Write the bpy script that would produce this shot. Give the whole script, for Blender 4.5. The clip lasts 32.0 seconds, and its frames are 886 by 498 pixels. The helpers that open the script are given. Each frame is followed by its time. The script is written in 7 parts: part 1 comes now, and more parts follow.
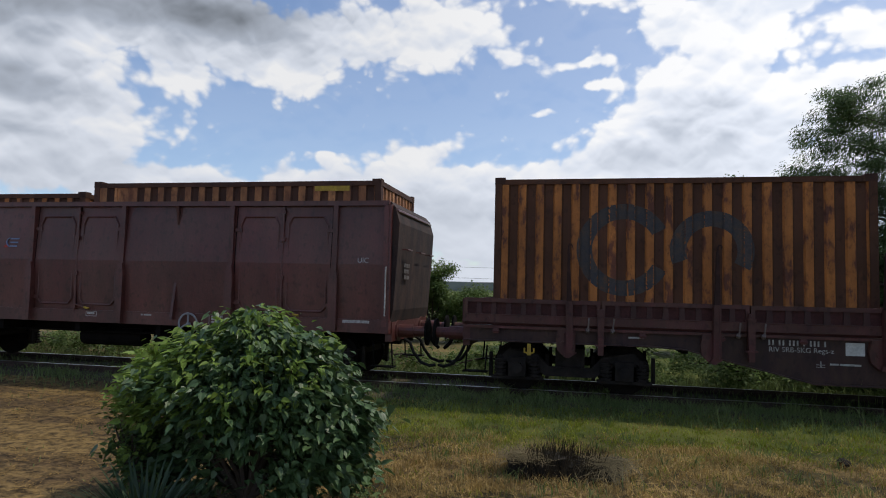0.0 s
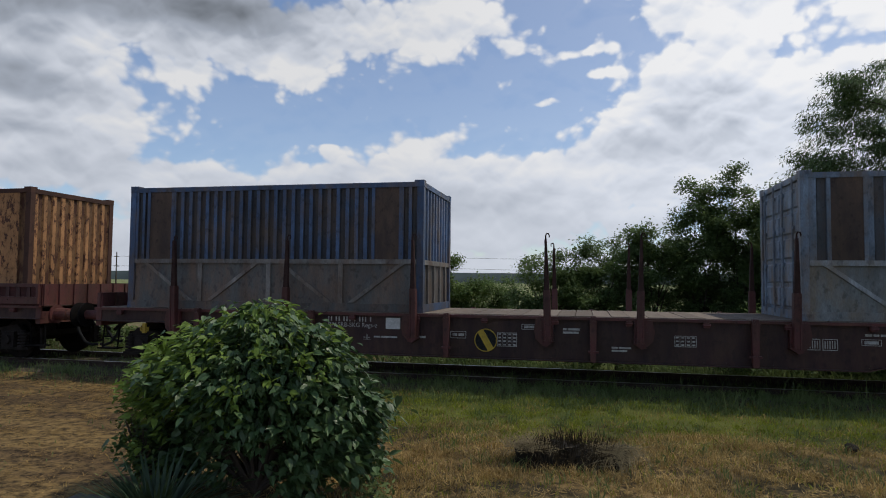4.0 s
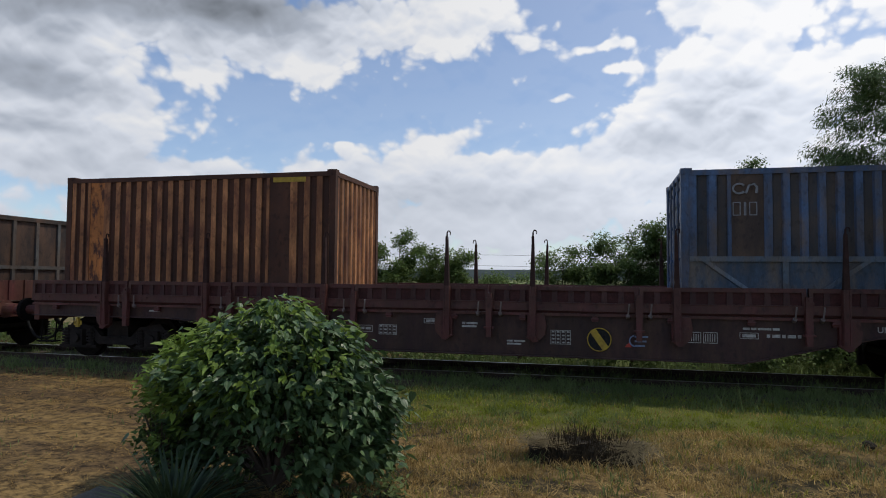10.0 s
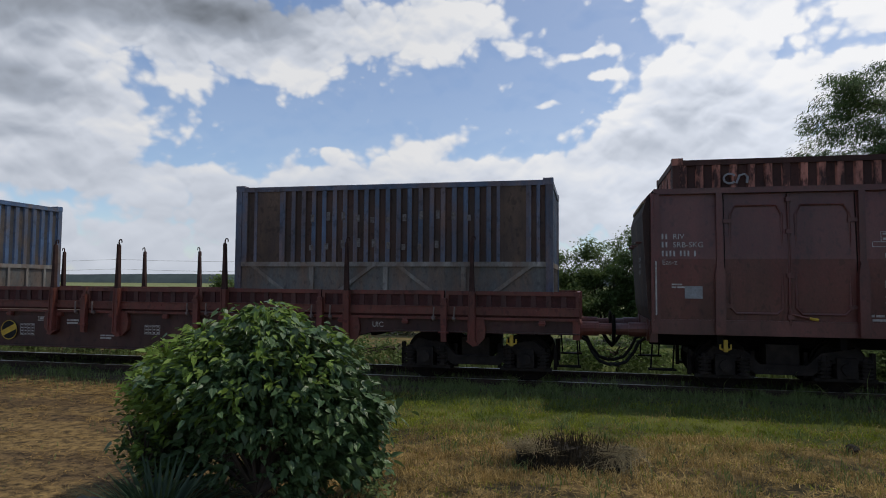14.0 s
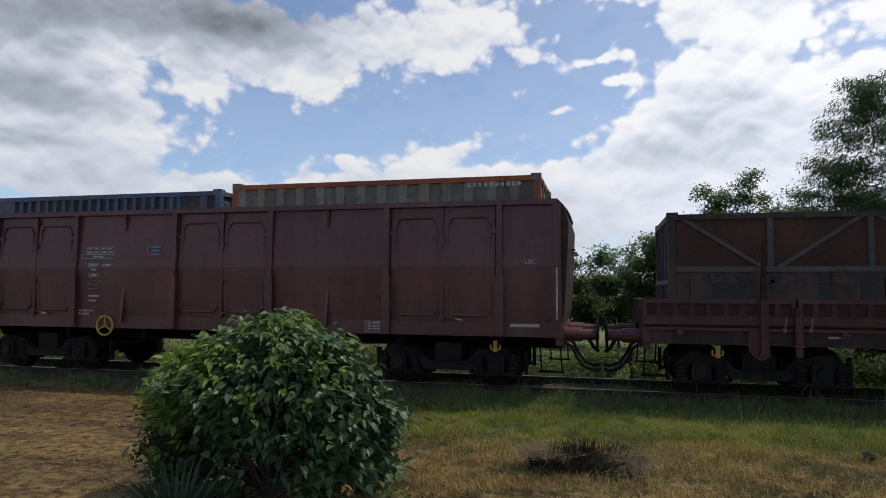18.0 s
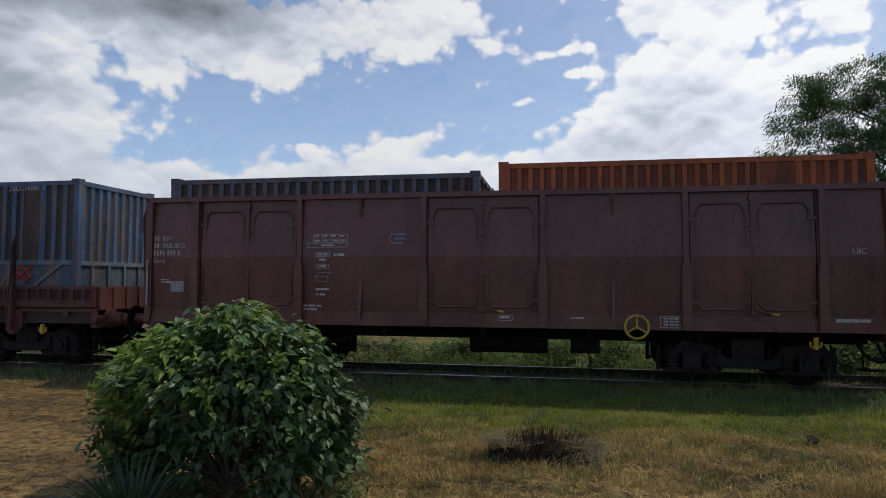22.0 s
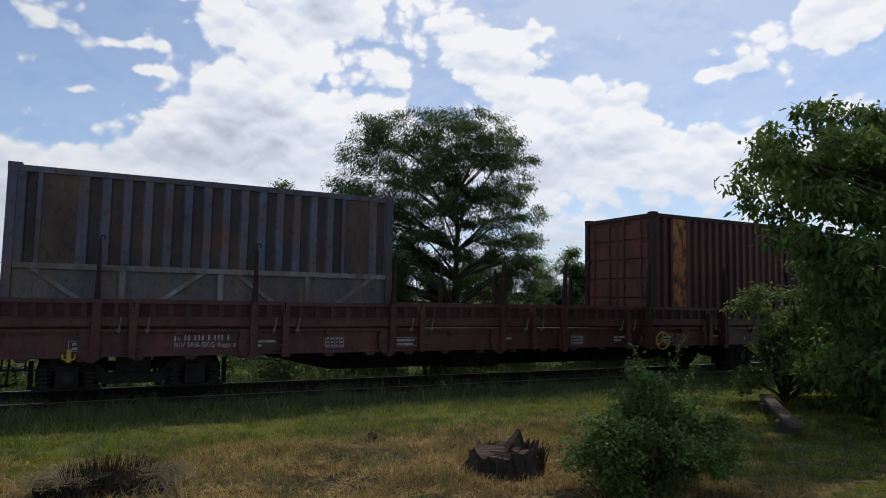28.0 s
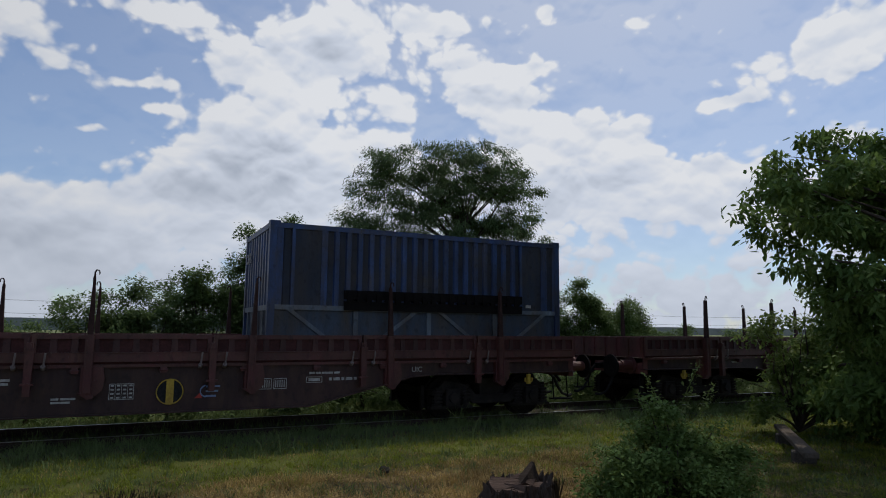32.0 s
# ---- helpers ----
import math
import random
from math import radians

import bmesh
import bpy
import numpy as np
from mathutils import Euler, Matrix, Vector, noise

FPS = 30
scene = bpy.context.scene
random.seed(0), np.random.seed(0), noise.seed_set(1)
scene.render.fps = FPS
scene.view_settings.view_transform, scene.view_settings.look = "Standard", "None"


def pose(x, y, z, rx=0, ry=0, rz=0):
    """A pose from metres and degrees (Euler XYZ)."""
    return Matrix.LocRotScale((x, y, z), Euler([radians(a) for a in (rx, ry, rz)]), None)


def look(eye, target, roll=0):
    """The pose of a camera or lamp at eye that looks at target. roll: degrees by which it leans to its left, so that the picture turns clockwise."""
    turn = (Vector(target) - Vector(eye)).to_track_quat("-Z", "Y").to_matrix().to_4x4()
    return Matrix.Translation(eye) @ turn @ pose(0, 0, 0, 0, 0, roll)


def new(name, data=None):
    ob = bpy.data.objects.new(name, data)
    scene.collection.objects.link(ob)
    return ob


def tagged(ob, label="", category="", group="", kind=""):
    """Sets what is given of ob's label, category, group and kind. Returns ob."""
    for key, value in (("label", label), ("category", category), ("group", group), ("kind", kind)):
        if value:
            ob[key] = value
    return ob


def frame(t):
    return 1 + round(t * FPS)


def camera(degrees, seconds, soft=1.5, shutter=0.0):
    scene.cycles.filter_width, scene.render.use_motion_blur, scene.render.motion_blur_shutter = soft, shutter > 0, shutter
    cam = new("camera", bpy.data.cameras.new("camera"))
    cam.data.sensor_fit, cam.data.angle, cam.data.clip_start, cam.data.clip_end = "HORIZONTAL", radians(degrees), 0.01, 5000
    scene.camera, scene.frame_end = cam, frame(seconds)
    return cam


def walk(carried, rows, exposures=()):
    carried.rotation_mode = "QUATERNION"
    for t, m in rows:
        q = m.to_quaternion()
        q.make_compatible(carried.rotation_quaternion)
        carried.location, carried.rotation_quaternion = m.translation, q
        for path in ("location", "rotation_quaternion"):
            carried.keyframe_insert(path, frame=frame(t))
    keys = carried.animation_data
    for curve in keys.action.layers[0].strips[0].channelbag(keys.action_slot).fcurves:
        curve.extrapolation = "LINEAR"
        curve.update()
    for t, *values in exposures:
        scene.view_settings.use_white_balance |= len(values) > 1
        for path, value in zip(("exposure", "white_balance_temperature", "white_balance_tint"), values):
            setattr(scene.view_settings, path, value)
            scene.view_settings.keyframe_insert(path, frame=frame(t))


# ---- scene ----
cam = camera(68.6, 32.0, 1.0)
PATH = [
    (0, (1.083, -2.532, 1.997), (0.673, -0.579, 2.123), 1.4),
    (0.5, (1.098, -2.549, 1.994), (0.677, -0.598, 2.116), 1.1),
    (1, (1.1, -2.559, 2.002), (0.678, -0.608, 2.129), 0.9),
    (1.5, (1.1, -2.559, 2.001), (0.691, -0.606, 2.127), 0.9),
    (2, (1.095, -2.555, 2.0), (0.693, -0.599, 2.125), 1.1),
    (2.5, (1.106, -2.569, 1.999), (0.719, -0.611, 2.12), 1),
    (3, (1.109, -2.586, 2.001), (0.733, -0.625, 2.114), 1),
    (3.5, (1.081, -2.537, 1.993), (0.677, -0.581, 2.101), 1),
    (5.5, (1.127, -2.589, 2.0), (0.673, -0.643, 2.071), -0.2),
    (6, (1.107, -2.545, 1.996), (0.662, -0.596, 2.079), -0.4),
    (6.5, (1.05, -2.47, 1.978), (0.594, -0.527, 2.105), 0.4),
    (7, (1.075, -2.514, 1.987), (0.558, -0.585, 2.09), 0.6),
    (7.5, (1.108, -2.573, 1.992), (0.557, -0.653, 2.083), 0.3),
    (8, (1.119, -2.593, 1.995), (0.56, -0.674, 2.079), 0.6),
    (8.5, (1.113, -2.58, 1.992), (0.566, -0.658, 2.079), 0.6),
    (9, (1.124, -2.611, 1.996), (0.607, -0.681, 2.083), 0.7),
    (9.5, (1.114, -2.589, 1.994), (0.623, -0.653, 2.082), 0.7),
    (10, (1.109, -2.576, 1.993), (0.639, -0.634, 2.082), 0.5),
    (10.5, (1.106, -2.564, 1.993), (0.65, -0.618, 2.076), 0.6),
    (11, (1.116, -2.573, 1.994), (0.664, -0.626, 2.07), 0.4),
    (11.5, (1.101, -2.553, 1.987), (0.652, -0.605, 2.067), 0.2),
    (12, (1.102, -2.551, 1.989), (0.639, -0.607, 2.073), 0.5),
    (12.5, (1.092, -2.543, 1.989), (0.609, -0.605, 2.081), 1.1),
    (13, (1.105, -2.572, 1.991), (0.618, -0.634, 2.078), 0.8),
    (13.5, (1.113, -2.586, 1.991), (0.652, -0.642, 2.085), 0.4),
    (14, (1.101, -2.565, 1.991), (0.671, -0.614, 2.098), 0.4),
    (14.5, (1.087, -2.536, 1.989), (0.683, -0.584, 2.155), 1.1),
    (16.5, (1.156, -2.638, 2.004), (0.621, -0.714, 2.123), 0.1),
    (17, (1.162, -2.657, 2.003), (0.661, -0.725, 2.127), 0.2),
    (17.5, (1.145, -2.627, 2.0), (0.667, -0.689, 2.126), 0.2),
    (18, (1.139, -2.619, 1.997), (0.667, -0.68, 2.123), 0.3),
    (18.5, (1.158, -2.643, 2.002), (0.699, -0.7, 2.125), 0.1),
    (19, (1.159, -2.635, 1.998), (0.716, -0.688, 2.117), 0.1),
    (19.5, (1.147, -2.616, 1.994), (0.717, -0.666, 2.114), 0.3),
    (20, (1.144, -2.612, 1.994), (0.728, -0.66, 2.121), 0.4),
    (20.5, (1.144, -2.617, 1.998), (0.736, -0.663, 2.118), 0.6),
    (21, (1.141, -2.611, 1.992), (0.747, -0.654, 2.11), 0.7),
    (21.5, (1.138, -2.601, 1.995), (0.746, -0.643, 2.104), 0.5),
    (22, (1.166, -2.64, 2.001), (0.806, -0.675, 2.099), 0.2),
    (22.3, (1.188, -2.663, 2.011), (0.903, -0.686, 2.096), 0.5),
    (22.4, (1.195, -2.67, 2.014), (0.941, -0.689, 2.092), 0.6),
    (22.5, (1.202, -2.678, 2.017), (0.999, -0.689, 2.086), 0.7),
    (22.6, (1.182, -2.646, 2.013), (1.054, -0.655, 2.082), 0.68),
    (22.8, (1.143, -2.582, 2.006), (1.147, -0.589, 2.073), 0.64),
    (23, (1.103, -2.518, 1.999), (1.22, -0.523, 2.078), 0.6),
    (23.5, (1.11, -2.525, 2.005), (1.454, -0.557, 2.095), 0.2),
    (24, (1.085, -2.426, 1.992), (1.676, -0.517, 2.067), 0.4),
    (24.5, (1.02, -2.298, 1.986), (1.784, -0.45, 2.056), 1.8),
    (25, (0.989, -2.333, 1.978), (1.857, -0.533, 2.071), 1.1),
    (25.5, (0.952, -2.433, 1.971), (1.852, -0.651, 2.091), 0.8),
    (26, (0.962, -2.431, 1.969), (1.848, -0.644, 2.112), 0.8),
    (26.5, (0.963, -2.434, 1.971), (1.845, -0.646, 2.131), 0.8),
    (28.5, (0.925, -2.409, 1.956), (1.821, -0.628, 2.108), 1.1),
    (29, (0.924, -2.419, 1.949), (1.824, -0.639, 2.101), 0.8),
    (29.5, (0.932, -2.382, 1.944), (1.796, -0.585, 2.097), 1.1),
    (30, (0.934, -2.337, 1.948), (1.769, -0.532, 2.153), 0.7),
    (30.5, (0.928, -2.375, 1.956), (1.77, -0.577, 2.2), 0.2),
    (31, (0.911, -2.373, 1.95), (1.786, -0.593, 2.201), 0.8),
    (31.5, (0.896, -2.389, 1.957), (1.773, -0.61, 2.216), 0.6),
    (32, (0.851, -2.451, 1.944), (1.721, -0.668, 2.197), 0.5),
]
walk(cam, [(t, look(eye, target, roll)) for t, eye, target, roll in PATH],
     [(0.0, -0.05, 6430, 10), (1.0, -0.15, 6430, 10), (5.0, -0.25, 6430, 10), (6.0, -0.25, 6430, 10), (7.0, -0.1, 6430, 10), (9.0, -0.05, 6430, 10), (11.0, -0.2, 6430, 10), (14.0, -0.2, 6430, 10), (17.0, -0.15, 6430, 10), (19.0, -0.05, 6430, 10), (20.0, -0.15, 6430, 10), (22.0, -0.15, 6430, 10), (23.0, 0.1, 6430, 10), (24.0, -0.05, 6430, 10), (25.0, -0.08, 6400, 10), (27.0, -0.1, 6350, 10), (29.0, -0.3, 6280, 10), (30.0, -0.25, 6220, 10), (31.0, -0.45, 6220, 10), (32.0, -0.5, 6220, 10)])

# ---- plan, in metres: the track runs along x, its middle at y = TRACK; the train goes towards -x ----
TRACK, RAIL, BANK = 10.0, 0.27, 0.10
# the train gathers speed: metres a second at these seconds
SPEEDS = ((0.0, 7.049), (6.0, 7.09), (12.0, 7.142), (16.0, 7.181), (20.0, 7.238), (24.0, 7.357), (28.0, 7.404), (32.0, 7.431))
FLOOR = 1.40


def run(t):
    """How far the train has gone at t."""
    far = 0.0
    for (a, va), (b, vb) in zip(SPEEDS, SPEEDS[1:]):
        q = min(max(t - a, 0.0), b - a)
        far += va * q + 0.5 * (vb - va) * q * q / (b - a)
    return far


R = np.random.RandomState(7)


# ---- world, sun, exposure ----
def build_world():
    world = bpy.data.worlds.new("sky")
    world.use_nodes = True
    scene.world = world
    nt = world.node_tree
    nt.nodes.clear()
    N, L = nt.nodes, nt.links

    def node(kind, **kw):
        n = N.new(kind)
        for k, v in kw.items():
            if k == "op":
                n.operation = v
            else:
                n.inputs[int(k[1:])].default_value = v
        return n

    def math(op, a, b=None, c=None):
        n = N.new("ShaderNodeMath")
        n.operation = op
        for i, v in enumerate((a, b, c)):
            if v is None:
                continue
            if isinstance(v, (int, float)):
                n.inputs[i].default_value = v
            else:
                L.new(v, n.inputs[i])
        return n.outputs[0]

    coord = N.new("ShaderNodeTexCoord").outputs["Generated"]
    sep = N.new("ShaderNodeSeparateXYZ")
    L.new(coord, sep.inputs[0])
    az = math("ARCTAN2", sep.outputs[0], sep.outputs[1])
    el = math("ARCSINE", sep.outputs[2])
    az, el = math("MULTIPLY", az, 57.2958), math("MULTIPLY", el, 57.2958)
    flat = N.new("ShaderNodeCombineXYZ")
    L.new(az, flat.inputs[0]), L.new(el, flat.inputs[1])

    def noise_at(scale, stretch, detail, rough=0.6, shift=0.0):
        m = N.new("ShaderNodeMapping")
        m.inputs["Scale"].default_value = (scale, scale * stretch, 1)
        m.inputs["Location"].default_value = (shift, shift * 0.7, shift)
        L.new(flat.outputs[0], m.inputs[0])
        n = N.new("ShaderNodeTexNoise")
        n.inputs["Scale"].default_value, n.inputs["Detail"].default_value, n.inputs["Roughness"].default_value = 1.0, detail, rough
        L.new(m.outputs[0], n.inputs[0])
        return n

    # the edge of every cloud is ruffled by a slow and a fine noise
    warp = noise_at(0.22, 1.3, 3, 0.45, 3.0)
    push = N.new("ShaderNodeVectorMath")
    push.operation = "SUBTRACT"
    L.new(warp.outputs["Color"], push.inputs[0])
    push.inputs[1].default_value = (0.5, 0.5, 0.5)
    push2 = N.new("ShaderNodeVectorMath")
    push2.operation = "MULTIPLY_ADD"
    L.new(push.outputs[0], push2.inputs[0])
    push2.inputs[1].default_value = (2.4, 1.8, 0.0)
    L.new(flat.outputs[0], push2.inputs[2])

    # a gentler bend, for the rounded billows
    sway = noise_at(0.16, 1.2, 2, 0.5, 7.0)
    sway_off = N.new("ShaderNodeVectorMath")
    sway_off.operation = "SUBTRACT"
    L.new(sway.outputs["Color"], sway_off.inputs[0])
    sway_off.inputs[1].default_value = (0.5, 0.5, 0.5)
    bent = N.new("ShaderNodeVectorMath")
    bent.operation = "MULTIPLY_ADD"
    L.new(sway_off.outputs[0], bent.inputs[0])
    bent.inputs[1].default_value = (3.0, 2.2, 0.0)
    L.new(flat.outputs[0], bent.inputs[2])

    def blobs(rows):
        total = None
        for a, e, w, h, k in rows:
            d = N.new("ShaderNodeVectorMath")
            d.operation = "SUBTRACT"
            L.new(push2.outputs[0], d.inputs[0])
            d.inputs[1].default_value = (a, e, 0)
            q = N.new("ShaderNodeVectorMath")
            q.operation = "MULTIPLY"
            L.new(d.outputs[0], q.inputs[0])
            q.inputs[1].default_value = (1 / w, 1 / h, 0)
            p = N.new("ShaderNodeVectorMath")
            p.operation = "DOT_PRODUCT"
            L.new(q.outputs[0], p.inputs[0]), L.new(q.outputs[0], p.inputs[1])
            g = math("POWER", 2.71828, math("MULTIPLY", p.outputs["Value"], -0.9))
            total = math("MULTIPLY", g, k) if total is None else math("MULTIPLY_ADD", g, k, total)
        return total

    left_clouds = [(-48, 18, 11, 5, 1.1), (-43, 12.8, 7, 2.4, 1), (-46.6, 9.7, 6, 2, 1), (-35.4, 20.8, 9, 2.4, 1.1), (-29.4, 19.8, 4.5, 2.5, 1),
                   (-25, 18, 3, 2.2, 1), (-18.6, 21.4, 6, 2.8, 1), (-11, 22, 4.5, 2.4, 1), (-6, 19.9, 1.7, 1.1, 0.8), (-34.3, 16.6, 2.5, 1, 0.8)]
    low_clouds = [(-22.5, 11.3, 1.5, 0.6, 0.8), (-36, 8.3, 9, 1.2, 0.7), (-14.4, 12.2, 3, 1.4, 0.9), (-10.9, 9.4, 7.5, 2, 0.8), (-21.4, 9, 5.5, 1.4, 0.7),
                  (-3.6, 15.8, 1.4, 0.45, 0.9), (0.2, 19.4, 3, 0.6, 0.8), (1.7, 17.6, 2, 0.4, 0.7), (-5.9, 6.6, 7.5, 2.6, 0.7), (-25.2, 5.3, 12, 2.3, 0.6)]
    mid_clouds = [(-0.8, 25, 4, 0.9, 0.8), (3.2, 25.4, 2.5, 1.5, 0.8), (12.4, 22.4, 5.2, 2.5, 1.1), (17.3, 25.3, 5, 2.8, 1.1), (8, 18, 3.5, 1.6, 0.5), (15, 16, 5, 2.0, 0.6), (7.8, 21.7, 2.7, 1.6, 1), (25.6, 26.5, 4, 1.1, 0.8),
                  (28.8, 21.9, 5, 2.2, 1), (31.9, 19.9, 3, 1.4, 1), (21.8, 19.5, 2, 1.5, 0.9), (33.4, 22.6, 3, 0.5, 0.7), (35.5, 27.1, 1.5, 1, 0.8), (8.3, 16.5, 4, 2.0, 1)]
    more_clouds = [(14, 19.6, 3, 1.2, 0.9), (11.7, 13.8, 7.5, 2.6, 1), (4.4, 12.2, 3, 2.6, 1), (19.1, 14.6, 6, 2.2, 0.9), (0.7, 9.6, 6, 2.3, 0.9), (40.8, 15.4, 5, 1.6, 1),
                   (44, 13, 5, 1.5, 0.9), (48.9, 12.9, 4.5, 0.9, 0.9), (57.2, 20.5, 4.5, 1.6, 1), (60.3, 22.5, 3, 2.5, 1), (50.9, 18.6, 2.5, 0.6, 0.9), (58.7, 14.9, 2.2, 0.9, 0.8), (36, 17.5, 6, 1.6, 0.8), (52, 10.5, 9, 2.0, 0.7), (12, 10.3, 5, 1.9, 0.8), (19, 9, 6, 2.0, 0.7), (30, 11, 9, 2.6, 0.7), (42, 26, 5, 0.8, 0.4), (36, 13.2, 8, 2.4, 0.8), (46, 11.5, 6, 1.6, 0.6), (31, 16, 4, 1.6, 0.6)]
    body = blobs(left_clouds + low_clouds + mid_clouds + more_clouds)
    # higher up, out of view, scattered cloud goes on
    away = math("MINIMUM", math("MAXIMUM", math("MULTIPLY", math("SUBTRACT", el, 29), 0.05), 0.0), 0.20)
    round_back = math("MINIMUM", math("MAXIMUM", math("MULTIPLY", math("SUBTRACT", math("ABSOLUTE", az), 66), 0.05), 0.0), 0.14)
    away = math("MAXIMUM", away, round_back)
    body = math("MINIMUM", math("ADD", body, away), 1.5)
    fine = noise_at(0.5, 1.2, 6, 0.52, 11.0)

    def puffs(scale, lift, shift):
        """Rounded billows: one minus the distance to scattered points, in the ruffled sky coordinates."""
        m = N.new("ShaderNodeMapping")
        m.inputs["Scale"].default_value = (scale, scale * 1.25, 1)
        m.inputs["Location"].default_value = (shift, shift + lift * scale * 1.25, 0)
        L.new(bent.outputs[0], m.inputs[0])
        v = N.new("ShaderNodeTexVoronoi")
        v.voronoi_dimensions, v.feature = "2D", "SMOOTH_F1"
        v.inputs["Scale"].default_value = 1.0
        v.inputs["Smoothness"].default_value = 0.25
        L.new(m.outputs[0], v.inputs["Vector"])
        return math("SUBTRACT", 0.42, v.outputs["Distance"])

    big, small, tiny = puffs(0.24, 0.0, 5.0), puffs(0.62, 0.0, 9.0), puffs(1.5, 0.0, 14.0)
    big_up, small_up, tiny_up = puffs(0.24, 0.9, 5.0), puffs(0.62, 0.4, 9.0), puffs(1.5, 0.2, 14.0)
    low_band = math("MULTIPLY", math("MAXIMUM", math("SUBTRACT", 12.0, el), 0.0), 0.075)
    veil = noise_at(0.06, 2.2, 5, 0.6, 31.0)
    lumps = math("ADD", math("ADD", math("MULTIPLY", big, 0.7), math("MULTIPLY", small, 0.5)), math("MULTIPLY", tiny, 0.16))
    dens = math("ADD", math("ADD", body, low_band), math("MULTIPLY", math("SUBTRACT", fine.outputs["Fac"], 0.5), 0.44))
    dens = math("ADD", math("ADD", dens, lumps), math("MULTIPLY", math("SUBTRACT", veil.outputs["Fac"], 0.5), 0.4))
    edge = N.new("ShaderNodeMapRange")
    edge.interpolation_type = "SMOOTHSTEP"
    for i, v in ((1, 0.33), (2, 0.72), (3, 0.13), (4, 1.0)):
        edge.inputs[i].default_value = v
    L.new(dens, edge.inputs[0])
    # thick cloud is grey below, thin cloud and rims are white
    thick = N.new("ShaderNodeMapRange")
    thick.interpolation_type = "LINEAR"
    for i, v in ((1, 0.0), (2, 2.2), (3, 0.0), (4, 1.0)):
        thick.inputs[i].default_value = v
    grey = blobs([(-36, 22.5, 12, 3.0, 1.15), (-30, 21.5, 6, 1.6, 0.6), (-49, 14.6, 9, 2.0, 1.0), (-50, 20, 8, 2.6, 1.0), (-45, 11.0, 6, 1.0, 0.6), (9.5, 14.0, 4.5, 2.6, 0.42), (6.5, 11.6, 4, 1.8, 0.3), (15.5, 23.6, 4, 1.2, 0.4), (27, 20.0, 5, 1.0, 0.3), (-9, 6.5, 9, 1.6, 0.35), (-44, 8.6, 7, 0.9, 0.4), (18, 12.2, 7, 1.3, 0.35), (37, 12.2, 6, 1.4, 0.35), (-26, 6.5, 10, 1.4, 0.3)])
    soft = noise_at(0.14, 1.3, 4, 0.5, 23.0)
    relief = math("ADD", math("ADD", math("MULTIPLY", math("SUBTRACT", big_up, big), 0.8), math("MULTIPLY", math("SUBTRACT", small_up, small), 0.42)), math("MULTIPLY", math("SUBTRACT", tiny_up, tiny), 0.10))
    calm = math("MINIMUM", math("MAXIMUM", math("MULTIPLY", math("SUBTRACT", el, 0.0), 0.07), 0.30), 1.0)
    core = math("MULTIPLY", math("MAXIMUM", math("SUBTRACT", dens, 0.9), 0.0), 0.16)
    shade = math("ADD", math("ADD", math("MULTIPLY", grey, 1.1), math("MULTIPLY", math("SUBTRACT", soft.outputs["Fac"], 0.48), 0.6)), math("ADD", math("ADD", relief, core), math("MULTIPLY", math("MAXIMUM", math("SUBTRACT", 13.0, el), 0.0), 0.028)))
    L.new(math("ADD", math("MULTIPLY", shade, calm), math("MULTIPLY", math("SUBTRACT", 1.0, calm), 0.56)), thick.inputs[0])
    tone = N.new("ShaderNodeValToRGB")
    stops = ((0.0, (1.0, 1.0, 1.01)), (0.16, (0.80, 0.845, 0.935)), (0.42, (0.50, 0.55, 0.64)), (1.0, (0.18, 0.20, 0.23)))
    while len(tone.color_ramp.elements) < len(stops):
        tone.color_ramp.elements.new(0.5)
    for e, (p, c) in zip(tone.color_ramp.elements, stops):
        e.position, e.color = p, (*c, 1)
    L.new(thick.outputs[0], tone.inputs[0])
    # cloud away from the sun is duller than cloud before it
    toward = math("MINIMUM", math("MAXIMUM", math("MULTIPLY_ADD", az, 0.006, 0.96), 0.86), 1.04)
    lit = N.new("ShaderNodeMix")
    lit.data_type, lit.blend_type = "RGBA", "MULTIPLY"
    lit.inputs["Factor"].default_value = 1.0
    L.new(tone.outputs[0], lit.inputs["A"]), L.new(toward, lit.inputs["B"])
    sky = N.new("ShaderNodeTexSky")
    sky.sky_type, sky.sun_disc = "NISHITA", False
    sky.sun_elevation, sky.sun_rotation = radians(SUN_EL), radians(SUN_AZ)
    sky.air_density, sky.dust_density, sky.ozone_density = 1.0, 0.4, 2.0
    scale = N.new("ShaderNodeMix")
    scale.data_type, scale.blend_type = "RGBA", "MULTIPLY"
    scale.inputs["Factor"].default_value = 1.0
    scale.inputs["B"].default_value = (SKY * 1.0, SKY * 1.04, SKY * 1.12, 1)
    L.new(sky.outputs[0], scale.inputs["A"])
    mix = N.new("ShaderNodeMix")
    mix.data_type = "RGBA"
    # the sky pales towards the sun
    glow = blobs([(40, 36, 30, 22, 0.42), (30, 8, 40, 6, 0.16)])
    L.new(math("MINIMUM", math("ADD", edge.outputs[0], glow), 1.0), mix.inputs["Factor"]), L.new(scale.outputs["Result"], mix.inputs["A"]), L.new(lit.outputs["Result"], mix.inputs["B"])
    bg = N.new("ShaderNodeBackground")
    L.new(mix.outputs["Result"], bg.inputs[0])
    bg.inputs[1].default_value = 1.0
    out = N.new("ShaderNodeOutputWorld")
    L.new(bg.outputs[0], out.inputs[0])


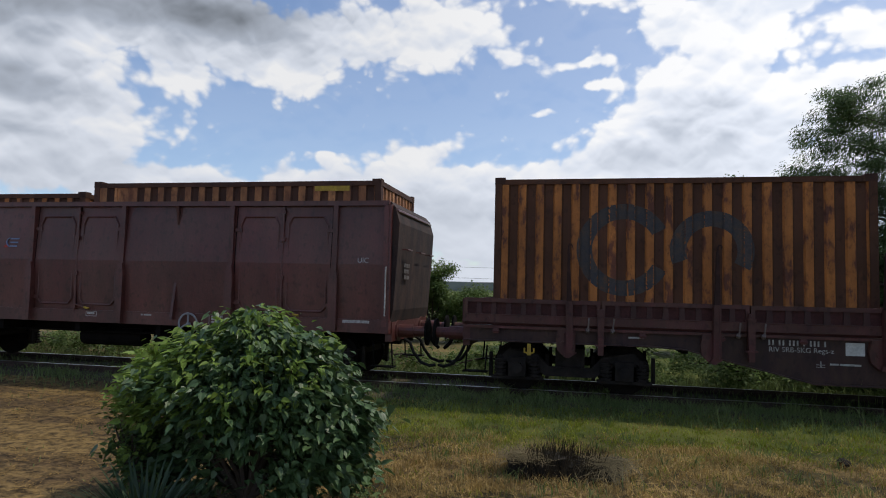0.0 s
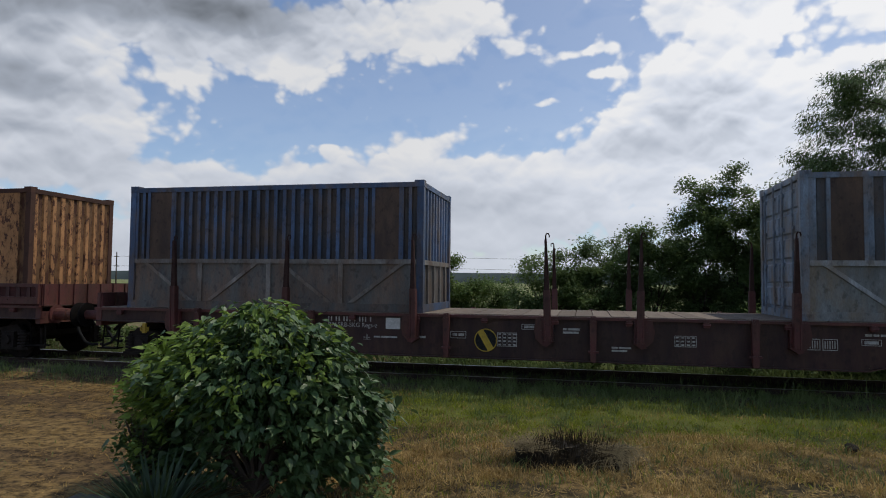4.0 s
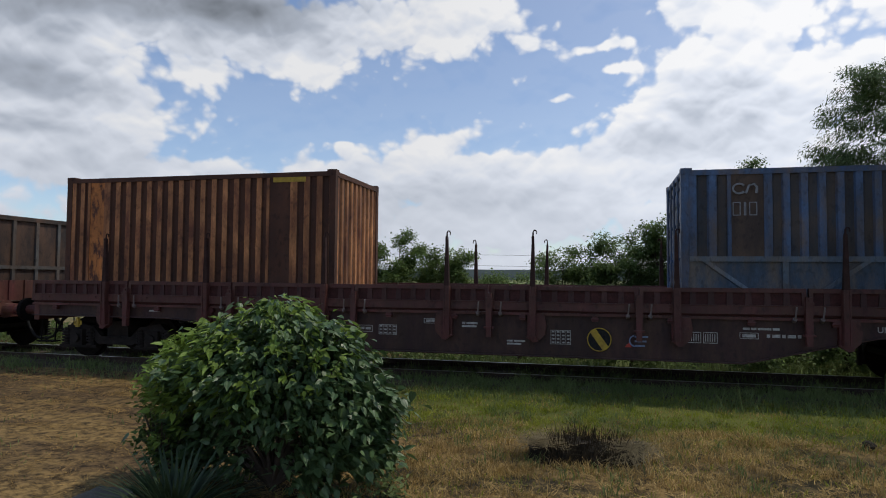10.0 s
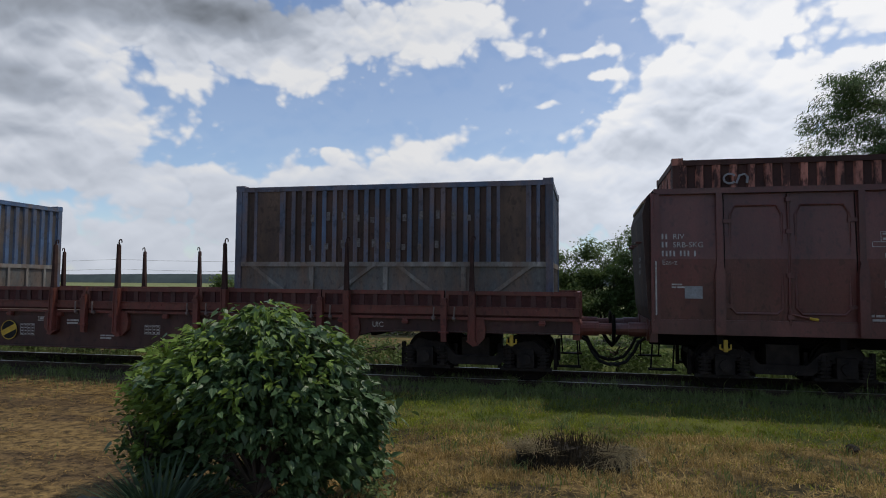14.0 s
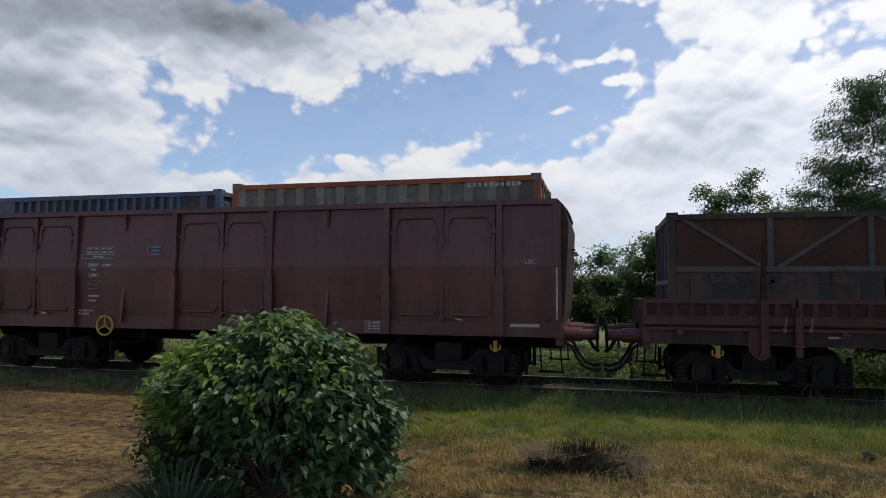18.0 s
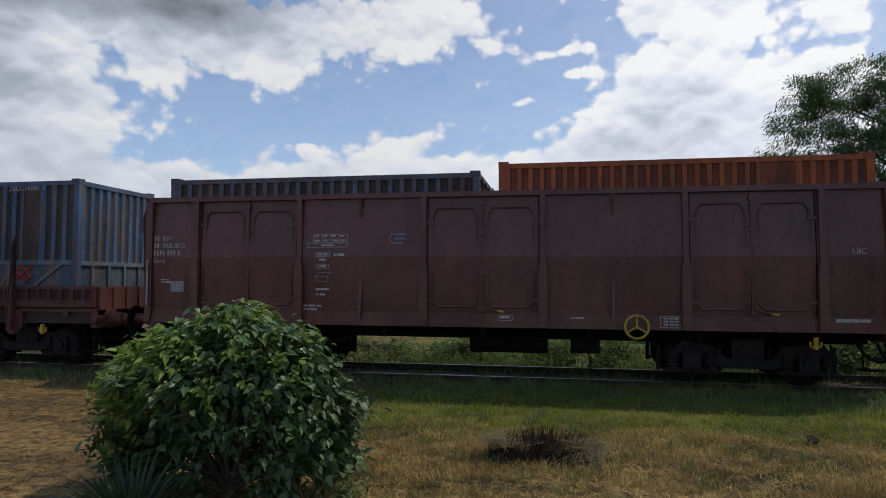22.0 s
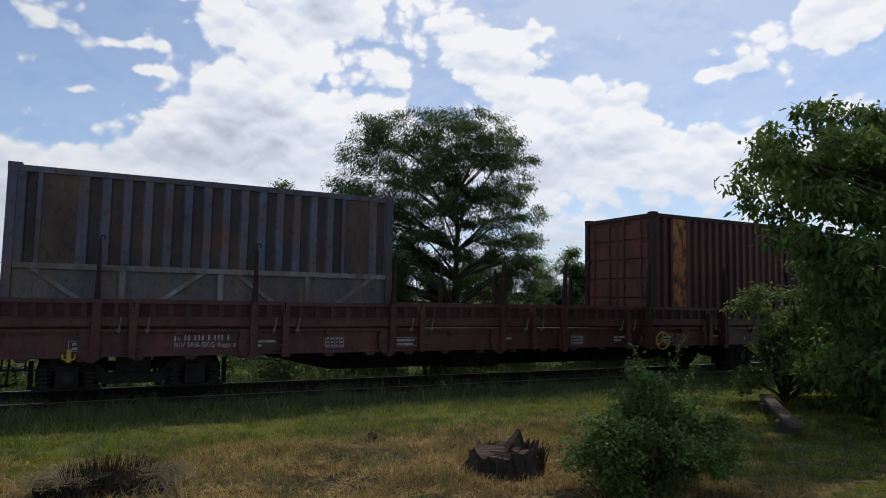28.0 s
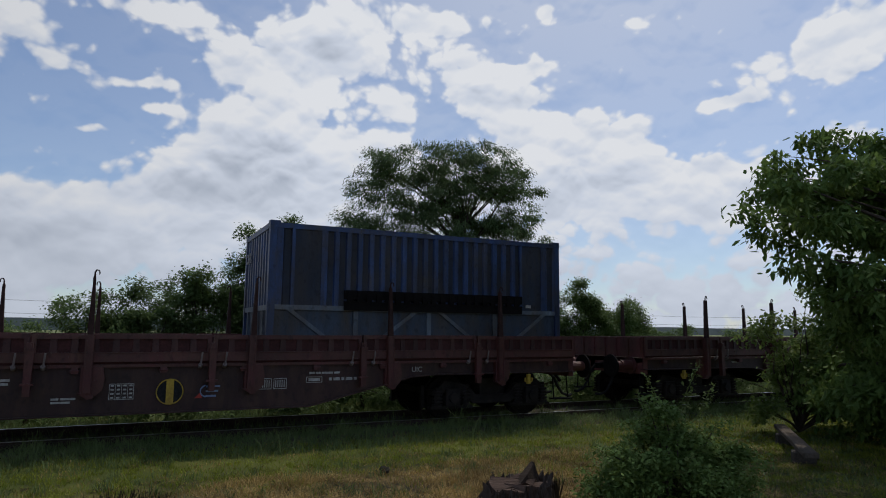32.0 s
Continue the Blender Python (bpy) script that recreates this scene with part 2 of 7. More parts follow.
SUN_EL, SUN_AZ, SKY = 62.0, 67.0, 0.125
build_world()
sun = new("sun", bpy.data.lights.new("sun", "SUN"))
sun.data.energy, sun.data.angle, sun.data.color = 2.4, radians(1.6), (1.0, 0.93, 0.80)
sun_way = Vector((math.sin(radians(SUN_AZ)) * math.cos(radians(SUN_EL)), math.cos(radians(SUN_AZ)) * math.cos(radians(SUN_EL)), math.sin(radians(SUN_EL))))
sun.matrix_world = look(sun_way * 60, (0, 0, 0))


# ---- materials ----
def material(name, stops, scale=3.0, stretch=(1, 1, 1), rough=0.6, metal=0.0, bump=0.2, fine=40.0, per=0.0, translucent=0.0, space="Object", spec=0.2):
    """A two-scale noise runs through the colour stops; fine grain gives relief; per: how far whole pieces differ."""
    m = bpy.data.materials.new(name)
    m.use_nodes = True
    nt = m.node_tree
    N, L = nt.nodes, nt.links
    bsdf = N["Principled BSDF"]
    bsdf.inputs["Roughness"].default_value, bsdf.inputs["Metallic"].default_value = rough, metal
    bsdf.inputs["Specular IOR Level"].default_value = spec
    tc = N.new("ShaderNodeTexCoord")
    mp = N.new("ShaderNodeMapping")
    mp.inputs["Scale"].default_value = stretch
    L.new(tc.outputs[space], mp.inputs[0])
    big = N.new("ShaderNodeTexNoise")
    big.inputs["Scale"].default_value, big.inputs["Detail"].default_value, big.inputs["Roughness"].default_value = scale, 8, 0.65
    L.new(mp.outputs[0], big.inputs[0])
    ramp = N.new("ShaderNodeValToRGB")
    while len(ramp.color_ramp.elements) < len(stops):
        ramp.color_ramp.elements.new(0.5)
    for e, (p, c) in zip(ramp.color_ramp.elements, stops):
        e.position, e.color = p, (*c, 1)
    L.new(big.outputs["Fac"], ramp.inputs[0])
    small = N.new("ShaderNodeTexNoise")
    small.inputs["Scale"].default_value, small.inputs["Detail"].default_value = fine, 4
    L.new(mp.outputs[0], small.inputs[0])
    mul = N.new("ShaderNodeMix")
    mul.data_type, mul.blend_type = "RGBA", "OVERLAY"
    mul.inputs["Factor"].default_value = 0.35
    L.new(ramp.outputs[0], mul.inputs["A"]), L.new(small.outputs["Fac"], mul.inputs["B"])
    col = mul.outputs["Result"]
    if per:
        hsv = N.new("ShaderNodeHueSaturation")
        info = N.new("ShaderNodeObjectInfo") if per > 0 else N.new("ShaderNodeNewGeometry")
        rnd = info.outputs["Random"] if per > 0 else info.outputs["Random Per Island"]
        rng = N.new("ShaderNodeMapRange")
        rng.inputs[3].default_value, rng.inputs[4].default_value = 1 - abs(per), 1 + abs(per)
        L.new(rnd, rng.inputs[0]), L.new(rng.outputs[0], hsv.inputs["Value"]), L.new(col, hsv.inputs["Color"])
        col = hsv.outputs[0]
    L.new(col, bsdf.inputs["Base Color"])
    rr = N.new("ShaderNodeMapRange")
    rr.inputs[3].default_value, rr.inputs[4].default_value = max(rough - 0.15, 0.05), min(rough + 0.2, 1)
    L.new(small.outputs["Fac"], rr.inputs[0]), L.new(rr.outputs[0], bsdf.inputs["Roughness"])
    if bump:
        b = N.new("ShaderNodeBump")
        b.inputs["Strength"].default_value, b.inputs["Distance"].default_value = bump, 0.01
        L.new(small.outputs["Fac"], b.inputs["Height"]), L.new(b.outputs[0], bsdf.inputs["Normal"])
    if translucent:
        tr = N.new("ShaderNodeBsdfTranslucent")
        L.new(col, tr.inputs["Color"])
        ms = N.new("ShaderNodeMixShader")
        ms.inputs[0].default_value = translucent
        L.new(bsdf.outputs[0], ms.inputs[1]), L.new(tr.outputs[0], ms.inputs[2])
        L.new(ms.outputs[0], N["Material Output"].inputs["Surface"])
    return m


def paint(name, base, rust, amount=0.5, rough=0.55, streak=(1.6, 1.6, 0.6), scale=2.0, grime=1.0, crisp=False):
    """Weathered paint: rust patches, grime that runs down in streaks, bleached spots; amount: how much of it is rust."""
    dark = tuple(c * 0.6 for c in base)
    lo, hi = 0.62 - 0.35 * amount, 0.74 - 0.3 * amount
    if crisp:
        # sound paint broken by sharp-edged rust spots
        lo = 0.70 - 0.35 * amount
        stops = [(lo - 0.10, base), (lo - 0.03, tuple(c * 0.8 for c in base)), (lo, tuple(0.4 * a + 0.6 * b for a, b in zip(base, rust))), (lo + 0.04, rust)]
    else:
        stops = [(0.25, base), (max(lo - 0.12, 0.3), dark), (lo, tuple(0.5 * a + 0.5 * b for a, b in zip(dark, rust))), (hi, rust)]
    m = material(name, stops, scale, streak, rough, 0.0, 0.25, 38, spec=0.4)
    N, L = m.node_tree.nodes, m.node_tree.links
    bsdf = N["Principled BSDF"]
    col = bsdf.inputs["Base Color"].links[0].from_socket
    tc = N.new("ShaderNodeTexCoord")
    for stretch, size, low, high, p0, p1 in (((3.2, 3.2, 0.35), 1.3, 0.80, 1.10, 0.34, 0.66), ((1, 1, 1), 0.8, 0.74, 1.22, 0.35, 0.65), ((1, 1, 0.7), 11.0, 0.66, 1.04, 0.32, 0.44)):
        low, high = 1 + (low - 1) * grime, 1 + (high - 1) * grime
        mp = N.new("ShaderNodeMapping")
        mp.inputs["Scale"].default_value = stretch
        L.new(tc.outputs["Object"], mp.inputs[0])
        info = N.new("ShaderNodeObjectInfo")
        L.new(info.outputs["Random"], mp.inputs["Location"])
        n = N.new("ShaderNodeTexNoise")
        n.inputs["Scale"].default_value, n.inputs["Detail"].default_value = size, 5
        L.new(mp.outputs[0], n.inputs[0])
        r = N.new("ShaderNodeMapRange")
        for i, v in ((1, p0), (2, p1), (3, low), (4, high)):
            r.inputs[i].default_value = v
        L.new(n.outputs["Fac"], r.inputs[0])
        x = N.new("ShaderNodeMix")
        x.data_type, x.blend_type = "RGBA", "MULTIPLY"
        x.inputs["Factor"].default_value = 1.0
        L.new(col, x.inputs["A"]), L.new(r.outputs[0], x.inputs["B"])
        col = x.outputs["Result"]
    L.new(col, bsdf.inputs["Base Color"])
    return m


M_WAGON = paint("brown_wagon_paint", (0.165, 0.048, 0.044), (0.09, 0.04, 0.026), 0.28, 0.55)
# Long sills are set darker than the drop sides above them.
M_SILL = paint("dark_maroon_sill_tone", (0.056, 0.022, 0.021), (0.06, 0.03, 0.02), 0.3, 0.6)
M_SILL_RED = paint("red_maroon_sill_tone", (0.085, 0.030, 0.025), (0.06, 0.028, 0.02), 0.3, 0.6)
M_WAGON_RED = paint("red_brown_wagon_paint", (0.25, 0.062, 0.046), (0.12, 0.046, 0.03), 0.28, 0.55)
M_EAS = paint("maroon_wagon_paint", (0.170, 0.041, 0.035), (0.10, 0.038, 0.028), 0.36, 0.40, (0.8, 0.8, 0.5), 1.0, 1.0)
M_EAS.node_tree.nodes["Principled BSDF"].inputs["Specular IOR Level"].default_value = 0.55
# Stake blades are coloured near black to read as backlit silhouettes.
M_STAKE = material("worn_stake_silhouette", [(0.3, (0.022, 0.013, 0.011)), (0.7, (0.065, 0.032, 0.026))], 5, rough=0.8)
M_DARK_END = paint("dark_wagon_end_paint", (0.036, 0.020, 0.019), (0.06, 0.032, 0.022), 0.3, 0.8)
# Shade inside the side recesses, put into the backing colour.
M_SIDE_RECESS = material("shaded_side_recess", [(0.3, (0.042, 0.018, 0.016)), (0.7, (0.078, 0.029, 0.026))], 5, rough=0.8)
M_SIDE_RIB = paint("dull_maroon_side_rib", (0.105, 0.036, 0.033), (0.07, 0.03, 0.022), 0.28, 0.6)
M_LEVER = material("bare_worn_lever_steel", [(0.3, (0.20, 0.17, 0.155)), (0.7, (0.11, 0.07, 0.06))], 7, rough=0.6, spec=0.4)
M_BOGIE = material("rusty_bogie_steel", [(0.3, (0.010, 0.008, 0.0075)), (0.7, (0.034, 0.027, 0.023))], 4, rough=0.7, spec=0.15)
# Steel grime plus the shade under the wagons, both in these near-black colours.
M_UNDER = material("grimy_shaded_steel", [(0.3, (0.005, 0.0045, 0.0045)), (0.7, (0.013, 0.011, 0.010))], 4, rough=0.8, spec=0.08)
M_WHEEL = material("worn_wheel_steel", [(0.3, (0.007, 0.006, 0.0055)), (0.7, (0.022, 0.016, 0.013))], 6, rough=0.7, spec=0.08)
M_WHITE = material("faded_white_stencil_paint", [(0.38, (0.48, 0.465, 0.435)), (0.66, (0.24, 0.22, 0.205))], 16, rough=0.7, bump=0.05)
M_RED_SPRAY = material("red_spray_paint", [(0.3, (0.45, 0.05, 0.035)), (0.7, (0.3, 0.05, 0.04))], 8, rough=0.5)
M_FADED = material("almost_worn_off_marking", [(0.35, (0.20, 0.19, 0.185)), (0.6, (0.10, 0.085, 0.075))], 14, rough=0.7)
M_PLATE = material("white_enamel_plate", [(0.35, (0.62, 0.61, 0.58)), (0.7, (0.42, 0.41, 0.38))], 6, rough=0.5, bump=0.05)
M_EMBLEM = material("faded_blue_emblem_paint", [(0.35, (0.16, 0.24, 0.42)), (0.7, (0.24, 0.27, 0.34))], 9, rough=0.7, bump=0.05)
M_GREY_MARK = material("grey_marking_paint", [(0.3, (0.30, 0.31, 0.32)), (0.7, (0.2, 0.2, 0.2))], 9, rough=0.7)
M_YELLOW = material("yellow_handle_paint", [(0.35, (0.52, 0.36, 0.045)), (0.7, (0.30, 0.19, 0.04))], 8, rough=0.5)
M_RUBBER = material("black_rubber_hose", [(0.3, (0.012, 0.012, 0.012)), (0.7, (0.03, 0.03, 0.03))], 20, rough=0.7, spec=0.08)
M_PLANK = material("weathered_deck_planks", [(0.3, (0.13, 0.10, 0.075)), (0.7, (0.22, 0.18, 0.14))], 5, (1, 6, 6), 0.85, per=0.2)
M_RUSTBROWN = paint("bare_rust", (0.12, 0.055, 0.03), (0.07, 0.03, 0.018), 0.6, 0.8)
M_RAIL = material("rusty_rail", [(0.3, (0.035, 0.023, 0.018)), (0.7, (0.08, 0.052, 0.038))], 7, rough=0.7)
M_RAILTOP = material("polished_rail_head", [(0.3, (0.3, 0.29, 0.28)), (0.7, (0.45, 0.44, 0.43))], 9, rough=0.3, metal=0.9)
M_SLEEPER = material("oiled_timber_sleeper", [(0.3, (0.045, 0.035, 0.028)), (0.7, (0.11, 0.09, 0.07))], 6, (1, 5, 5), 0.9, per=0.2)
PAINTS = {
    "yellow": paint("orange_yellow_rusted_container_paint", (0.43, 0.15, 0.032), (0.13, 0.042, 0.02), 0.44, 0.65, (2.6, 2.6, 0.9), 2.0, 1.0, True),
    "ochre": paint("ochre_scaled_container_paint", (0.45, 0.222, 0.088), (0.085, 0.032, 0.016), 0.40, 0.75, (5.0, 5.0, 2.8), 2.6, 0.8, True),
    "brown": paint("rust_brown_container_paint", (0.74, 0.315, 0.115), (0.15, 0.05, 0.022), 0.3, 0.65),
    "amber": paint("amber_rusted_panel_paint", (0.52, 0.185, 0.045), (0.10, 0.036, 0.018), 0.46, 0.65, (3.4, 3.4, 1.2), 2.0, 1.0, True),
    "dull_red": paint("dull_red_container_paint", (0.235, 0.066, 0.052), (0.10, 0.036, 0.022), 0.3, 0.6),
    "orange": paint("orange_red_container_paint", (0.56, 0.135, 0.035), (0.28, 0.07, 0.025), 0.25, 0.55),
    "blue": paint("faded_blue_container_paint", (0.092, 0.158, 0.29), (0.12, 0.09, 0.07), 0.18, 0.5),
    "grey_blue": paint("grey_blue_container_paint", (0.27, 0.34, 0.42), (0.19, 0.14, 0.10), 0.18, 0.55),
    "pale_slate": paint("pale_slate_container_paint", (0.30, 0.325, 0.37), (0.16, 0.085, 0.055), 0.22, 0.55),
    "rusty_blue": paint("rust_stained_blue_container_paint", (0.125, 0.18, 0.275), (0.17, 0.10, 0.07), 0.12, 0.6, (1.2, 1.2, 0.5), 1.0),
    "slate": paint("slate_grey_container_paint", (0.135, 0.16, 0.215), (0.13, 0.07, 0.045), 0.25, 0.55),
    "sky_blue": paint("sky_blue_container_paint", (0.20, 0.295, 0.41), (0.16, 0.13, 0.10), 0.2, 0.55),
    "peeled_red": paint("peeled_pink_red_container_paint", (0.45, 0.185, 0.13), (0.06, 0.024, 0.018), 0.52, 0.7, (3.0, 3.0, 0.9), 2.0, 1.0, True),
    "deep_blue": paint("deep_blue_container_paint", (0.042, 0.085, 0.22), (0.05, 0.045, 0.045), 0.2, 0.45),
    "dark": paint("dark_green_brown_box_paint", (0.042, 0.043, 0.042), (0.09, 0.05, 0.032), 0.35, 0.65),
    "grey_green": paint("grey_green_container_paint", (0.30, 0.30, 0.235), (0.2, 0.14, 0.09), 0.25, 0.6),
}
PALE = {
    "blue": paint("pale_blue_lower_panel_paint", (0.072, 0.118, 0.18), (0.15, 0.12, 0.09), 0.2, 0.55),
    "grey_blue": paint("pale_grey_lower_panel_paint", (0.30, 0.32, 0.31), (0.2, 0.16, 0.11), 0.2, 0.55),
    "deep_blue": paint("slate_blue_lower_panel_paint", (0.06, 0.085, 0.125), (0.06, 0.05, 0.04), 0.2, 0.55),
    "pale_slate": paint("warm_grey_lower_panel_paint", (0.26, 0.25, 0.225), (0.15, 0.10, 0.07), 0.25, 0.55),
    "slate": paint("beige_grey_lower_panel_paint", (0.155, 0.155, 0.145), (0.15, 0.10, 0.07), 0.25, 0.55),
    "sky_blue": paint("dull_blue_grey_lower_panel_paint", (0.145, 0.17, 0.175), (0.15, 0.12, 0.09), 0.2, 0.55),
}
BRACE = {
    "blue": paint("pale_blue_brace_paint", (0.165, 0.225, 0.29), (0.17, 0.14, 0.11), 0.2, 0.55),
    "grey_blue": paint("pale_grey_brace_paint", (0.44, 0.47, 0.48), (0.2, 0.16, 0.11), 0.2, 0.55),
    "pale_slate": paint("warm_grey_brace_paint", (0.42, 0.41, 0.385), (0.15, 0.10, 0.07), 0.25, 0.55),
    "slate": paint("beige_grey_brace_paint", (0.33, 0.31, 0.275), (0.15, 0.10, 0.07), 0.25, 0.55),
    "sky_blue": paint("grey_blue_brace_paint", (0.25, 0.295, 0.33), (0.17, 0.14, 0.11), 0.2, 0.55),
    "deep_blue": paint("worn_slate_brace_paint", (0.17, 0.21, 0.25), (0.1, 0.09, 0.08), 0.25, 0.55),
    "dark": paint("grey_box_brace_paint", (0.135, 0.132, 0.128), (0.10, 0.07, 0.05), 0.25, 0.6),
}
M_DULL_PANEL = paint("dull_brown_box_panel", (0.048, 0.034, 0.029), (0.09, 0.05, 0.032), 0.4, 0.7)
# Darker tone for folded-in rib faces and some rails, posts and panels.
DARK_TONES = {
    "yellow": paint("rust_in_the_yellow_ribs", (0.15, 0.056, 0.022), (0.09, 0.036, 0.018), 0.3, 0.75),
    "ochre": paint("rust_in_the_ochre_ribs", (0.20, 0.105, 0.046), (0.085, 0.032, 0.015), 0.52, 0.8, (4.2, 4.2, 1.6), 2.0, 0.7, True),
    "brown": paint("dark_brown_rib_folds", (0.14, 0.055, 0.028), (0.07, 0.03, 0.018), 0.3, 0.75),
    "dull_red": paint("dark_red_rib_folds", (0.085, 0.032, 0.025), (0.05, 0.022, 0.016), 0.3, 0.7),
    "orange": paint("deep_orange_rib_folds", (0.38, 0.088, 0.028), (0.11, 0.035, 0.02), 0.4, 0.6),
    "blue": paint("dark_blue_rib_folds", (0.060, 0.068, 0.084), (0.08, 0.058, 0.042), 0.3, 0.65),
    "grey_blue": paint("dark_grey_rib_folds", (0.125, 0.135, 0.145), (0.11, 0.08, 0.06), 0.3, 0.65),
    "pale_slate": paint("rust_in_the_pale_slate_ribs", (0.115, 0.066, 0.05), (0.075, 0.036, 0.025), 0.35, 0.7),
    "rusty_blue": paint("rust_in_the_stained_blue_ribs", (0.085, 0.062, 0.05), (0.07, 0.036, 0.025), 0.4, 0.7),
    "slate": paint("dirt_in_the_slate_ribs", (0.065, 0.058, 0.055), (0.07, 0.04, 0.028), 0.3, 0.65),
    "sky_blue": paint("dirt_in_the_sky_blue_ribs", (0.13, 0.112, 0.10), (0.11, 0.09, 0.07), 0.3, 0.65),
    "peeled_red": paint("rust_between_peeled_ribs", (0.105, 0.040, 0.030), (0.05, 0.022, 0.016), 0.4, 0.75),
    "deep_blue": paint("dark_deep_blue_rib_folds", (0.032, 0.045, 0.075), (0.04, 0.035, 0.035), 0.3, 0.6),
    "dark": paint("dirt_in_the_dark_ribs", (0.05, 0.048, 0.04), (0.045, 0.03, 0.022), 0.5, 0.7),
    "grey_green": paint("dull_grey_green_rib_folds", (0.25, 0.245, 0.20), (0.13, 0.1, 0.07), 0.4, 0.65),
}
M_PANEL_RUST = paint("rusty_brown_flat_panel", (0.105, 0.070, 0.055), (0.11, 0.07, 0.045), 0.3, 0.7)


# ---- mesh helpers ----
def box(bm, x0, x1, y0, y1, z0, z1):
    v = [bm.verts.new(p) for p in ((x0, y0, z0), (x1, y0, z0), (x1, y1, z0), (x0, y1, z0), (x0, y0, z1), (x1, y0, z1), (x1, y1, z1), (x0, y1, z1))]
    for f in ((3, 2, 1, 0), (4, 5, 6, 7), (0, 1, 5, 4), (1, 2, 6, 5), (2, 3, 7, 6), (3, 0, 4, 7)):
        bm.faces.new([v[i] for i in f])


def prism(bm, pts, y0, y1):
    """A polygon in x and z, drawn out from y0 to y1."""
    a, b = [bm.verts.new((x, y0, z)) for x, z in pts], [bm.verts.new((x, y1, z)) for x, z in pts]
    bm.faces.new(a), bm.faces.new(b[::-1])
    for i in range(len(pts)):
        j = (i + 1) % len(pts)
        bm.faces.new((a[i], b[i], b[j], a[j]))


def tube(bm, path, radii, n=8):
    rings, a = [], None
    for i, p in enumerate(path):
        p = Vector(p)
        d = Vector(path[min(i + 1, len(path) - 1)]) - Vector(path[max(i - 1, 0)])
        d = d.normalized() if d.length > 1e-6 else Vector((0, 0, 1))
        a = d.orthogonal() if a is None or (a - d * a.dot(d)).length < 1e-4 else a - d * a.dot(d)
        a = a.normalized()
        b = d.cross(a)
        r = radii if isinstance(radii, (int, float)) else radii[i]
        rings.append([bm.verts.new(p + r * (math.cos(2 * math.pi * k / n) * a + math.sin(2 * math.pi * k / n) * b)) for k in range(n)])
    for p, q in zip(rings, rings[1:]):
        for k in range(n):
            bm.faces.new((p[k], p[(k + 1) % n], q[(k + 1) % n], q[k]))
    bm.faces.new(rings[0][::-1]), bm.faces.new(rings[-1])


def rod(bm, p, q, r, n=8, r2=None):
    tube(bm, [p, q], [r, r if r2 is None else r2], n)


def ring(bm, c, radius, r, n=20, m=6):
    """A hoop in the x-z plane."""
    rows = []
    for i in range(n):
        a = 2 * math.pi * i / n
        rows.append([bm.verts.new((c[0] + (radius + r * math.cos(2 * math.pi * k / m)) * math.cos(a), c[1] + r * math.sin(2 * math.pi * k / m), c[2] + (radius + r * math.cos(2 * math.pi * k / m)) * math.sin(a))) for k in range(m)])
    for i in range(n):
        a, b = rows[i], rows[(i + 1) % n]
        for k in range(m):
            bm.faces.new((a[k], b[k], b[(k + 1) % m], a[(k + 1) % m]))


def mesh_of(name, bm, mat, smooth=False):
    bmesh.ops.recalc_face_normals(bm, faces=bm.faces)
    me = bpy.data.meshes.new(name)
    bm.to_mesh(me)
    bm.free()
    me.materials.append(mat)
    if smooth:
        me.shade_smooth()
    return me


def part(name, bm, mat, parent, label="", smooth=False):
    me = bm if isinstance(bm, bpy.types.Mesh) else mesh_of(name, bm, mat, smooth)
    ob = new(name, me)
    ob.parent = parent
    if label:
        ob["label"] = label
    return ob


def thing(name, label, category, m=None, group="", kind=""):
    ob = new(name)
    ob.empty_display_size = 0.1
    if m is not None:
        ob.matrix_world = m
    return tagged(ob, label, category, group, kind)


def raw(name, verts, faces, mat, smooth=False):
    me = bpy.data.meshes.new(name)
    me.from_pydata(verts, [], faces)
    me.materials.append(mat)
    if smooth:
        me.shade_smooth()
    return me


def bars(bm, x, y, z, rows, h=0.05, gap=0.035):
    """Lines of plain marks; rows: widths of the marks in each line."""
    for r, row in enumerate(rows):
        cx = x
        for w in row:
            box(bm, cx, cx + w, y - 0.004, y, z - r * (h + gap) - h, z - r * (h + gap))
            cx += w + h * 0.55


def digit_bars(bm, x, y, z, groups, h=0.08):
    """Plain upright marks in groups, one for each character; z: their upper edge."""
    for n in groups:
        for k in range(n):
            box(bm, x, x + h * 0.30, y - 0.004, y, z - h, z)
            x += h * 0.66
        x += h * 0.45


def outline(bm, x0, x1, z0, z1, y, w=0.009):
    for q in ((x0, x1, z0, z0 + w), (x0, x1, z1 - w, z1), (x0, x0 + w, z0 + w, z1 - w), (x1 - w, x1, z0 + w, z1 - w)):
        box(bm, q[0], q[1], y - 0.003, y, q[2], q[3])


def lettering(text, size, mat, parent, x, y, z):
    cu = bpy.data.curves.new("lettering", "FONT")
    cu.body, cu.size, cu.extrude = text, size, 0.002
    ob = bpy.data.objects.new("lettering", cu)
    me = bpy.data.meshes.new_from_object(ob)
    bpy.data.objects.remove(ob)
    me.materials.append(mat)
    me.transform(Matrix.Translation((x, y, z)) @ Matrix.Rotation(radians(90), 4, "X"))
    return part("lettering", me, mat, parent, f"white stencilled lettering {text}")


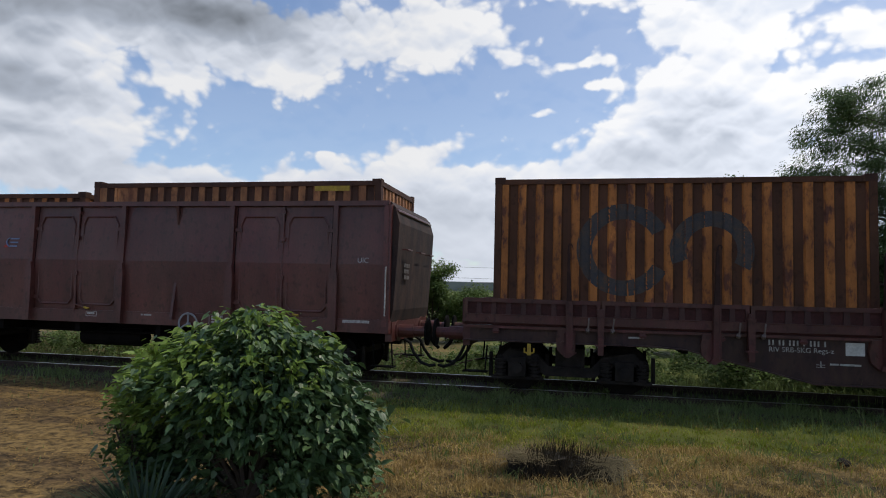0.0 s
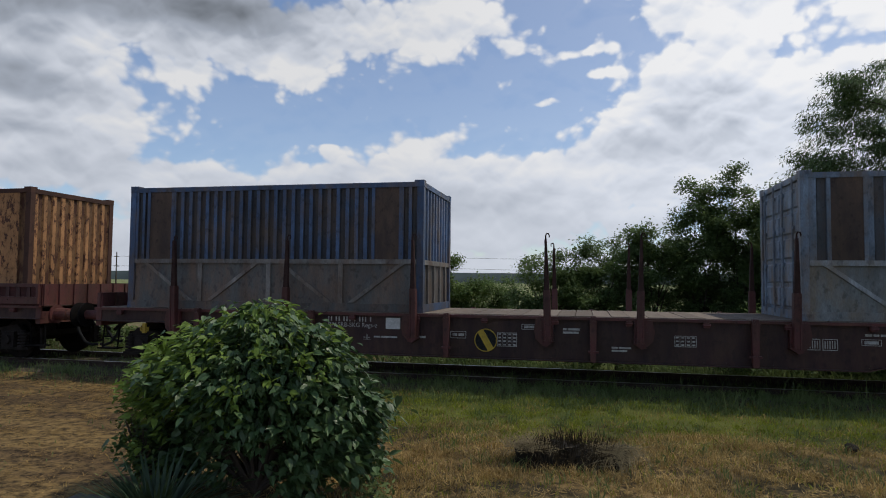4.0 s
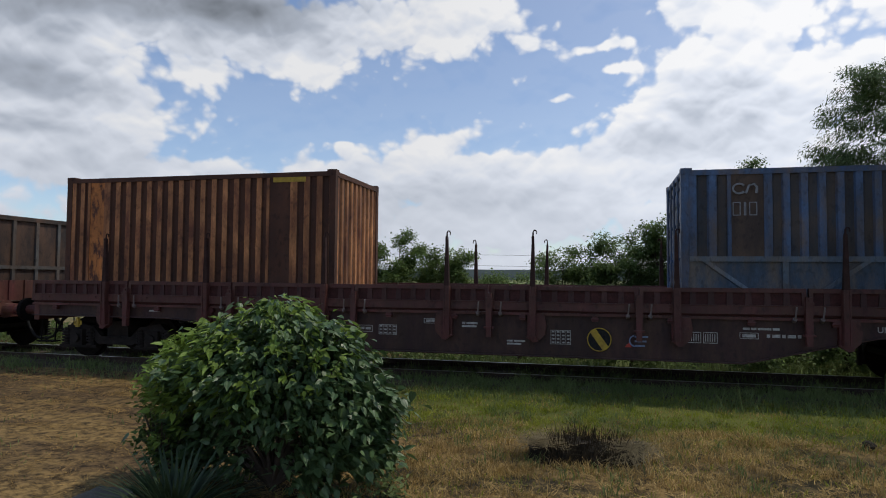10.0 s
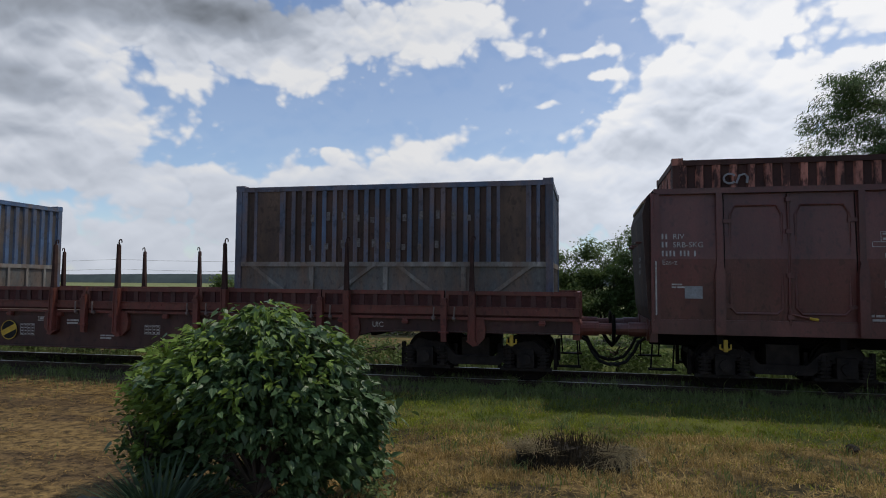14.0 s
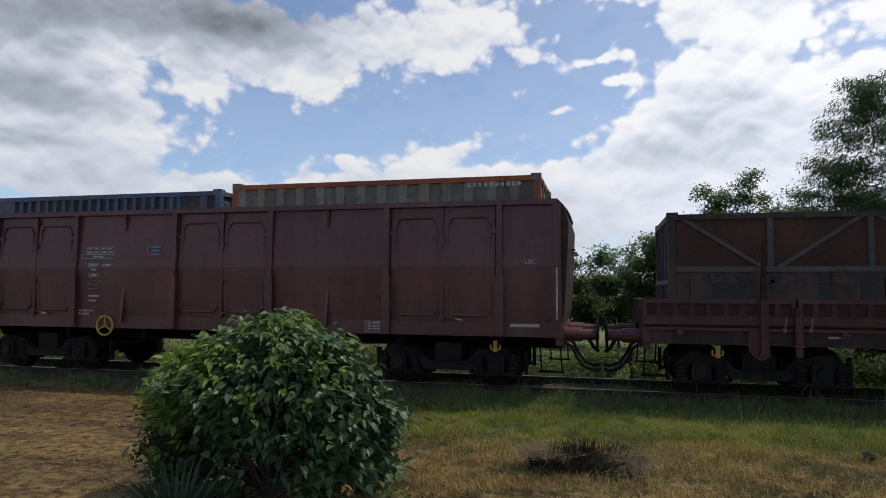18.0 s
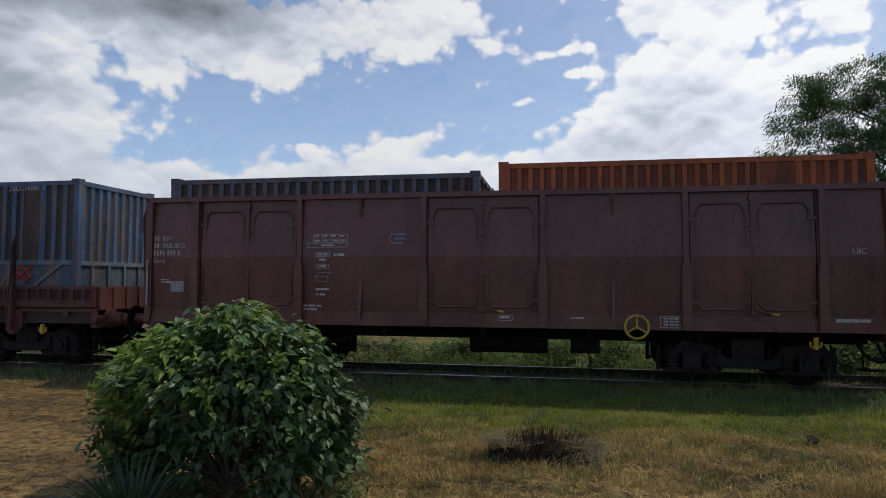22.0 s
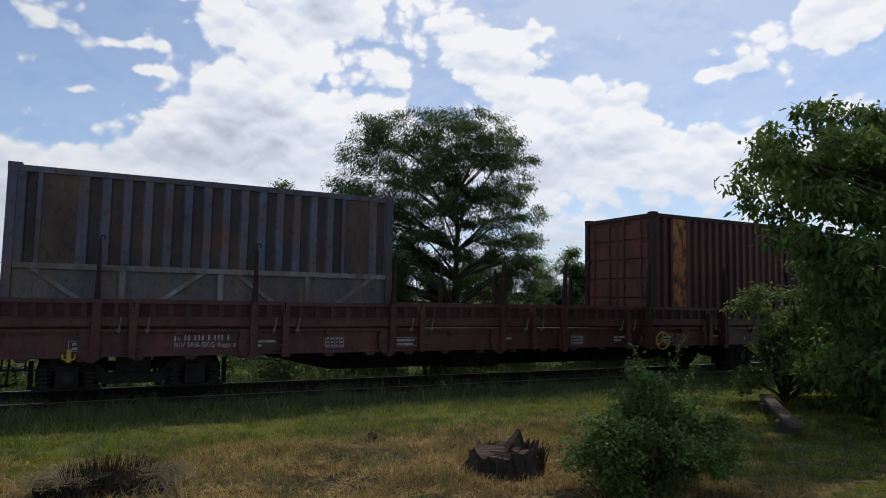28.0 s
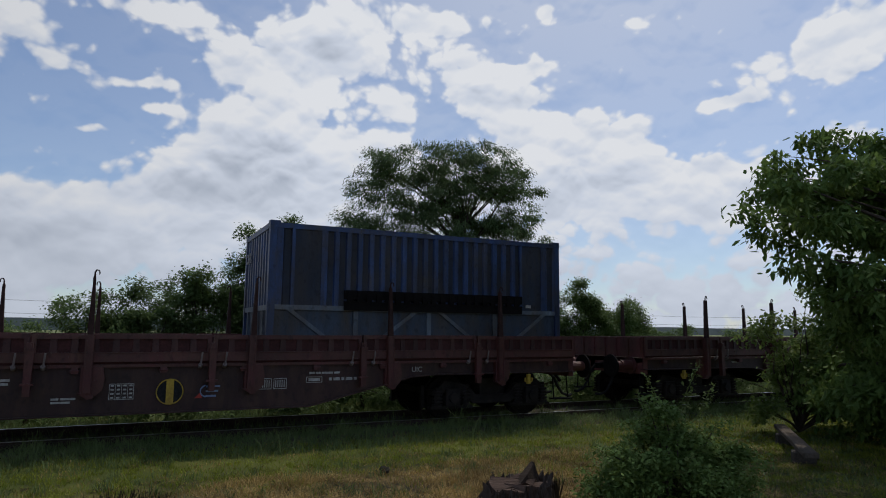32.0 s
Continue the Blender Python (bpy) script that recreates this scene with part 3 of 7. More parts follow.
# ---- running gear shared by the wagons ----
def bogie_mesh():
    bm = bmesh.new()
    for s in (-1, 1):
        y = s * 1.0
        prism(bm, [(-1.28, 0.72), (-1.05, 0.95), (-0.55, 0.86), (-0.35, 0.66), (0.35, 0.66), (0.55, 0.86), (1.05, 0.95), (1.28, 0.72), (1.2, 0.66), (0.95, 0.78), (0.62, 0.66), (0.42, 0.5), (-0.42, 0.5), (-0.62, 0.66), (-0.95, 0.78), (-1.2, 0.66)], y - 0.06, y + 0.06)
        for ax in (-0.9, 0.9):
            box(bm, ax - 0.15, ax + 0.15, y + s * 0.02 - 0.12, y + s * 0.02 + 0.12, 0.48, 0.80)
            rod(bm, (ax, y + s * 0.1, 0.63), (ax, y + s * 0.2, 0.63), 0.10, 10)
            box(bm, ax - 0.45, ax + 0.45, y - 0.08, y + 0.08, 0.42, 0.47)
            for sx in (-0.30, 0.30):
                for k in range(5):
                    rod(bm, (ax + sx, y + s * 0.04, 0.48 + k * 0.062), (ax + sx, y + s * 0.04, 0.515 + k * 0.062), 0.105, 10)
                rod(bm, (ax + sx, y + s * 0.04, 0.47), (ax + sx, y + s * 0.04, 0.82), 0.06, 8)
    box(bm, -0.25, 0.25, -1.0, 1.0, 0.6, 0.98)
    box(bm, -1.3, -1.2, -1.0, 1.0, 0.68, 0.78)
    box(bm, 1.2, 1.3, -1.0, 1.0, 0.68, 0.78)
    # brake shoes and rigging
    for ax in (-0.9, 0.9):
        for e in (-1, 1):
            for y in (-0.75, 0.75):
                box(bm, ax + e * 0.50 - 0.03, ax + e * 0.50 + 0.03, y - 0.05, y + 0.05, 0.42, 0.85)
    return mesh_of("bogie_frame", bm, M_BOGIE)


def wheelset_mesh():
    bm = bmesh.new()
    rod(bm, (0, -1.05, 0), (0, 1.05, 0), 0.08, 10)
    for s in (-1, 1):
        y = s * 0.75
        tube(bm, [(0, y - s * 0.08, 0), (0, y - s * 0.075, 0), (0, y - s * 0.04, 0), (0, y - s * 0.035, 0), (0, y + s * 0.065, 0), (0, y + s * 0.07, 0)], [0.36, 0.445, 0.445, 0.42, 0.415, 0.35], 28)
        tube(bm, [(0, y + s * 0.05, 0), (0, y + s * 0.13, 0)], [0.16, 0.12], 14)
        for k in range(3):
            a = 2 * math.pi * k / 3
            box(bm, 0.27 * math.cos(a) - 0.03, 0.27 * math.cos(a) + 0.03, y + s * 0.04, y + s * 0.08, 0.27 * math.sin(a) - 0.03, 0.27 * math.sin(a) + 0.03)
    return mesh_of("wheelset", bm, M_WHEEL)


BOGIE, WHEELSET = bogie_mesh(), wheelset_mesh()
WHEELS = []


def bogies(wagon, at):
    for x in (-at, at):
        b = part("bogie_frame", BOGIE, M_BOGIE, wagon)
        b.location = (x, 0, 0.06)
        for ax in (-0.9, 0.9):
            w = part("wheelset", WHEELSET, M_WHEEL, wagon)
            w.location = (x + ax, 0, RAIL + 0.42)
            WHEELS.append(w)


def ends(wagon, half, z=1.23, mat=None):
    """Headstock, buffers, hook, hoses and steps at both ends."""
    mat = mat or M_WAGON
    for e in (-1, 1):
        bm = bmesh.new()
        box(bm, min(e * half, e * (half - 0.12)), max(e * half, e * (half - 0.12)), -1.28, 1.28, 1.05, 1.40)
        part("headstock", bm, mat, wagon)
        for y in (-0.875, 0.875):
            bm = bmesh.new()
            rod(bm, (e * half, y, z), (e * (half + 0.32), y, z), 0.125, 14)
            rod(bm, (e * half, y, z), (e * (half + 0.03), y, z), 0.20, 14)
            rod(bm, (e * (half + 0.28), y, z), (e * (half + 0.56), y, z), 0.10, 14)
            b = part("buffer", bm, mat, wagon)
            bm = bmesh.new()
            tube(bm, [(e * (half + 0.555), y, z), (e * (half + 0.585), y, z), (e * (half + 0.60), y, z)], [0.25, 0.25, 0.2], 18)
            part("buffer_plate", bm, M_UNDER, b)
        bm = bmesh.new()
        box(bm, min(e * half, e * (half + 0.3)), max(e * half, e * (half + 0.3)), -0.06, 0.06, 1.13, 1.25)
        tube(bm, [(e * (half + 0.3), 0, 1.2), (e * (half + 0.42), 0, 1.08), (e * (half + 0.5), 0, 0.95), (e * (half + 0.6), 0, 0.86)], 0.035, 8)
        part("screw_coupling", bm, M_UNDER, wagon)
        for y in (-0.42, 0.42):
            bm = bmesh.new()
            tube(bm, [(e * half, y, 1.05), (e * (half + 0.12), y, 0.98), (e * (half + 0.2), y, 0.80), (e * (half + 0.34), y, 0.62), (e * (half + 0.52), y, 0.56), (e * (half + 0.62), y * 0.9, 0.58)], 0.03, 8)
            part("brake_hose", bm, M_RUBBER, wagon)
        for y in (-1.1, 1.1):
            bm = bmesh.new()
            rod(bm, (e * (half - 0.05), y, 1.05), (e * (half - 0.02), y, 0.6), 0.014)
            rod(bm, (e * (half - 0.4), y, 1.05), (e * (half - 0.37), y, 0.6), 0.014)
            box(bm, min(e * (half + 0.02), e * (half - 0.42)), max(e * (half + 0.02), e * (half - 0.42)), y - 0.1, y + 0.1, 0.58, 0.605)
            part("step", bm, M_UNDER, wagon)
        for y in (-1.34, 1.34):
            bm = bmesh.new()
            x = e * (half - 1.15)
            tube(bm, [(x - 0.08, y, 1.05), (x - 0.08, y, 0.98), (x, y, 0.95), (x + 0.08, y, 0.98), (x + 0.08, y, 1.05)], 0.016, 6)
            box(bm, x - 0.03, x + 0.03, y - 0.03, y + 0.03, 0.93, 1.12)
            part("rope_hook", bm, M_YELLOW, wagon, "yellow painted rope hook")


def handwheel(wagon, x, z, y=-1.42, mat=None):
    bm = bmesh.new()
    ring(bm, (x, y, z), 0.19, 0.02)
    for k in range(3):
        a = math.pi / 2 + 2 * math.pi * k / 3
        rod(bm, (x, y, z), (x + 0.19 * math.cos(a), y, z + 0.19 * math.sin(a)), 0.016, 6)
    rod(bm, (x, y - 0.02, z), (x, y + 0.2, z), 0.025, 8)
    part("handbrake_wheel", bm, mat or M_YELLOW, wagon, "pale three-spoke handbrake wheel" if mat is M_GREY_MARK else "yellow painted three-spoke handbrake wheel")


def brake_disc(wagon, x, z, tilt):
    bm = bmesh.new()
    rod(bm, (x, -1.285, z), (x, -1.30, z), 0.205, 24)
    d = part("brake_indicator", bm, M_RUBBER, wagon, "round black brake indicator with yellow bar")
    bm = bmesh.new()
    ring(bm, (x, -1.30, z), 0.192, 0.009, 28, 4)
    box(bm, -0.055, 0.055, -0.006, 0.004, -0.19, 0.19)
    for v in list(bm.verts)[-8:]:
        p = Matrix.Rotation(radians(tilt), 4, "Y") @ v.co
        v.co = p + Vector((x, -1.302, z))
    part("indicator_bar", bm, M_YELLOW, d)


# ---- flat wagon with stakes and low drop sides ----
STAKES = (-7.85, -5.55, -3.1, -0.75, 0.75, 3.1, 5.55, 7.85)
LATCHES = (-7.35, -5.03, -2.5, 0.0, 2.5, 5.03, 7.35)
LONG, SHORT = 9.68, 9.33


def flat_parts(half):
    """The pieces of one side, seen from -y; half: half the length of the body."""
    out = {}
    bm = bmesh.new()
    pts = [(-half, 1.385), (half, 1.385), (half, 1.14), (6.5, 1.14), (6.0, 1.11), (4.1, 0.66), (-4.1, 0.66), (-6.0, 1.11), (-6.5, 1.14), (-half, 1.14)]
    prism(bm, pts, -0.012, 0.012)
    low = [(x, z) for x, z in pts[2:]]
    prism(bm, low + [(x, z + 0.02) for x, z in low[::-1]], -0.09, 0.09)
    for k in range(-11, 12):
        # rivet heads along the lower flange of the belly
        if abs(k * 0.35) < 4.0:
            box(bm, k * 0.35 - 0.012, k * 0.35 + 0.012, -0.02, -0.012, 0.70, 0.724)
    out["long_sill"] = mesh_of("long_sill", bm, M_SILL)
    bm = bmesh.new()
    box(bm, -half, half, -0.012, 0.012, 1.0, 1.385)
    box(bm, -half, half, -0.07, 0.012, 0.99, 1.01)
    for k in range(24):
        x = -8.9 + k * 0.76
        prism(bm, [(x, 1.02), (x + 0.24, 1.02), (x + 0.18, 0.93), (x + 0.06, 0.93)], -0.03, 0.012)
    out["straight_sill"] = mesh_of("straight_sill", bm, M_WAGON)
    bm = bmesh.new()
    # floor edge that stands out above the sill
    box(bm, -half, half, -0.075, 0.02, 1.388, 1.412)
    box(bm, -half, half, -0.075, -0.063, 1.365, 1.388)
    out["floor_lip"] = mesh_of("floor_lip", bm, M_WAGON)
    bm = bmesh.new()
    # channel below, then a thin blade with a blunt tip
    prism(bm, [(-0.06, 1.0), (0.06, 1.0), (0.058, 1.86), (-0.058, 1.86)], -0.05, 0.06)
    prism(bm, [(-0.05, 1.0), (-0.03, 1.0), (-0.03, 1.86), (-0.05, 1.86)], -0.065, -0.05)
    prism(bm, [(0.03, 1.0), (0.05, 1.0), (0.05, 1.86), (0.03, 1.86)], -0.065, -0.05)
    prism(bm, [(-0.045, 1.86), (0.045, 1.86), (0.02, 2.66), (0.016, 2.72), (-0.012, 2.735), (-0.022, 2.70), (-0.02, 2.60)], -0.04, 0.04)
    tube(bm, [(0.0, 0, 2.70), (0.0, 0, 2.79), (0.02, 0, 2.825), (0.05, 0, 2.82), (0.062, 0, 2.785), (0.058, 0, 2.755)], [0.016, 0.013, 0.012, 0.012, 0.011, 0.009], 6)
    bm.faces.ensure_lookup_table()
    for f in bm.faces[18:]:
        f.material_index = 1
    out["stake"] = mesh_of("stake", bm, M_WAGON)
    out["stake"].materials.append(M_STAKE)
    for name, f in (("stake_socket", 1), ("stake_cup", -1)):
        bm = bmesh.new()
        pts = [(-0.09, 1.385), (-0.09, 0.98), (0.0, 0.93), (0.12, 0.95), (0.21, 1.04), (0.235, 1.2), (0.20, 1.385)]
        prism(bm, [(f * x, z) for x, z in pts], -0.03, 0.06)
        prism(bm, [(f * -0.11, 1.0), (f * 0.02, 0.91), (f * 0.10, 0.93), (f * 0.07, 1.02)], -0.09, 0.06)
        rod(bm, (f * 0.12, -0.045, 1.16), (f * 0.12, -0.03, 1.16), 0.03, 8)
        out[name] = mesh_of(name, bm, M_WAGON)
    bm = bmesh.new()
    prism(bm, [(-0.045, 0.98), (0.045, 0.98), (0.055, 1.60), (0.042, 1.74), (-0.042, 1.74), (-0.055, 1.60)], -0.05, 0.05)
    box(bm, -0.085, 0.085, -0.07, 0.02, 1.13, 1.16)
    box(bm, -0.06, 0.06, -0.075, -0.05, 1.62, 1.66)
    rod(bm, (0, -0.07, 1.70), (0, 0.0, 1.70), 0.028)
    out["latch_post"] = mesh_of("latch_post", bm, M_WAGON)
    bm = bmesh.new()
    rod(bm, (0, -0.03, 1.36), (0.02, -0.055, 1.59), 0.014, 6)
    rod(bm, (0, -0.03, 1.40), (0, 0.03, 1.36), 0.035, 6)
    out["latch_lever"] = mesh_of("latch_lever", bm, M_LEVER)
    bm = bmesh.new()
    w = 1.215
    box(bm, -w, w, -0.012, 0.022, 1.414, 1.86)
    box(bm, -w, w, -0.05, 0.03, 1.80, 1.87)
    prism(bm, [(-w, 1.455), (w, 1.455), (w, 1.60), (-w, 1.60)], -0.062, -0.012)
    box(bm, -w, w, -0.078, -0.062, 1.588, 1.60)
    box(bm, -w, w, -0.072, -0.062, 1.455, 1.468)
    box(bm, -w, -w + 0.06, -0.055, -0.012, 1.60, 1.80)
    box(bm, w - 0.06, w, -0.055, -0.012, 1.60, 1.80)
    first = len(bm.faces)
    for k in range(8):
        x = -0.945 + 0.27 * k
        prism(bm, [(x - 0.05, 1.60), (x + 0.05, 1.60), (x + 0.04, 1.80), (x - 0.04, 1.80)], -0.034, -0.012)
    last = len(bm.faces)
    for x in (-0.75, 0.45):
        rod(bm, (x, -0.085, 1.54), (x, -0.062, 1.54), 0.014, 6)
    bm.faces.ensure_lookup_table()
    # The backing sheet gets the shade-dark recess colour.
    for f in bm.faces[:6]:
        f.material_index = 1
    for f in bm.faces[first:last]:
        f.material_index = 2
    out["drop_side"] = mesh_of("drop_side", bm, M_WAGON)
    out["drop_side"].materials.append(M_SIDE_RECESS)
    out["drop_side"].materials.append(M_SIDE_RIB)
    bm = bmesh.new()
    box(bm, -0.045, 0.045, -0.06, 0.03, 1.28, 1.365)
    rod(bm, (-0.06, -0.045, 1.32), (0.06, -0.045, 1.32), 0.022)
    out["hinge"] = mesh_of("hinge", bm, M_WAGON)
    return out


def recoloured(me, mat):
    me = me.copy()
    me.materials[0] = mat
    return me


FLAT = {LONG: flat_parts(LONG), SHORT: flat_parts(SHORT)}
FLAT_RED = {k: recoloured(v, M_LEVER if "lever" in k else M_SILL_RED if "sill" in k else M_WAGON_RED) for k, v in FLAT[LONG].items()}


def plain_emblem(wagon, x, y, z, size):
    """Open curl with three bars, and a small red corner."""
    bm = bmesh.new()
    tube(bm, [(x + size * (0.42 + 0.42 * math.cos(a)), y - 0.002, z + size * (0.36 + 0.36 * math.sin(a))) for a in np.linspace(1.9, 4.5, 9)], size * 0.05, 4)
    for k, w in enumerate((0.62, 0.72, 0.82)):
        box(bm, x + size * 0.32, x + size * (0.32 + w), y - 0.004, y, z + size * 0.29 * k, z + size * (0.29 * k + 0.11))
    part("emblem", bm, M_EMBLEM, wagon, "faded blue emblem of a curl with bars")
    bm = bmesh.new()
    prism(bm, [(x - size * 0.32, z - size * 0.05), (x + size * 0.12, z - size * 0.05), (x + size * 0.02, z + size * 0.30)], y - 0.004, y)
    part("emblem_corner", bm, M_RED_SPRAY, wagon, "small faded red triangle")


def load_table(bm, x, y, z, cols, rows, cw=0.085, rh=0.06):
    """A ruled table of small white marks; z: its lower edge."""
    outline(bm, x, x + cols * cw, z, z + rows * rh, y, 0.008)
    for c in range(1, cols):
        box(bm, x + c * cw - 0.003, x + c * cw + 0.003, y - 0.003, y, z + 0.008, z + rows * rh - 0.008)
    for c in range(cols):
        for r in range(rows):
            box(bm, x + c * cw + 0.02, x + (c + 1) * cw - 0.02, y - 0.003, y, z + r * rh + 0.018, z + (r + 1) * rh - 0.016)


def flat_wagon(centre, label, walls=True, red=False, wheel=None, disc=None, plate=False, belly=True):
    half = LONG if belly else SHORT
    kit, mat = (FLAT_RED, M_WAGON_RED) if red else (FLAT[half], M_WAGON)
    w = thing("flat_wagon", label, "railway wagon", pose(centre, TRACK, 0), "wagons of the goods train")
    rng = random.Random(centre)
    bounds = (-half, *LATCHES, half)
    for s in (-1, 1):
        turn = Matrix.Rotation(math.pi if s > 0 else 0, 4, "Z")

        def put(name, x, y):
            o = part(name, kit[name], mat, w)
            o.matrix_basis = Matrix.Translation((x, s * y, 0)) @ turn
            return o
        put("long_sill" if belly else "straight_sill", 0, 1.26)
        put("floor_lip", 0, 1.26)
        for x in STAKES:
            o = put("stake", x, 1.40)
            o.matrix_basis = o.matrix_basis @ Matrix.Translation((0, 0, 1.0)) @ Matrix.Rotation(radians(rng.uniform(-1.3, 1.3)), 4, "Y") @ Matrix.Translation((0, 0, -1.0))
            put("stake_socket" if x * -s > 0 else "stake_cup", x, 1.33)
        for x in LATCHES:
            p = put("latch_post", x, 1.39)
            if not walls:
                p.matrix_basis = p.matrix_basis @ Matrix.Translation((0, 0, -0.30))
            for e in (-0.19, 0.19):
                if walls:
                    put("latch_lever", x + e + rng.uniform(-0.02, 0.02), 1.37)
        if walls:
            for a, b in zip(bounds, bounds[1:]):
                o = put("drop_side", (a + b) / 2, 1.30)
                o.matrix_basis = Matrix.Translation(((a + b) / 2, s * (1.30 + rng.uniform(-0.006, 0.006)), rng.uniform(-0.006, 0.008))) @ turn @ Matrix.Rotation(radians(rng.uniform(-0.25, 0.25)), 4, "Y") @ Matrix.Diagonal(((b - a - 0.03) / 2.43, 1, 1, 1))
        for k in range(16):
            put("hinge", -9.1 + 1.21 * k, 1.30)
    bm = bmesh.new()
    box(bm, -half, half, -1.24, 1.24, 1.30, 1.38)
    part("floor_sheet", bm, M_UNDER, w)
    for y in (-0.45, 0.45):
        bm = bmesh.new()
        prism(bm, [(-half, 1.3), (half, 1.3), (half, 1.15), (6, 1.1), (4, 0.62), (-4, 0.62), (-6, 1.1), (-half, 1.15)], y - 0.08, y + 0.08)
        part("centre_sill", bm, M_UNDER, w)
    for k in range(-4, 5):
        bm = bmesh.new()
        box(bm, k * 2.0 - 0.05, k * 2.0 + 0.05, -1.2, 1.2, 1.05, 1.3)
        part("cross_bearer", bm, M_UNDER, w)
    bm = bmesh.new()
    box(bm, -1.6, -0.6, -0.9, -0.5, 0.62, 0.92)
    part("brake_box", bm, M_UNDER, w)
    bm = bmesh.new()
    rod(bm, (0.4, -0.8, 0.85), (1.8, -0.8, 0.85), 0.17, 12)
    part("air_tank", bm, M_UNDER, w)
    if walls:
        bm = bmesh.new()
        box(bm, -half, half, -1.24, 1.24, 1.382, 1.405)
        part("deck", bm, M_PLANK, w)
    else:
        # deck planks across the wagon
        bm = bmesh.new()
        box(bm, -0.143, 0.143, -1.24, 1.24, 1.382, 1.425)
        me = mesh_of("plank", bm, M_PLANK)
        for k in range(64):
            o = part("plank", me, M_PLANK, w)
            o.location = (-9.45 + k * 0.30, rng.uniform(-0.015, 0.015), rng.uniform(-0.003, 0.005))
    for e in (-1, 1):
        bm = bmesh.new()
        top = 1.86 if walls else 1.70
        x0, x1 = sorted((e * half, e * (half - 0.06)))
        box(bm, x0, x1, -1.25, 1.25, 1.41, top)
        for k in range(-3, 4):
            box(bm, x0 - 0.03, x1 + 0.03, k * 0.4 - 0.03, k * 0.4 + 0.03, 1.41, top)
        part("end_board", bm, mat, w)
    ends(w, half, mat=mat)
    bogies(w, 7.85 if belly else 7.3)
    y = -1.277
    num = -4.75 if belly else -6.75
    bm = bmesh.new()
    digit_bars(bm, num, y, 1.335 if belly else 1.31, (2, 2, 3, 1, 3, 1), 0.085)
    part("running_number", bm, M_WHITE, w, "faded white running number marks")["kind"] = "stuff"
    lettering("RIV SRB-SKG Regs-z", 0.112, M_WHITE, w, num, y, 1.15 if belly else 1.12)
    right = disc is not None and disc[0] > 0
    bm = bmesh.new()
    if belly:
        # hook-shaped mark and its line of small words
        for q in ((-4.0, -3.985, 0.93, 1.03), (-4.06, -3.93, 0.965, 0.975), (-4.06, -3.93, 0.93, 0.938)):
            box(bm, q[0], q[1], y - 0.003, y, q[2], q[3])
        bars(bm, -3.86, y, 1.0, [[0.12, 0.3]], 0.03)
        bars(bm, -3.1, y, 1.02, [[0.2]], 0.035)
        tx = 1.05 if right else -1.62
        load_table(bm, tx, y, 0.88, 4, 4)
        load_table(bm, -2.05 if right else 1.3, y, 0.96, 4, 3)
        outline(bm, -2.45, -2.17, 1.0, 1.12, y)
        bars(bm, -2.41, y, 1.085, [[0.08, 0.1]], 0.045)
        outline(bm, -1.2, -0.86, 1.18, 1.27, y)
        bars(bm, -1.16, y, 1.25, [[0.24]], 0.045)
        outline(bm, 3.25, 3.47, 0.97, 1.15, y, 0.012), outline(bm, 3.50, 3.72, 0.97, 1.15, y, 0.012)
        for k in range(5):
            box(bm, 3.28 + 0.035 * k, 3.295 + 0.035 * k, y - 0.003, y, 1.0, 1.12), box(bm, 3.53 + 0.035 * k, 3.545 + 0.035 * k, y - 0.003, y, 1.0, 1.12)
        outline(bm, 4.05, 4.33, 1.06, 1.16, y)
        bars(bm, 4.09, y, 1.135, [[0.2]], 0.05)
        bars(bm, 4.1, y, 1.24, [[0.1, 0.08, 0.2, 0.1]], 0.035)
        bars(bm, 4.45, y, 1.14, [[0.05, 0.12, 0.05, 0.12, 0.05]], 0.05)
        bars(bm, 0.3, y, 0.93, [[0.1, 0.2], [0.25]], 0.03, 0.02)
        bars(bm, -0.5, y, 1.22, [[0.06, 0.2], [0.26]], 0.035, 0.02)
        bars(bm, -6.9, y, 1.30, [[0.25]], 0.03)
        if right:
            plain_emblem(w, 2.35, y, 0.88, 0.26)
    else:
        for gx, gw in ((-8.2, 0.34), (-3.0, 0.46), (3.6, 0.36), (7.9, 0.4)):
            outline(bm, gx, gx + gw, 1.08, 1.24, y)
            bars(bm, gx + 0.05, y, 1.21, [[gw - 0.1], [gw - 0.14]], 0.04, 0.03)
        load_table(bm, -4.3, y, 1.08, 4, 3)
        load_table(bm, 1.0, y, 1.06, 4, 3)
        for gx in (-5.6, -0.9, 2.2, 5.1):
            bars(bm, gx, y, 1.22, [[0.12, 0.3], [0.2]], 0.04, 0.03)
        plain_emblem(w, 3.0, y, 1.08, 0.24)
        bars(bm, 8.4, y, 1.30, [[0.6]], 0.06)
    part("stencil_marks", bm, M_WHITE, w)["kind"] = "stuff"
    lettering("UIC", 0.13, M_WHITE, w, 6.0 if belly else 8.3, -1.30, 1.21)
    if plate:
        bm = bmesh.new()
        box(bm, -3.64, -3.37, y - 0.006, y, 1.13, 1.33)
        part("data_plate", bm, M_PLATE, w, "blank white data plate")
    if wheel is not None:
        handwheel(w, wheel, 1.12)
    if disc is not None:
        brake_disc(w, disc[0], 0.98, disc[1])
    return w


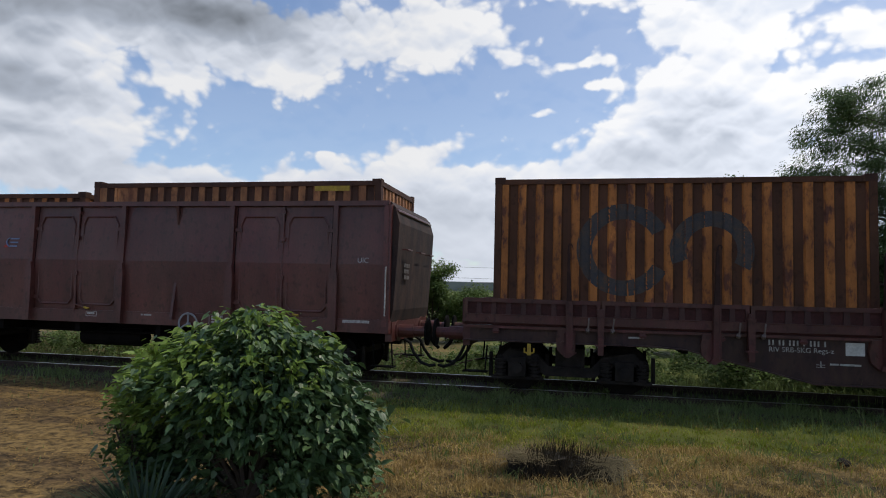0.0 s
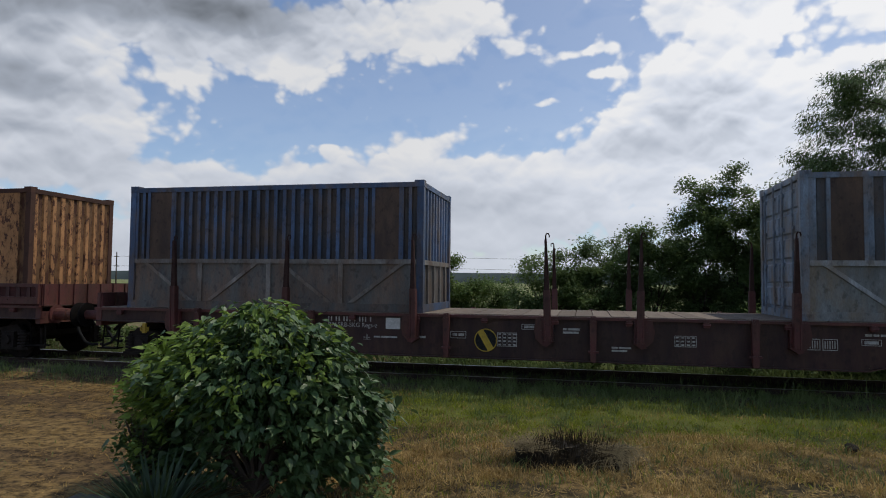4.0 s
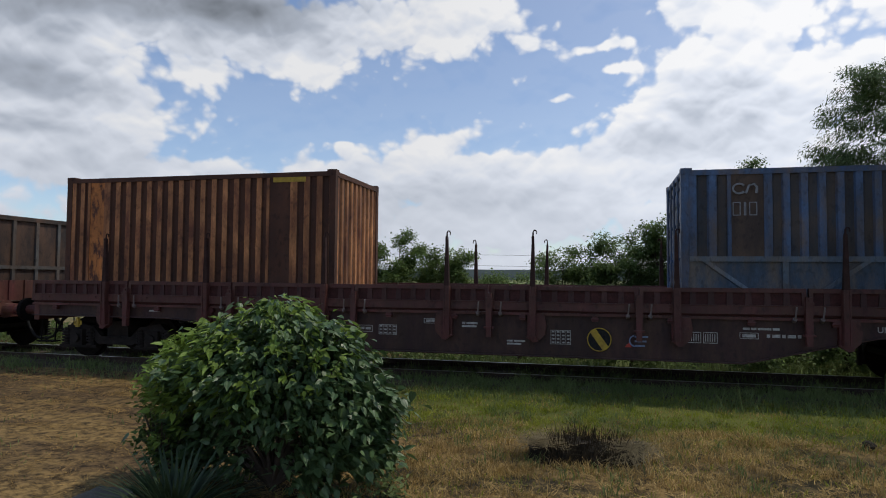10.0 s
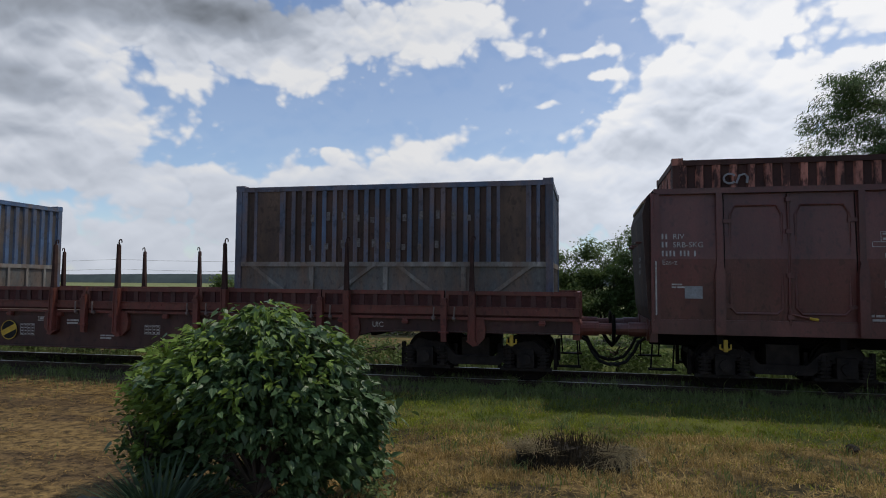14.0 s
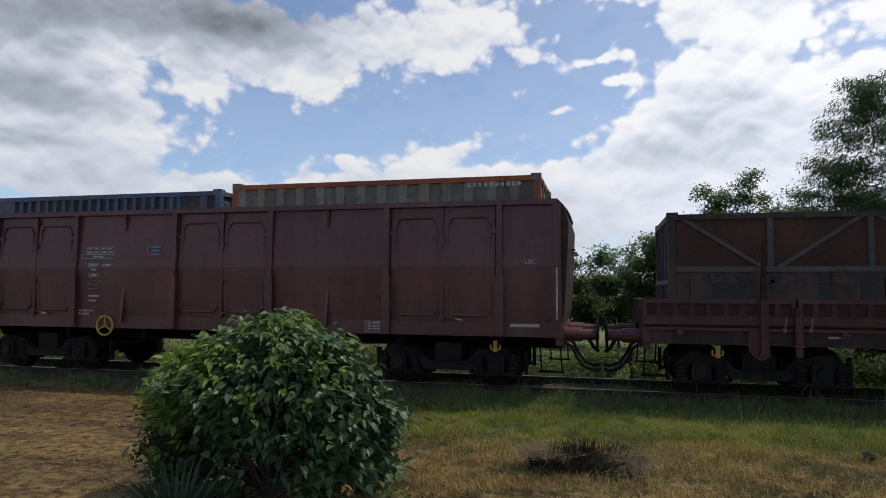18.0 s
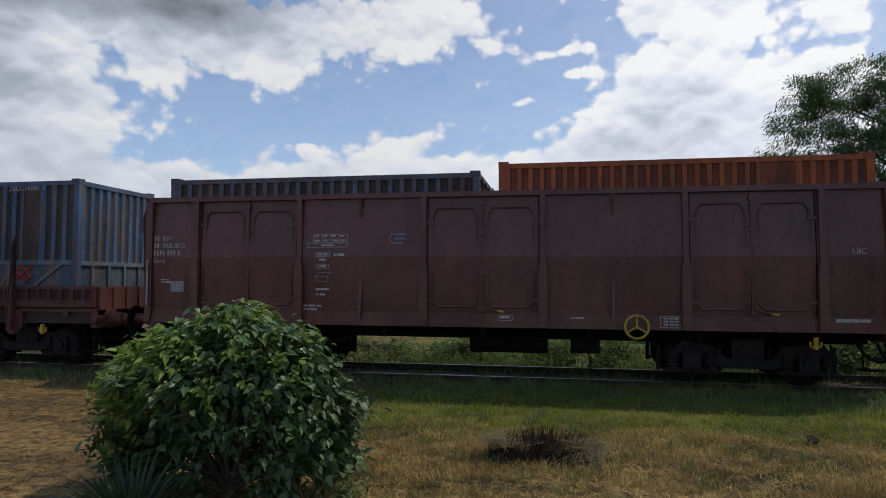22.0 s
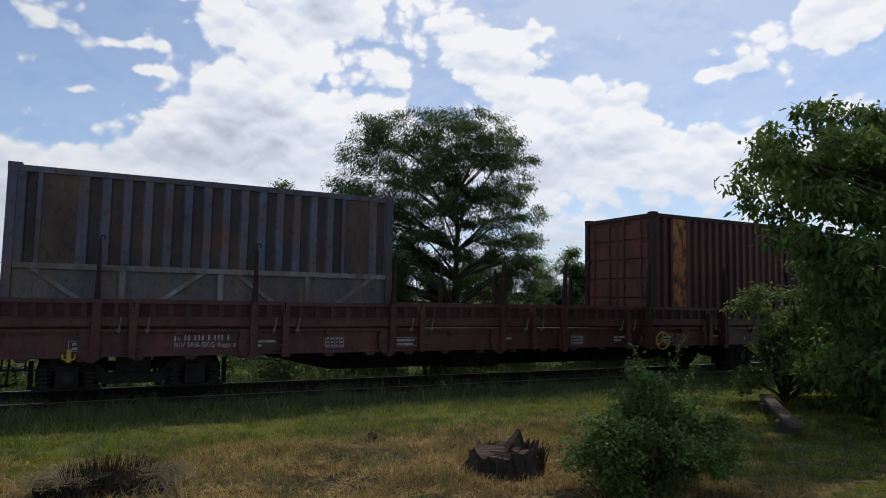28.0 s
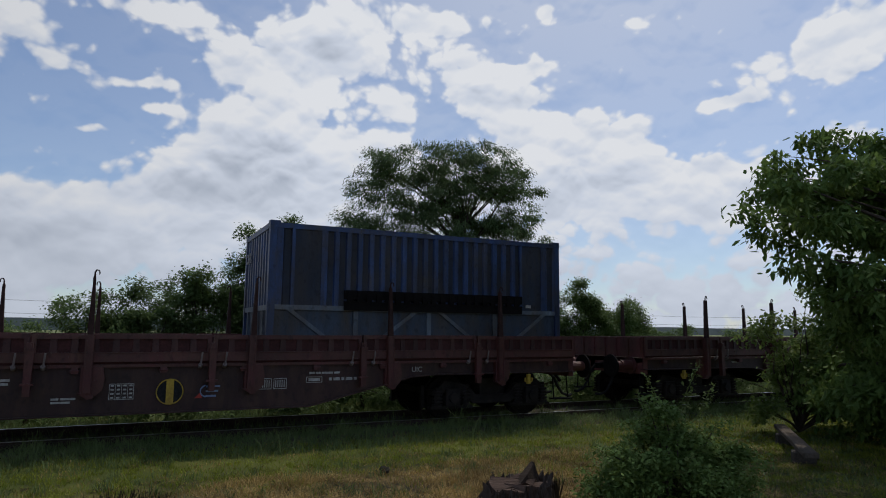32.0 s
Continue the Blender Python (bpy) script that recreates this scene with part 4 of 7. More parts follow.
# ---- high-sided open wagon ----
def open_wagon(centre, label, wheel=-2.57, rim="yellow"):
    w = thing("open_wagon", label, "railway wagon", pose(centre, TRACK, 0), "wagons of the goods train")
    h, yo, z0, z1 = 6.42, 1.36, 1.22, 3.48
    doors = ((-5.35, -3.42), (-0.98, 0.98), (3.42, 5.35))
    zm = 2.42

    def bulge(bm, s):
        """The side sheets stand out a little along a crease at half height."""
        bmesh.ops.remove_doubles(bm, verts=bm.verts, dist=0.0004)
        for v in bm.verts:
            v.co.y += s * 0.06 * max(0.0, 1 - abs(v.co.z - zm) / 1.1)

    def sheet(bm, a, b, lo, hi, y):
        for p, q in ((lo, zm), (zm, hi)):
            prism(bm, [(a, p), (b, p), (b, q), (a, q)], y - 0.02, y + 0.02)

    posts = (-6.38, -5.42, -3.36, -2.2, -1.04, 1.04, 2.2, 3.36, 5.42, 6.38)
    for s in (-1, 1):
        spans = [(-h, -5.35), (-3.42, -0.98), (0.98, 3.42), (5.35, h)]
        for a, b in spans:
            bm = bmesh.new()
            # side sheet with a slight kink at half height
            sheet(bm, a, b, z0 + 0.12, z1, s * yo)
            bulge(bm, s)
            part("side_panel", bm, M_EAS, w)
        for a, b in doors:
            for c, d in ((a, (a + b) / 2), ((a + b) / 2, b)):
                bm = bmesh.new()
                sheet(bm, c + 0.018, d - 0.018, z0 + 0.22, z1 - 0.004, s * (yo - 0.012))
                yy = s * (yo + 0.02)
                inset = 0.10
                tube(bm, [(c + inset, yy, z1 - 0.35), (c + inset, yy, z0 + 0.42), (c + inset + 0.08, yy, z0 + 0.33), (d - inset - 0.08, yy, z0 + 0.33), (d - inset, yy, z0 + 0.42), (d - inset, yy, z1 - 0.35), (d - inset - 0.08, yy, z1 - 0.2), (c + inset + 0.08, yy, z1 - 0.2), (c + inset, yy, z1 - 0.35)], 0.02, 6)
                bulge(bm, s)
                part("door_leaf", bm, M_EAS, w)
            m = (a + b) / 2
            for x in (a, m, b):
                # Near-black strips stand in for the shade in the door gaps.
                bm = bmesh.new()
                ys = sorted((s * (yo - 0.03), s * (yo + 0.004)))
                for p, q in ((z0 + 0.22, zm), (zm, z1 - 0.002)):
                    box(bm, x - 0.024, x + 0.024, ys[0], ys[1], p, q)
                bulge(bm, s)
                part("door_gap_shade", bm, M_UNDER, w, "near-black strip standing in for the shaded door gap")
            bm = bmesh.new()
            rod(bm, (m, s * (yo + 0.05), z0 + 0.15), (m, s * (yo + 0.05), z1 - 0.02), 0.022, 8)
            for z in (z0 + 0.25, z0 + 0.9, z0 + 1.6, z1 - 0.15):
                box(bm, m - 0.045, m + 0.045, s * (yo + 0.05) - 0.04, s * (yo + 0.05) + 0.04, z, z + 0.07)
            part("lock_bar", bm, M_EAS, w)
            bm = bmesh.new()
            rod(bm, (m, s * (yo + 0.08), z0 + 0.33), (m + 0.26, s * (yo + 0.10), z0 + 0.27), 0.016, 6)
            k = part("door_lever", bm, M_EAS, w)
            bm = bmesh.new()
            rod(bm, (m + 0.26, s * (yo + 0.10), z0 + 0.27), (m + 0.38, s * (yo + 0.11), z0 + 0.25), 0.022, 6)
            part("grip", bm, M_YELLOW, k, "worn yellow grip")
            for x in (a + 0.06, b - 0.06):
                for z in (z0 + 0.45, z1 - 0.45):
                    bm = bmesh.new()
                    box(bm, x - 0.07, x + 0.07, s * (yo + 0.04) - 0.03, s * (yo + 0.04) + 0.03, z - 0.03, z + 0.03)
                    part("hinge", bm, M_EAS, w)
        for x in posts:
            bm = bmesh.new()
            d = 0.075 if abs(x) in (2.2,) else 0.11
            wd = 0.045 if abs(x) != 2.2 else 0.025
            ys = sorted((s * yo, s * (yo + d)))
            box(bm, x - wd, x + wd, ys[0], ys[1], z0 + 0.1, z1)
            if abs(x) == 2.2:
                bm.free()
                for lo_, hi_, wide, thin in ((z0 + 0.1, z0 + 0.85, 0.15, 0.05), (z1 - 0.42, z1, 0.03, 0.11)):
                    bm = bmesh.new()
                    vs = [bm.verts.new((x + dx, s * (yo + dy * q), zz)) for zz, q in ((lo_, wide), (hi_, thin)) for dx, dy in ((-0.025, 0), (0.025, 0), (0.025, 1), (-0.025, 1))]
                    for f in ((3, 2, 1, 0), (4, 5, 6, 7), (0, 1, 5, 4), (1, 2, 6, 5), (2, 3, 7, 6), (3, 0, 4, 7)):
                        bm.faces.new([vs[i] for i in f])
                    bmesh.ops.recalc_face_normals(bm, faces=bm.faces)
                    part("gusset", bm, M_EAS, w)
                continue
            if abs(x) not in (6.38,):
                ys = sorted((s * yo, s * (yo + 0.15)))
                prism(bm, [(x - wd - 0.03, z0), (x + wd + 0.03, z0), (x + wd + 0.03, z0 + 0.95), (x + wd, z0 + 1.15), (x - wd, z0 + 1.15), (x - wd - 0.03, z0 + 0.95)], ys[0], ys[1])
            part("side_post", bm, M_EAS, w)
        bm = bmesh.new()
        ys = sorted((s * (yo - 0.04), s * (yo + 0.10)))
        box(bm, -h, h, ys[0], ys[1], z1, z1 + 0.09)
        part("top_rail", bm, M_EAS, w)
        bm = bmesh.new()
        ys = sorted((s * (yo - 0.03), s * (yo + 0.06)))
        box(bm, -h, h, ys[0], ys[1], z0 - 0.02, z0 + 0.22)
        part("sole_bar", bm, M_EAS, w)
    for e in (-1, 1):
        bm = bmesh.new()
        # end wall leans out and curls in at the top
        prof = [(0.0, z0), (0.10, z0 + 0.4), (0.16, z0 + 1.5), (0.18, z1 - 0.3), (0.10, z1 - 0.02), (0.0, z1 + 0.09), (-0.06, z1 + 0.09), (-0.05, z0)]
        prism(bm, [(e * (h + a), z) for a, z in prof], -yo - 0.02, yo + 0.02)
        # End walls take a much darker tone than the sides.
        part("end_wall", bm, M_DARK_END, w, "dark maroon end wall")
        bm = bmesh.new()
        # rolled rim over the top of the end wall, with rounded corners
        rim_path = [(-yo - 0.02, 0.02), (-yo + 0.06, 0.11), (-yo + 0.35, 0.125), (0, 0.13), (yo - 0.35, 0.125), (yo - 0.06, 0.11), (yo + 0.02, 0.02)]
        tube(bm, [(e * (h + a), y, z1 + 0.02 - 0.10 * (a > 0.1)) for y, a in rim_path], 0.036, 8)
        part("end_rim", bm, M_EAS, w)
        bm = bmesh.new()
        bars(bm, 0, 0, 0, [[0.1, 0.1, 0.1], [0.16, 0.1], [0.1, 0.2]], 0.07, 0.04)
        for v in bm.verts:
            v.co = Vector((e * (h + 0.175) + v.co.y, -0.95 + v.co.x, z0 + 1.25 + v.co.z))
        part("end_marks", bm, M_FADED, w, "worn pale marks on the end wall")
        for s in (-1, 1):
            bm = bmesh.new()
            x0, x1 = sorted((e * (h + 0.05), e * (h - 0.05)))
            y0, y1 = sorted((s * (yo - 0.04), s * (yo + 0.10)))
            box(bm, x0, x1, y0, y1, z0 - 0.02, z1 + 0.02)
            part("corner_post", bm, M_EAS, w)
        for y in (-0.9, 0.1, 0.9):
            bm = bmesh.new()
            z = z0 + 1.5 if y else z0 + 1.2
            tube(bm, [(e * (h + 0.16), y - 0.17, z), (e * (h + 0.26), y - 0.17, z), (e * (h + 0.26), y + 0.17, z), (e * (h + 0.16), y + 0.17, z)], 0.013, 6)
            part("grab_handle", bm, M_EAS, w)
        bm = bmesh.new()
        x = e * (h - 0.25)
        tube(bm, [(e * (h - 0.02), -yo - 0.06, z0 + 0.28), (e * (h - 0.02), -yo - 0.14, z0 + 0.30), (e * (h - 0.02), -yo - 0.14, z0 + 1.15), (e * (h - 0.02), -yo - 0.06, z0 + 1.17)], 0.014, 6)
        part("grab_rail", bm, M_WHITE, w, "pale worn vertical grab rail")
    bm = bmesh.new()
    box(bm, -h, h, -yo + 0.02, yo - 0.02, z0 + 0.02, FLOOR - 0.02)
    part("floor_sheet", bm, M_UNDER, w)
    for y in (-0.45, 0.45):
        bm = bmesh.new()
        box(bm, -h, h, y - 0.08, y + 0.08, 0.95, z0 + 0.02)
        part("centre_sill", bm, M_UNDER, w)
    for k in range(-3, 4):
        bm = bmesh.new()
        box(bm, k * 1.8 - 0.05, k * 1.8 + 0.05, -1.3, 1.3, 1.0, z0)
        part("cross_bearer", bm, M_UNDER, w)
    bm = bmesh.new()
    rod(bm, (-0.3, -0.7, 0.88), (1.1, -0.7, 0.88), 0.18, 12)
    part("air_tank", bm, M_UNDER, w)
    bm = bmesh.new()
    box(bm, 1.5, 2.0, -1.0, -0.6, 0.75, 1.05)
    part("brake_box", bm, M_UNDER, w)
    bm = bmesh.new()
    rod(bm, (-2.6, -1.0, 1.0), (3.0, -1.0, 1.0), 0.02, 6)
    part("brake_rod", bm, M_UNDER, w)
    ends(w, h + 0.06, mat=M_EAS)
    bogies(w, 4.4)
    y, yl = -yo - 0.062, -yo - 0.032

    def skin(z):
        return -yo - 0.024 - 0.06 * max(0.0, 1 - abs(z - zm) / 1.1)

    def laid(bm):
        """Lay flat marks on the bulged sheet."""
        for v in bm.verts:
            if v.co.z > 1.45:
                v.co.y = skin(v.co.z) - (0.003 if v.co.y < (yl if v.co.y > -yo - 0.055 else y) - 0.001 else 0.0)

    bm = bmesh.new()
    digit_bars(bm, -6.3, y, 2.835, (2,), 0.09), digit_bars(bm, -6.3, y, 2.70, (2,), 0.09), digit_bars(bm, -6.3, y, 2.555, (4, 3, 1), 0.09)
    laid(bm)
    part("running_number", bm, M_WHITE, w, "faded white running number marks")["kind"] = "stuff"
    lettering("RIV", 0.125, M_WHITE, w, -6.13, skin(2.72) - 0.006, 2.745)
    lettering("SRB-SKG", 0.125, M_WHITE, w, -6.13, skin(2.61) - 0.006, 2.61)
    lettering("Eas-z", 0.115, M_WHITE, w, -6.3, skin(2.42) - 0.006, 2.33)
    lettering("UIC", 0.13, M_WHITE, w, 5.85, skin(2.46) - 0.006, 2.45)
    bm = bmesh.new()
    outline(bm, -3.1, -2.45, 2.68, 2.84, y)
    outline(bm, -3.22, -2.45, 2.60, 2.685, y)
    for k in range(4):
        box(bm, -3.07 + k * 0.16, -3.0 + k * 0.16, y - 0.003, y, 2.79, 2.82)
        box(bm, -3.07 + k * 0.16, -2.97 + k * 0.16, y - 0.003, y, 2.71, 2.745)
    for k in (1, 2, 3):
        box(bm, -3.1 + k * 0.16, -3.093 + k * 0.16, y - 0.003, y, 2.69, 2.83)
    box(bm, -2.95, -2.7, y - 0.003, y, 2.625, 2.655)
    outline(bm, -3.05, -2.78, 2.43, 2.51, y)
    bars(bm, -3.01, y, 2.49, [[0.1, 0.07]], 0.035)
    bars(bm, -2.70, y, 2.49, [[0.05, 0.12]], 0.045)
    bars(bm, -2.98, y, 2.40, [[0.13]], 0.04)
    outline(bm, -3.04, -2.8, 2.22, 2.30, y)
    bars(bm, -2.99, y, 2.28, [[0.14]], 0.04)
    outline(bm, -3.06, -2.82, 1.98, 2.08, yl - 0.015)
    prism(bm, [(-3.06, 2.08), (-3.05, 2.08), (-2.97, 2.15), (-2.98, 2.15)], yl - 0.018, yl - 0.015)
    prism(bm, [(-2.82, 2.08), (-2.81, 2.08), (-2.73, 2.15), (-2.74, 2.15)], yl - 0.018, yl - 0.015)
    box(bm, -2.98, -2.74, yl - 0.018, yl - 0.015, 2.142, 2.15)
    bars(bm, -3.05, yl, 1.86, [[0.26], [0.06, 0.1]], 0.035, 0.06)
    bars(bm, -3.3, yl, 1.56, [[0.1, 0.12, 0.1], [0.05, 0.2]], 0.035, 0.03)
    outline(bm, 0.28, 0.52, 1.32, 1.42, -yo - 0.062)
    bars(bm, 5.6, -yo - 0.062, 1.42, [[0.5]], 0.05)
    bars(bm, 0.31, -yo - 0.062, 1.40, [[0.16], ], 0.04)
    outline(bm, 2.95, 3.36, 1.24, 1.43, -yo - 0.062)
    bars(bm, 3.0, -yo - 0.062, 1.41, [[0.07, 0.07, 0.07], [0.07, 0.07, 0.07], [0.07, 0.07, 0.07]], 0.03, 0.02)
    bars(bm, 1.5, -yo - 0.062, 1.40, [[0.05, 0.16]], 0.03)
    bars(bm, -6.15, yl, 2.02, [[0.16], [0.07, 0.15]], 0.025, 0.02)
    laid(bm)
    part("stencil_marks", bm, M_WHITE, w)["kind"] = "stuff"
    bm = bmesh.new()
    box(bm, -5.95, -5.68, skin(1.98) - 0.008, skin(1.78), 1.78, 1.98)
    part("data_plate", bm, M_GREY_MARK, w, "blank grey data plate")
    plain_emblem(w, -1.66, skin(2.66) - 0.002, 2.66, 0.26)
    handwheel(w, wheel, 1.25, -yo - 0.12, M_GREY_MARK if rim == "pale" else M_YELLOW)
    return w


# ---- containers ----
LEN, WID = 6.058, 2.438


def wave(bm, a, b, z0, z1, pitch, depth, place, crest=0.38):
    """A sheet folded into upright ribs, along a..b; place(u, d, z) gives the point at u along, d inwards."""
    n = max(1, round((b - a) / pitch))
    p = (b - a) / n
    us = []
    for k in range(n):
        u = a + k * p
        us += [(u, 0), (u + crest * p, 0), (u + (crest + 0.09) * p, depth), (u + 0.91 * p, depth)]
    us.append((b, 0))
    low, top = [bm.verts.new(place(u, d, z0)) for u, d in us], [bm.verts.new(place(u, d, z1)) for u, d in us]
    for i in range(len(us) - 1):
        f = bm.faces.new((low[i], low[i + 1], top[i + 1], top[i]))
        # Crest faces take the wall paint, inner faces the darker tone.
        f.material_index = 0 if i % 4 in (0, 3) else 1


def rib_depth(x, a, b, pitch, depth):
    """How far the folded sheet lies inwards at x."""
    n = max(1, round((b - a) / pitch))
    f = ((x - a) / ((b - a) / n)) % 1.0
    if f < 0.38:
        return 0.0
    if f < 0.47:
        return depth * (f - 0.38) / 0.09
    return depth if f < 0.91 else depth * (1 - f) / 0.09


def container(u, label, colour, height=2.59, form="plain", flats=(), doors="right", marks="", pitch=0.30, base=FLOOR + 0.01, open_top=False, seed=0, first_flat=None, under=None, words=()):
    """A box of steel, 20 feet long, whose left end stands at u along the train. form: plain, half (braced pale lower part) or low."""
    mat, dark_tone = PAINTS[colour], DARK_TONES[colour]
    lower = PALE.get(under or colour, mat)
    brace = BRACE.get(under or colour, mat)
    frame_mat = M_RUSTBROWN if colour == "ochre" else PAINTS["orange"] if colour == "grey_green" else dark_tone if colour in ("yellow", "brown", "dull_red", "peeled_red") else mat
    c = thing("shipping_container", label, "container", pose(u, TRACK, base), "containers on the goods train")
    hw, top, low = WID / 2, height, 0.0
    waist = 0.0
    if form == "half":
        waist = 0.93
    if form == "low":
        waist = height * 0.5
    for e, x in ((-1, 0.0), (1, LEN)):
        for s in (-1, 1):
            bm = bmesh.new()
            x0, x1 = sorted((x, x - e * 0.13))
            y0, y1 = sorted((s * hw, s * (hw - 0.13)))
            box(bm, x0 + 0.004, x1 - 0.004, y0 + 0.004, y1 - 0.004, 0.11, top - 0.11)
            part("corner_post", bm, frame_mat, c)
            for z in (0.0, top - 0.118):
                bm = bmesh.new()
                x0, x1 = sorted((x, x - e * 0.178))
                y0, y1 = sorted((s * hw, s * (hw - 0.162)))
                box(bm, x0, x1, y0, y1, z, z + 0.118)
                rod(bm, ((x0 + x1) / 2, s * hw - s * 0.01, z + 0.06), ((x0 + x1) / 2, s * (hw + 0.003), z + 0.06), 0.035, 8)
                part("corner_casting", bm, M_RUSTBROWN if colour in ("yellow", "ochre", "brown", "dull_red") else mat, c)
    for s in (-1, 1):
        for nm, z0, z1 in (("bottom_rail", 0.02, 0.16), ("top_rail", top - 0.125, top - 0.035)):
            bm = bmesh.new()
            y0, y1 = sorted((s * (hw - 0.004), s * (hw - 0.07)))
            box(bm, 0.13, LEN - 0.13, y0, y1, z0, z1)
            part(nm, bm, lower if nm == "bottom_rail" else frame_mat, c)
        panels, a = [], 0.13
        for f0, f1 in sorted(flats):
            panels += [("rib", a, f0), ("flat", f0, f1)]
            a = f1
        panels.append(("rib", a, LEN - 0.13))
        zb = 0.16 if form == "plain" else waist + 0.04
        if form != "low":
            for kind, a, b in panels:
                if b - a < 0.05:
                    continue
                bm = bmesh.new()
                if kind == "rib":
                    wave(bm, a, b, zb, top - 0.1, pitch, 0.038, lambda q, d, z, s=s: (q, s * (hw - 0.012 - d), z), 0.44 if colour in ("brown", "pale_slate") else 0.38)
                    part("ribbed_panel", bm, mat, c).data.materials.append(dark_tone)
                else:
                    y0, y1 = sorted((s * (hw - 0.022), s * (hw - 0.05)))
                    box(bm, a, b, y0, y1, zb, top - 0.1)
                    part("flat_panel", bm, PAINTS[first_flat] if first_flat and a < 2 else DARK_TONES["deep_blue"] if colour == "deep_blue" else M_PANEL_RUST if form == "half" else dark_tone if a > 3 and form == "plain" and colour != "ochre" else mat, c)
                    for x in (a, b):
                        bm = bmesh.new()
                        y0, y1 = sorted((s * (hw - 0.008), s * (hw - 0.05)))
                        box(bm, x - 0.03, x + 0.03, y0, y1, zb, top - 0.1)
                        part("panel_frame", bm, mat, c)
        if form in ("half", "low"):
            z0, z1 = (0.16, waist) if form == "half" else (waist, top - 0.1)
            bm = bmesh.new()
            y0, y1 = sorted((s * (hw - 0.045), s * (hw - 0.06)))
            box(bm, 0.13, LEN - 0.13, y0, y1, z0, z1)
            part("lower_panel" if form == "half" else "upper_panel", bm, lower if form == "half" else M_RUSTBROWN if seed else M_DULL_PANEL, c)
            bm = bmesh.new()
            y0, y1 = sorted((s * (hw - 0.006), s * (hw - 0.06)))
            box(bm, 0.13, LEN - 0.13, y0, y1, waist - 0.04, waist + 0.045)
            part("waist_rail", bm, brace, c)
            q = (LEN - 0.26) / 4
            for k in range(1, 4):
                bm = bmesh.new()
                x = 0.13 + k * q
                box(bm, x - 0.045, x + 0.045, y0, y1, z0 if form == "half" else z0 + 0.047, z1 - 0.042 if form == "half" else z1)
                part("brace_post", bm, brace, c)
            for k in range(4):
                bm = bmesh.new()
                xa, xb = 0.13 + k * q + 0.05, 0.13 + (k + 1) * q - 0.05
                if form == "half":
                    xa, xb = (xa + 0.10, xb - 0.12)
                if k % 2 == 0:
                    pts = [(xa, z1), (xa + 0.11, z1), (xb, z0 + 0.02), (xb - 0.11, z0 + 0.02)]
                else:
                    pts = [(xa, z0 + 0.02), (xa + 0.11, z0 + 0.02), (xb, z1), (xb - 0.11, z1)]
                ya, yb = sorted((s * (hw - 0.012), s * (hw - 0.055)))
                prism(bm, pts, ya, yb)
                part("diagonal_brace", bm, brace, c)
        if form == "low":
            bm = bmesh.new()
            y0, y1 = sorted((s * (hw - 0.03), s * (hw - 0.055)))
            box(bm, 0.13, LEN - 0.13, y0, y1, 0.16, waist)
            part("lower_panel", bm, mat, c)
            for a, b in ((0.35, 2.85), (3.2, 5.7)):
                bm = bmesh.new()
                y0, y1 = sorted((s * (hw - 0.005), s * (hw - 0.05)))
                box(bm, a, b, y0, y1, 0.2, waist - 0.12)
                h = part("hatch", bm, mat, c)
                bm = bmesh.new()
                y0, y1 = sorted((s * (hw + 0.005), s * (hw - 0.05)))
                for z in (0.24, waist - 0.22):
                    box(bm, a + 0.05, b - 0.05, y0, y1, z, z + 0.05)
                for x in (a, (a + b) / 2 - 0.03, b - 0.06):
                    box(bm, x, x + 0.06, y0, y1, 0.22, waist - 0.14)
                for x in (a + 0.3, b - 0.4):
                    box(bm, x, x + 0.1, s * (hw + 0.015) - 0.015, s * (hw + 0.015) + 0.015, waist - 0.24, waist - 0.06)
                part("hatch_frame", bm, mat, h)
    # ends
    for e, x in ((-1, 0.0), (1, LEN)):
        bm = bmesh.new()
        x0, x1 = sorted((x - e * 0.004, x - e * 0.09))
        box(bm, x0, x1, -hw + 0.13, hw - 0.13, 0.02, 0.16)
        part("end_sill", bm, mat, c)
        bm = bmesh.new()
        box(bm, x0, x1, -hw + 0.13, hw - 0.13, top - 0.13, top - 0.035)
        part("end_header", bm, frame_mat, c)
        bm = bmesh.new()
        zb = 0.16 if form == "plain" else (waist + 0.03 if form == "half" else 0.16)
        has_doors = (doors == "right") == (e > 0) and form in ("plain", "half")
        if has_doors:
            for ya, yb in ((-hw + 0.14, -0.01), (0.01, hw - 0.14)):
                bm2 = bmesh.new()
                x0, x1 = sorted((x - e * 0.075, x - e * 0.05))
                box(bm2, x0, x1, ya, yb, 0.165, top - 0.135)
                n = 5
                step = (top - 0.36) / n
                for k in range(n):
                    # pressed panels between dark grooves
                    z0, z1 = 0.20 + k * step, 0.20 + (k + 1) * step - 0.06
                    a, b = [bm2.verts.new((x - e * 0.05, q, z)) for q, z in ((ya + 0.03, z0), (yb - 0.03, z0), (yb - 0.03, z1), (ya + 0.03, z1))], [bm2.verts.new((x - e * 0.022, q, z)) for q, z in ((ya + 0.05, z0 + 0.03), (yb - 0.05, z0 + 0.03), (yb - 0.05, z1 - 0.03), (ya + 0.05, z1 - 0.03))]
                    for m in range(4):
                        bm2.faces.new((a[m], a[(m + 1) % 4], b[(m + 1) % 4], b[m]))
                    bm2.faces.new(b)
                dr = part("end_door", bm2, mat, c)
                for q in (ya + 0.25, yb - 0.25):
                    bm2 = bmesh.new()
                    rod(bm2, (x + e * 0.005, q, 0.08), (x + e * 0.005, q, top - 0.08), 0.017, 6)
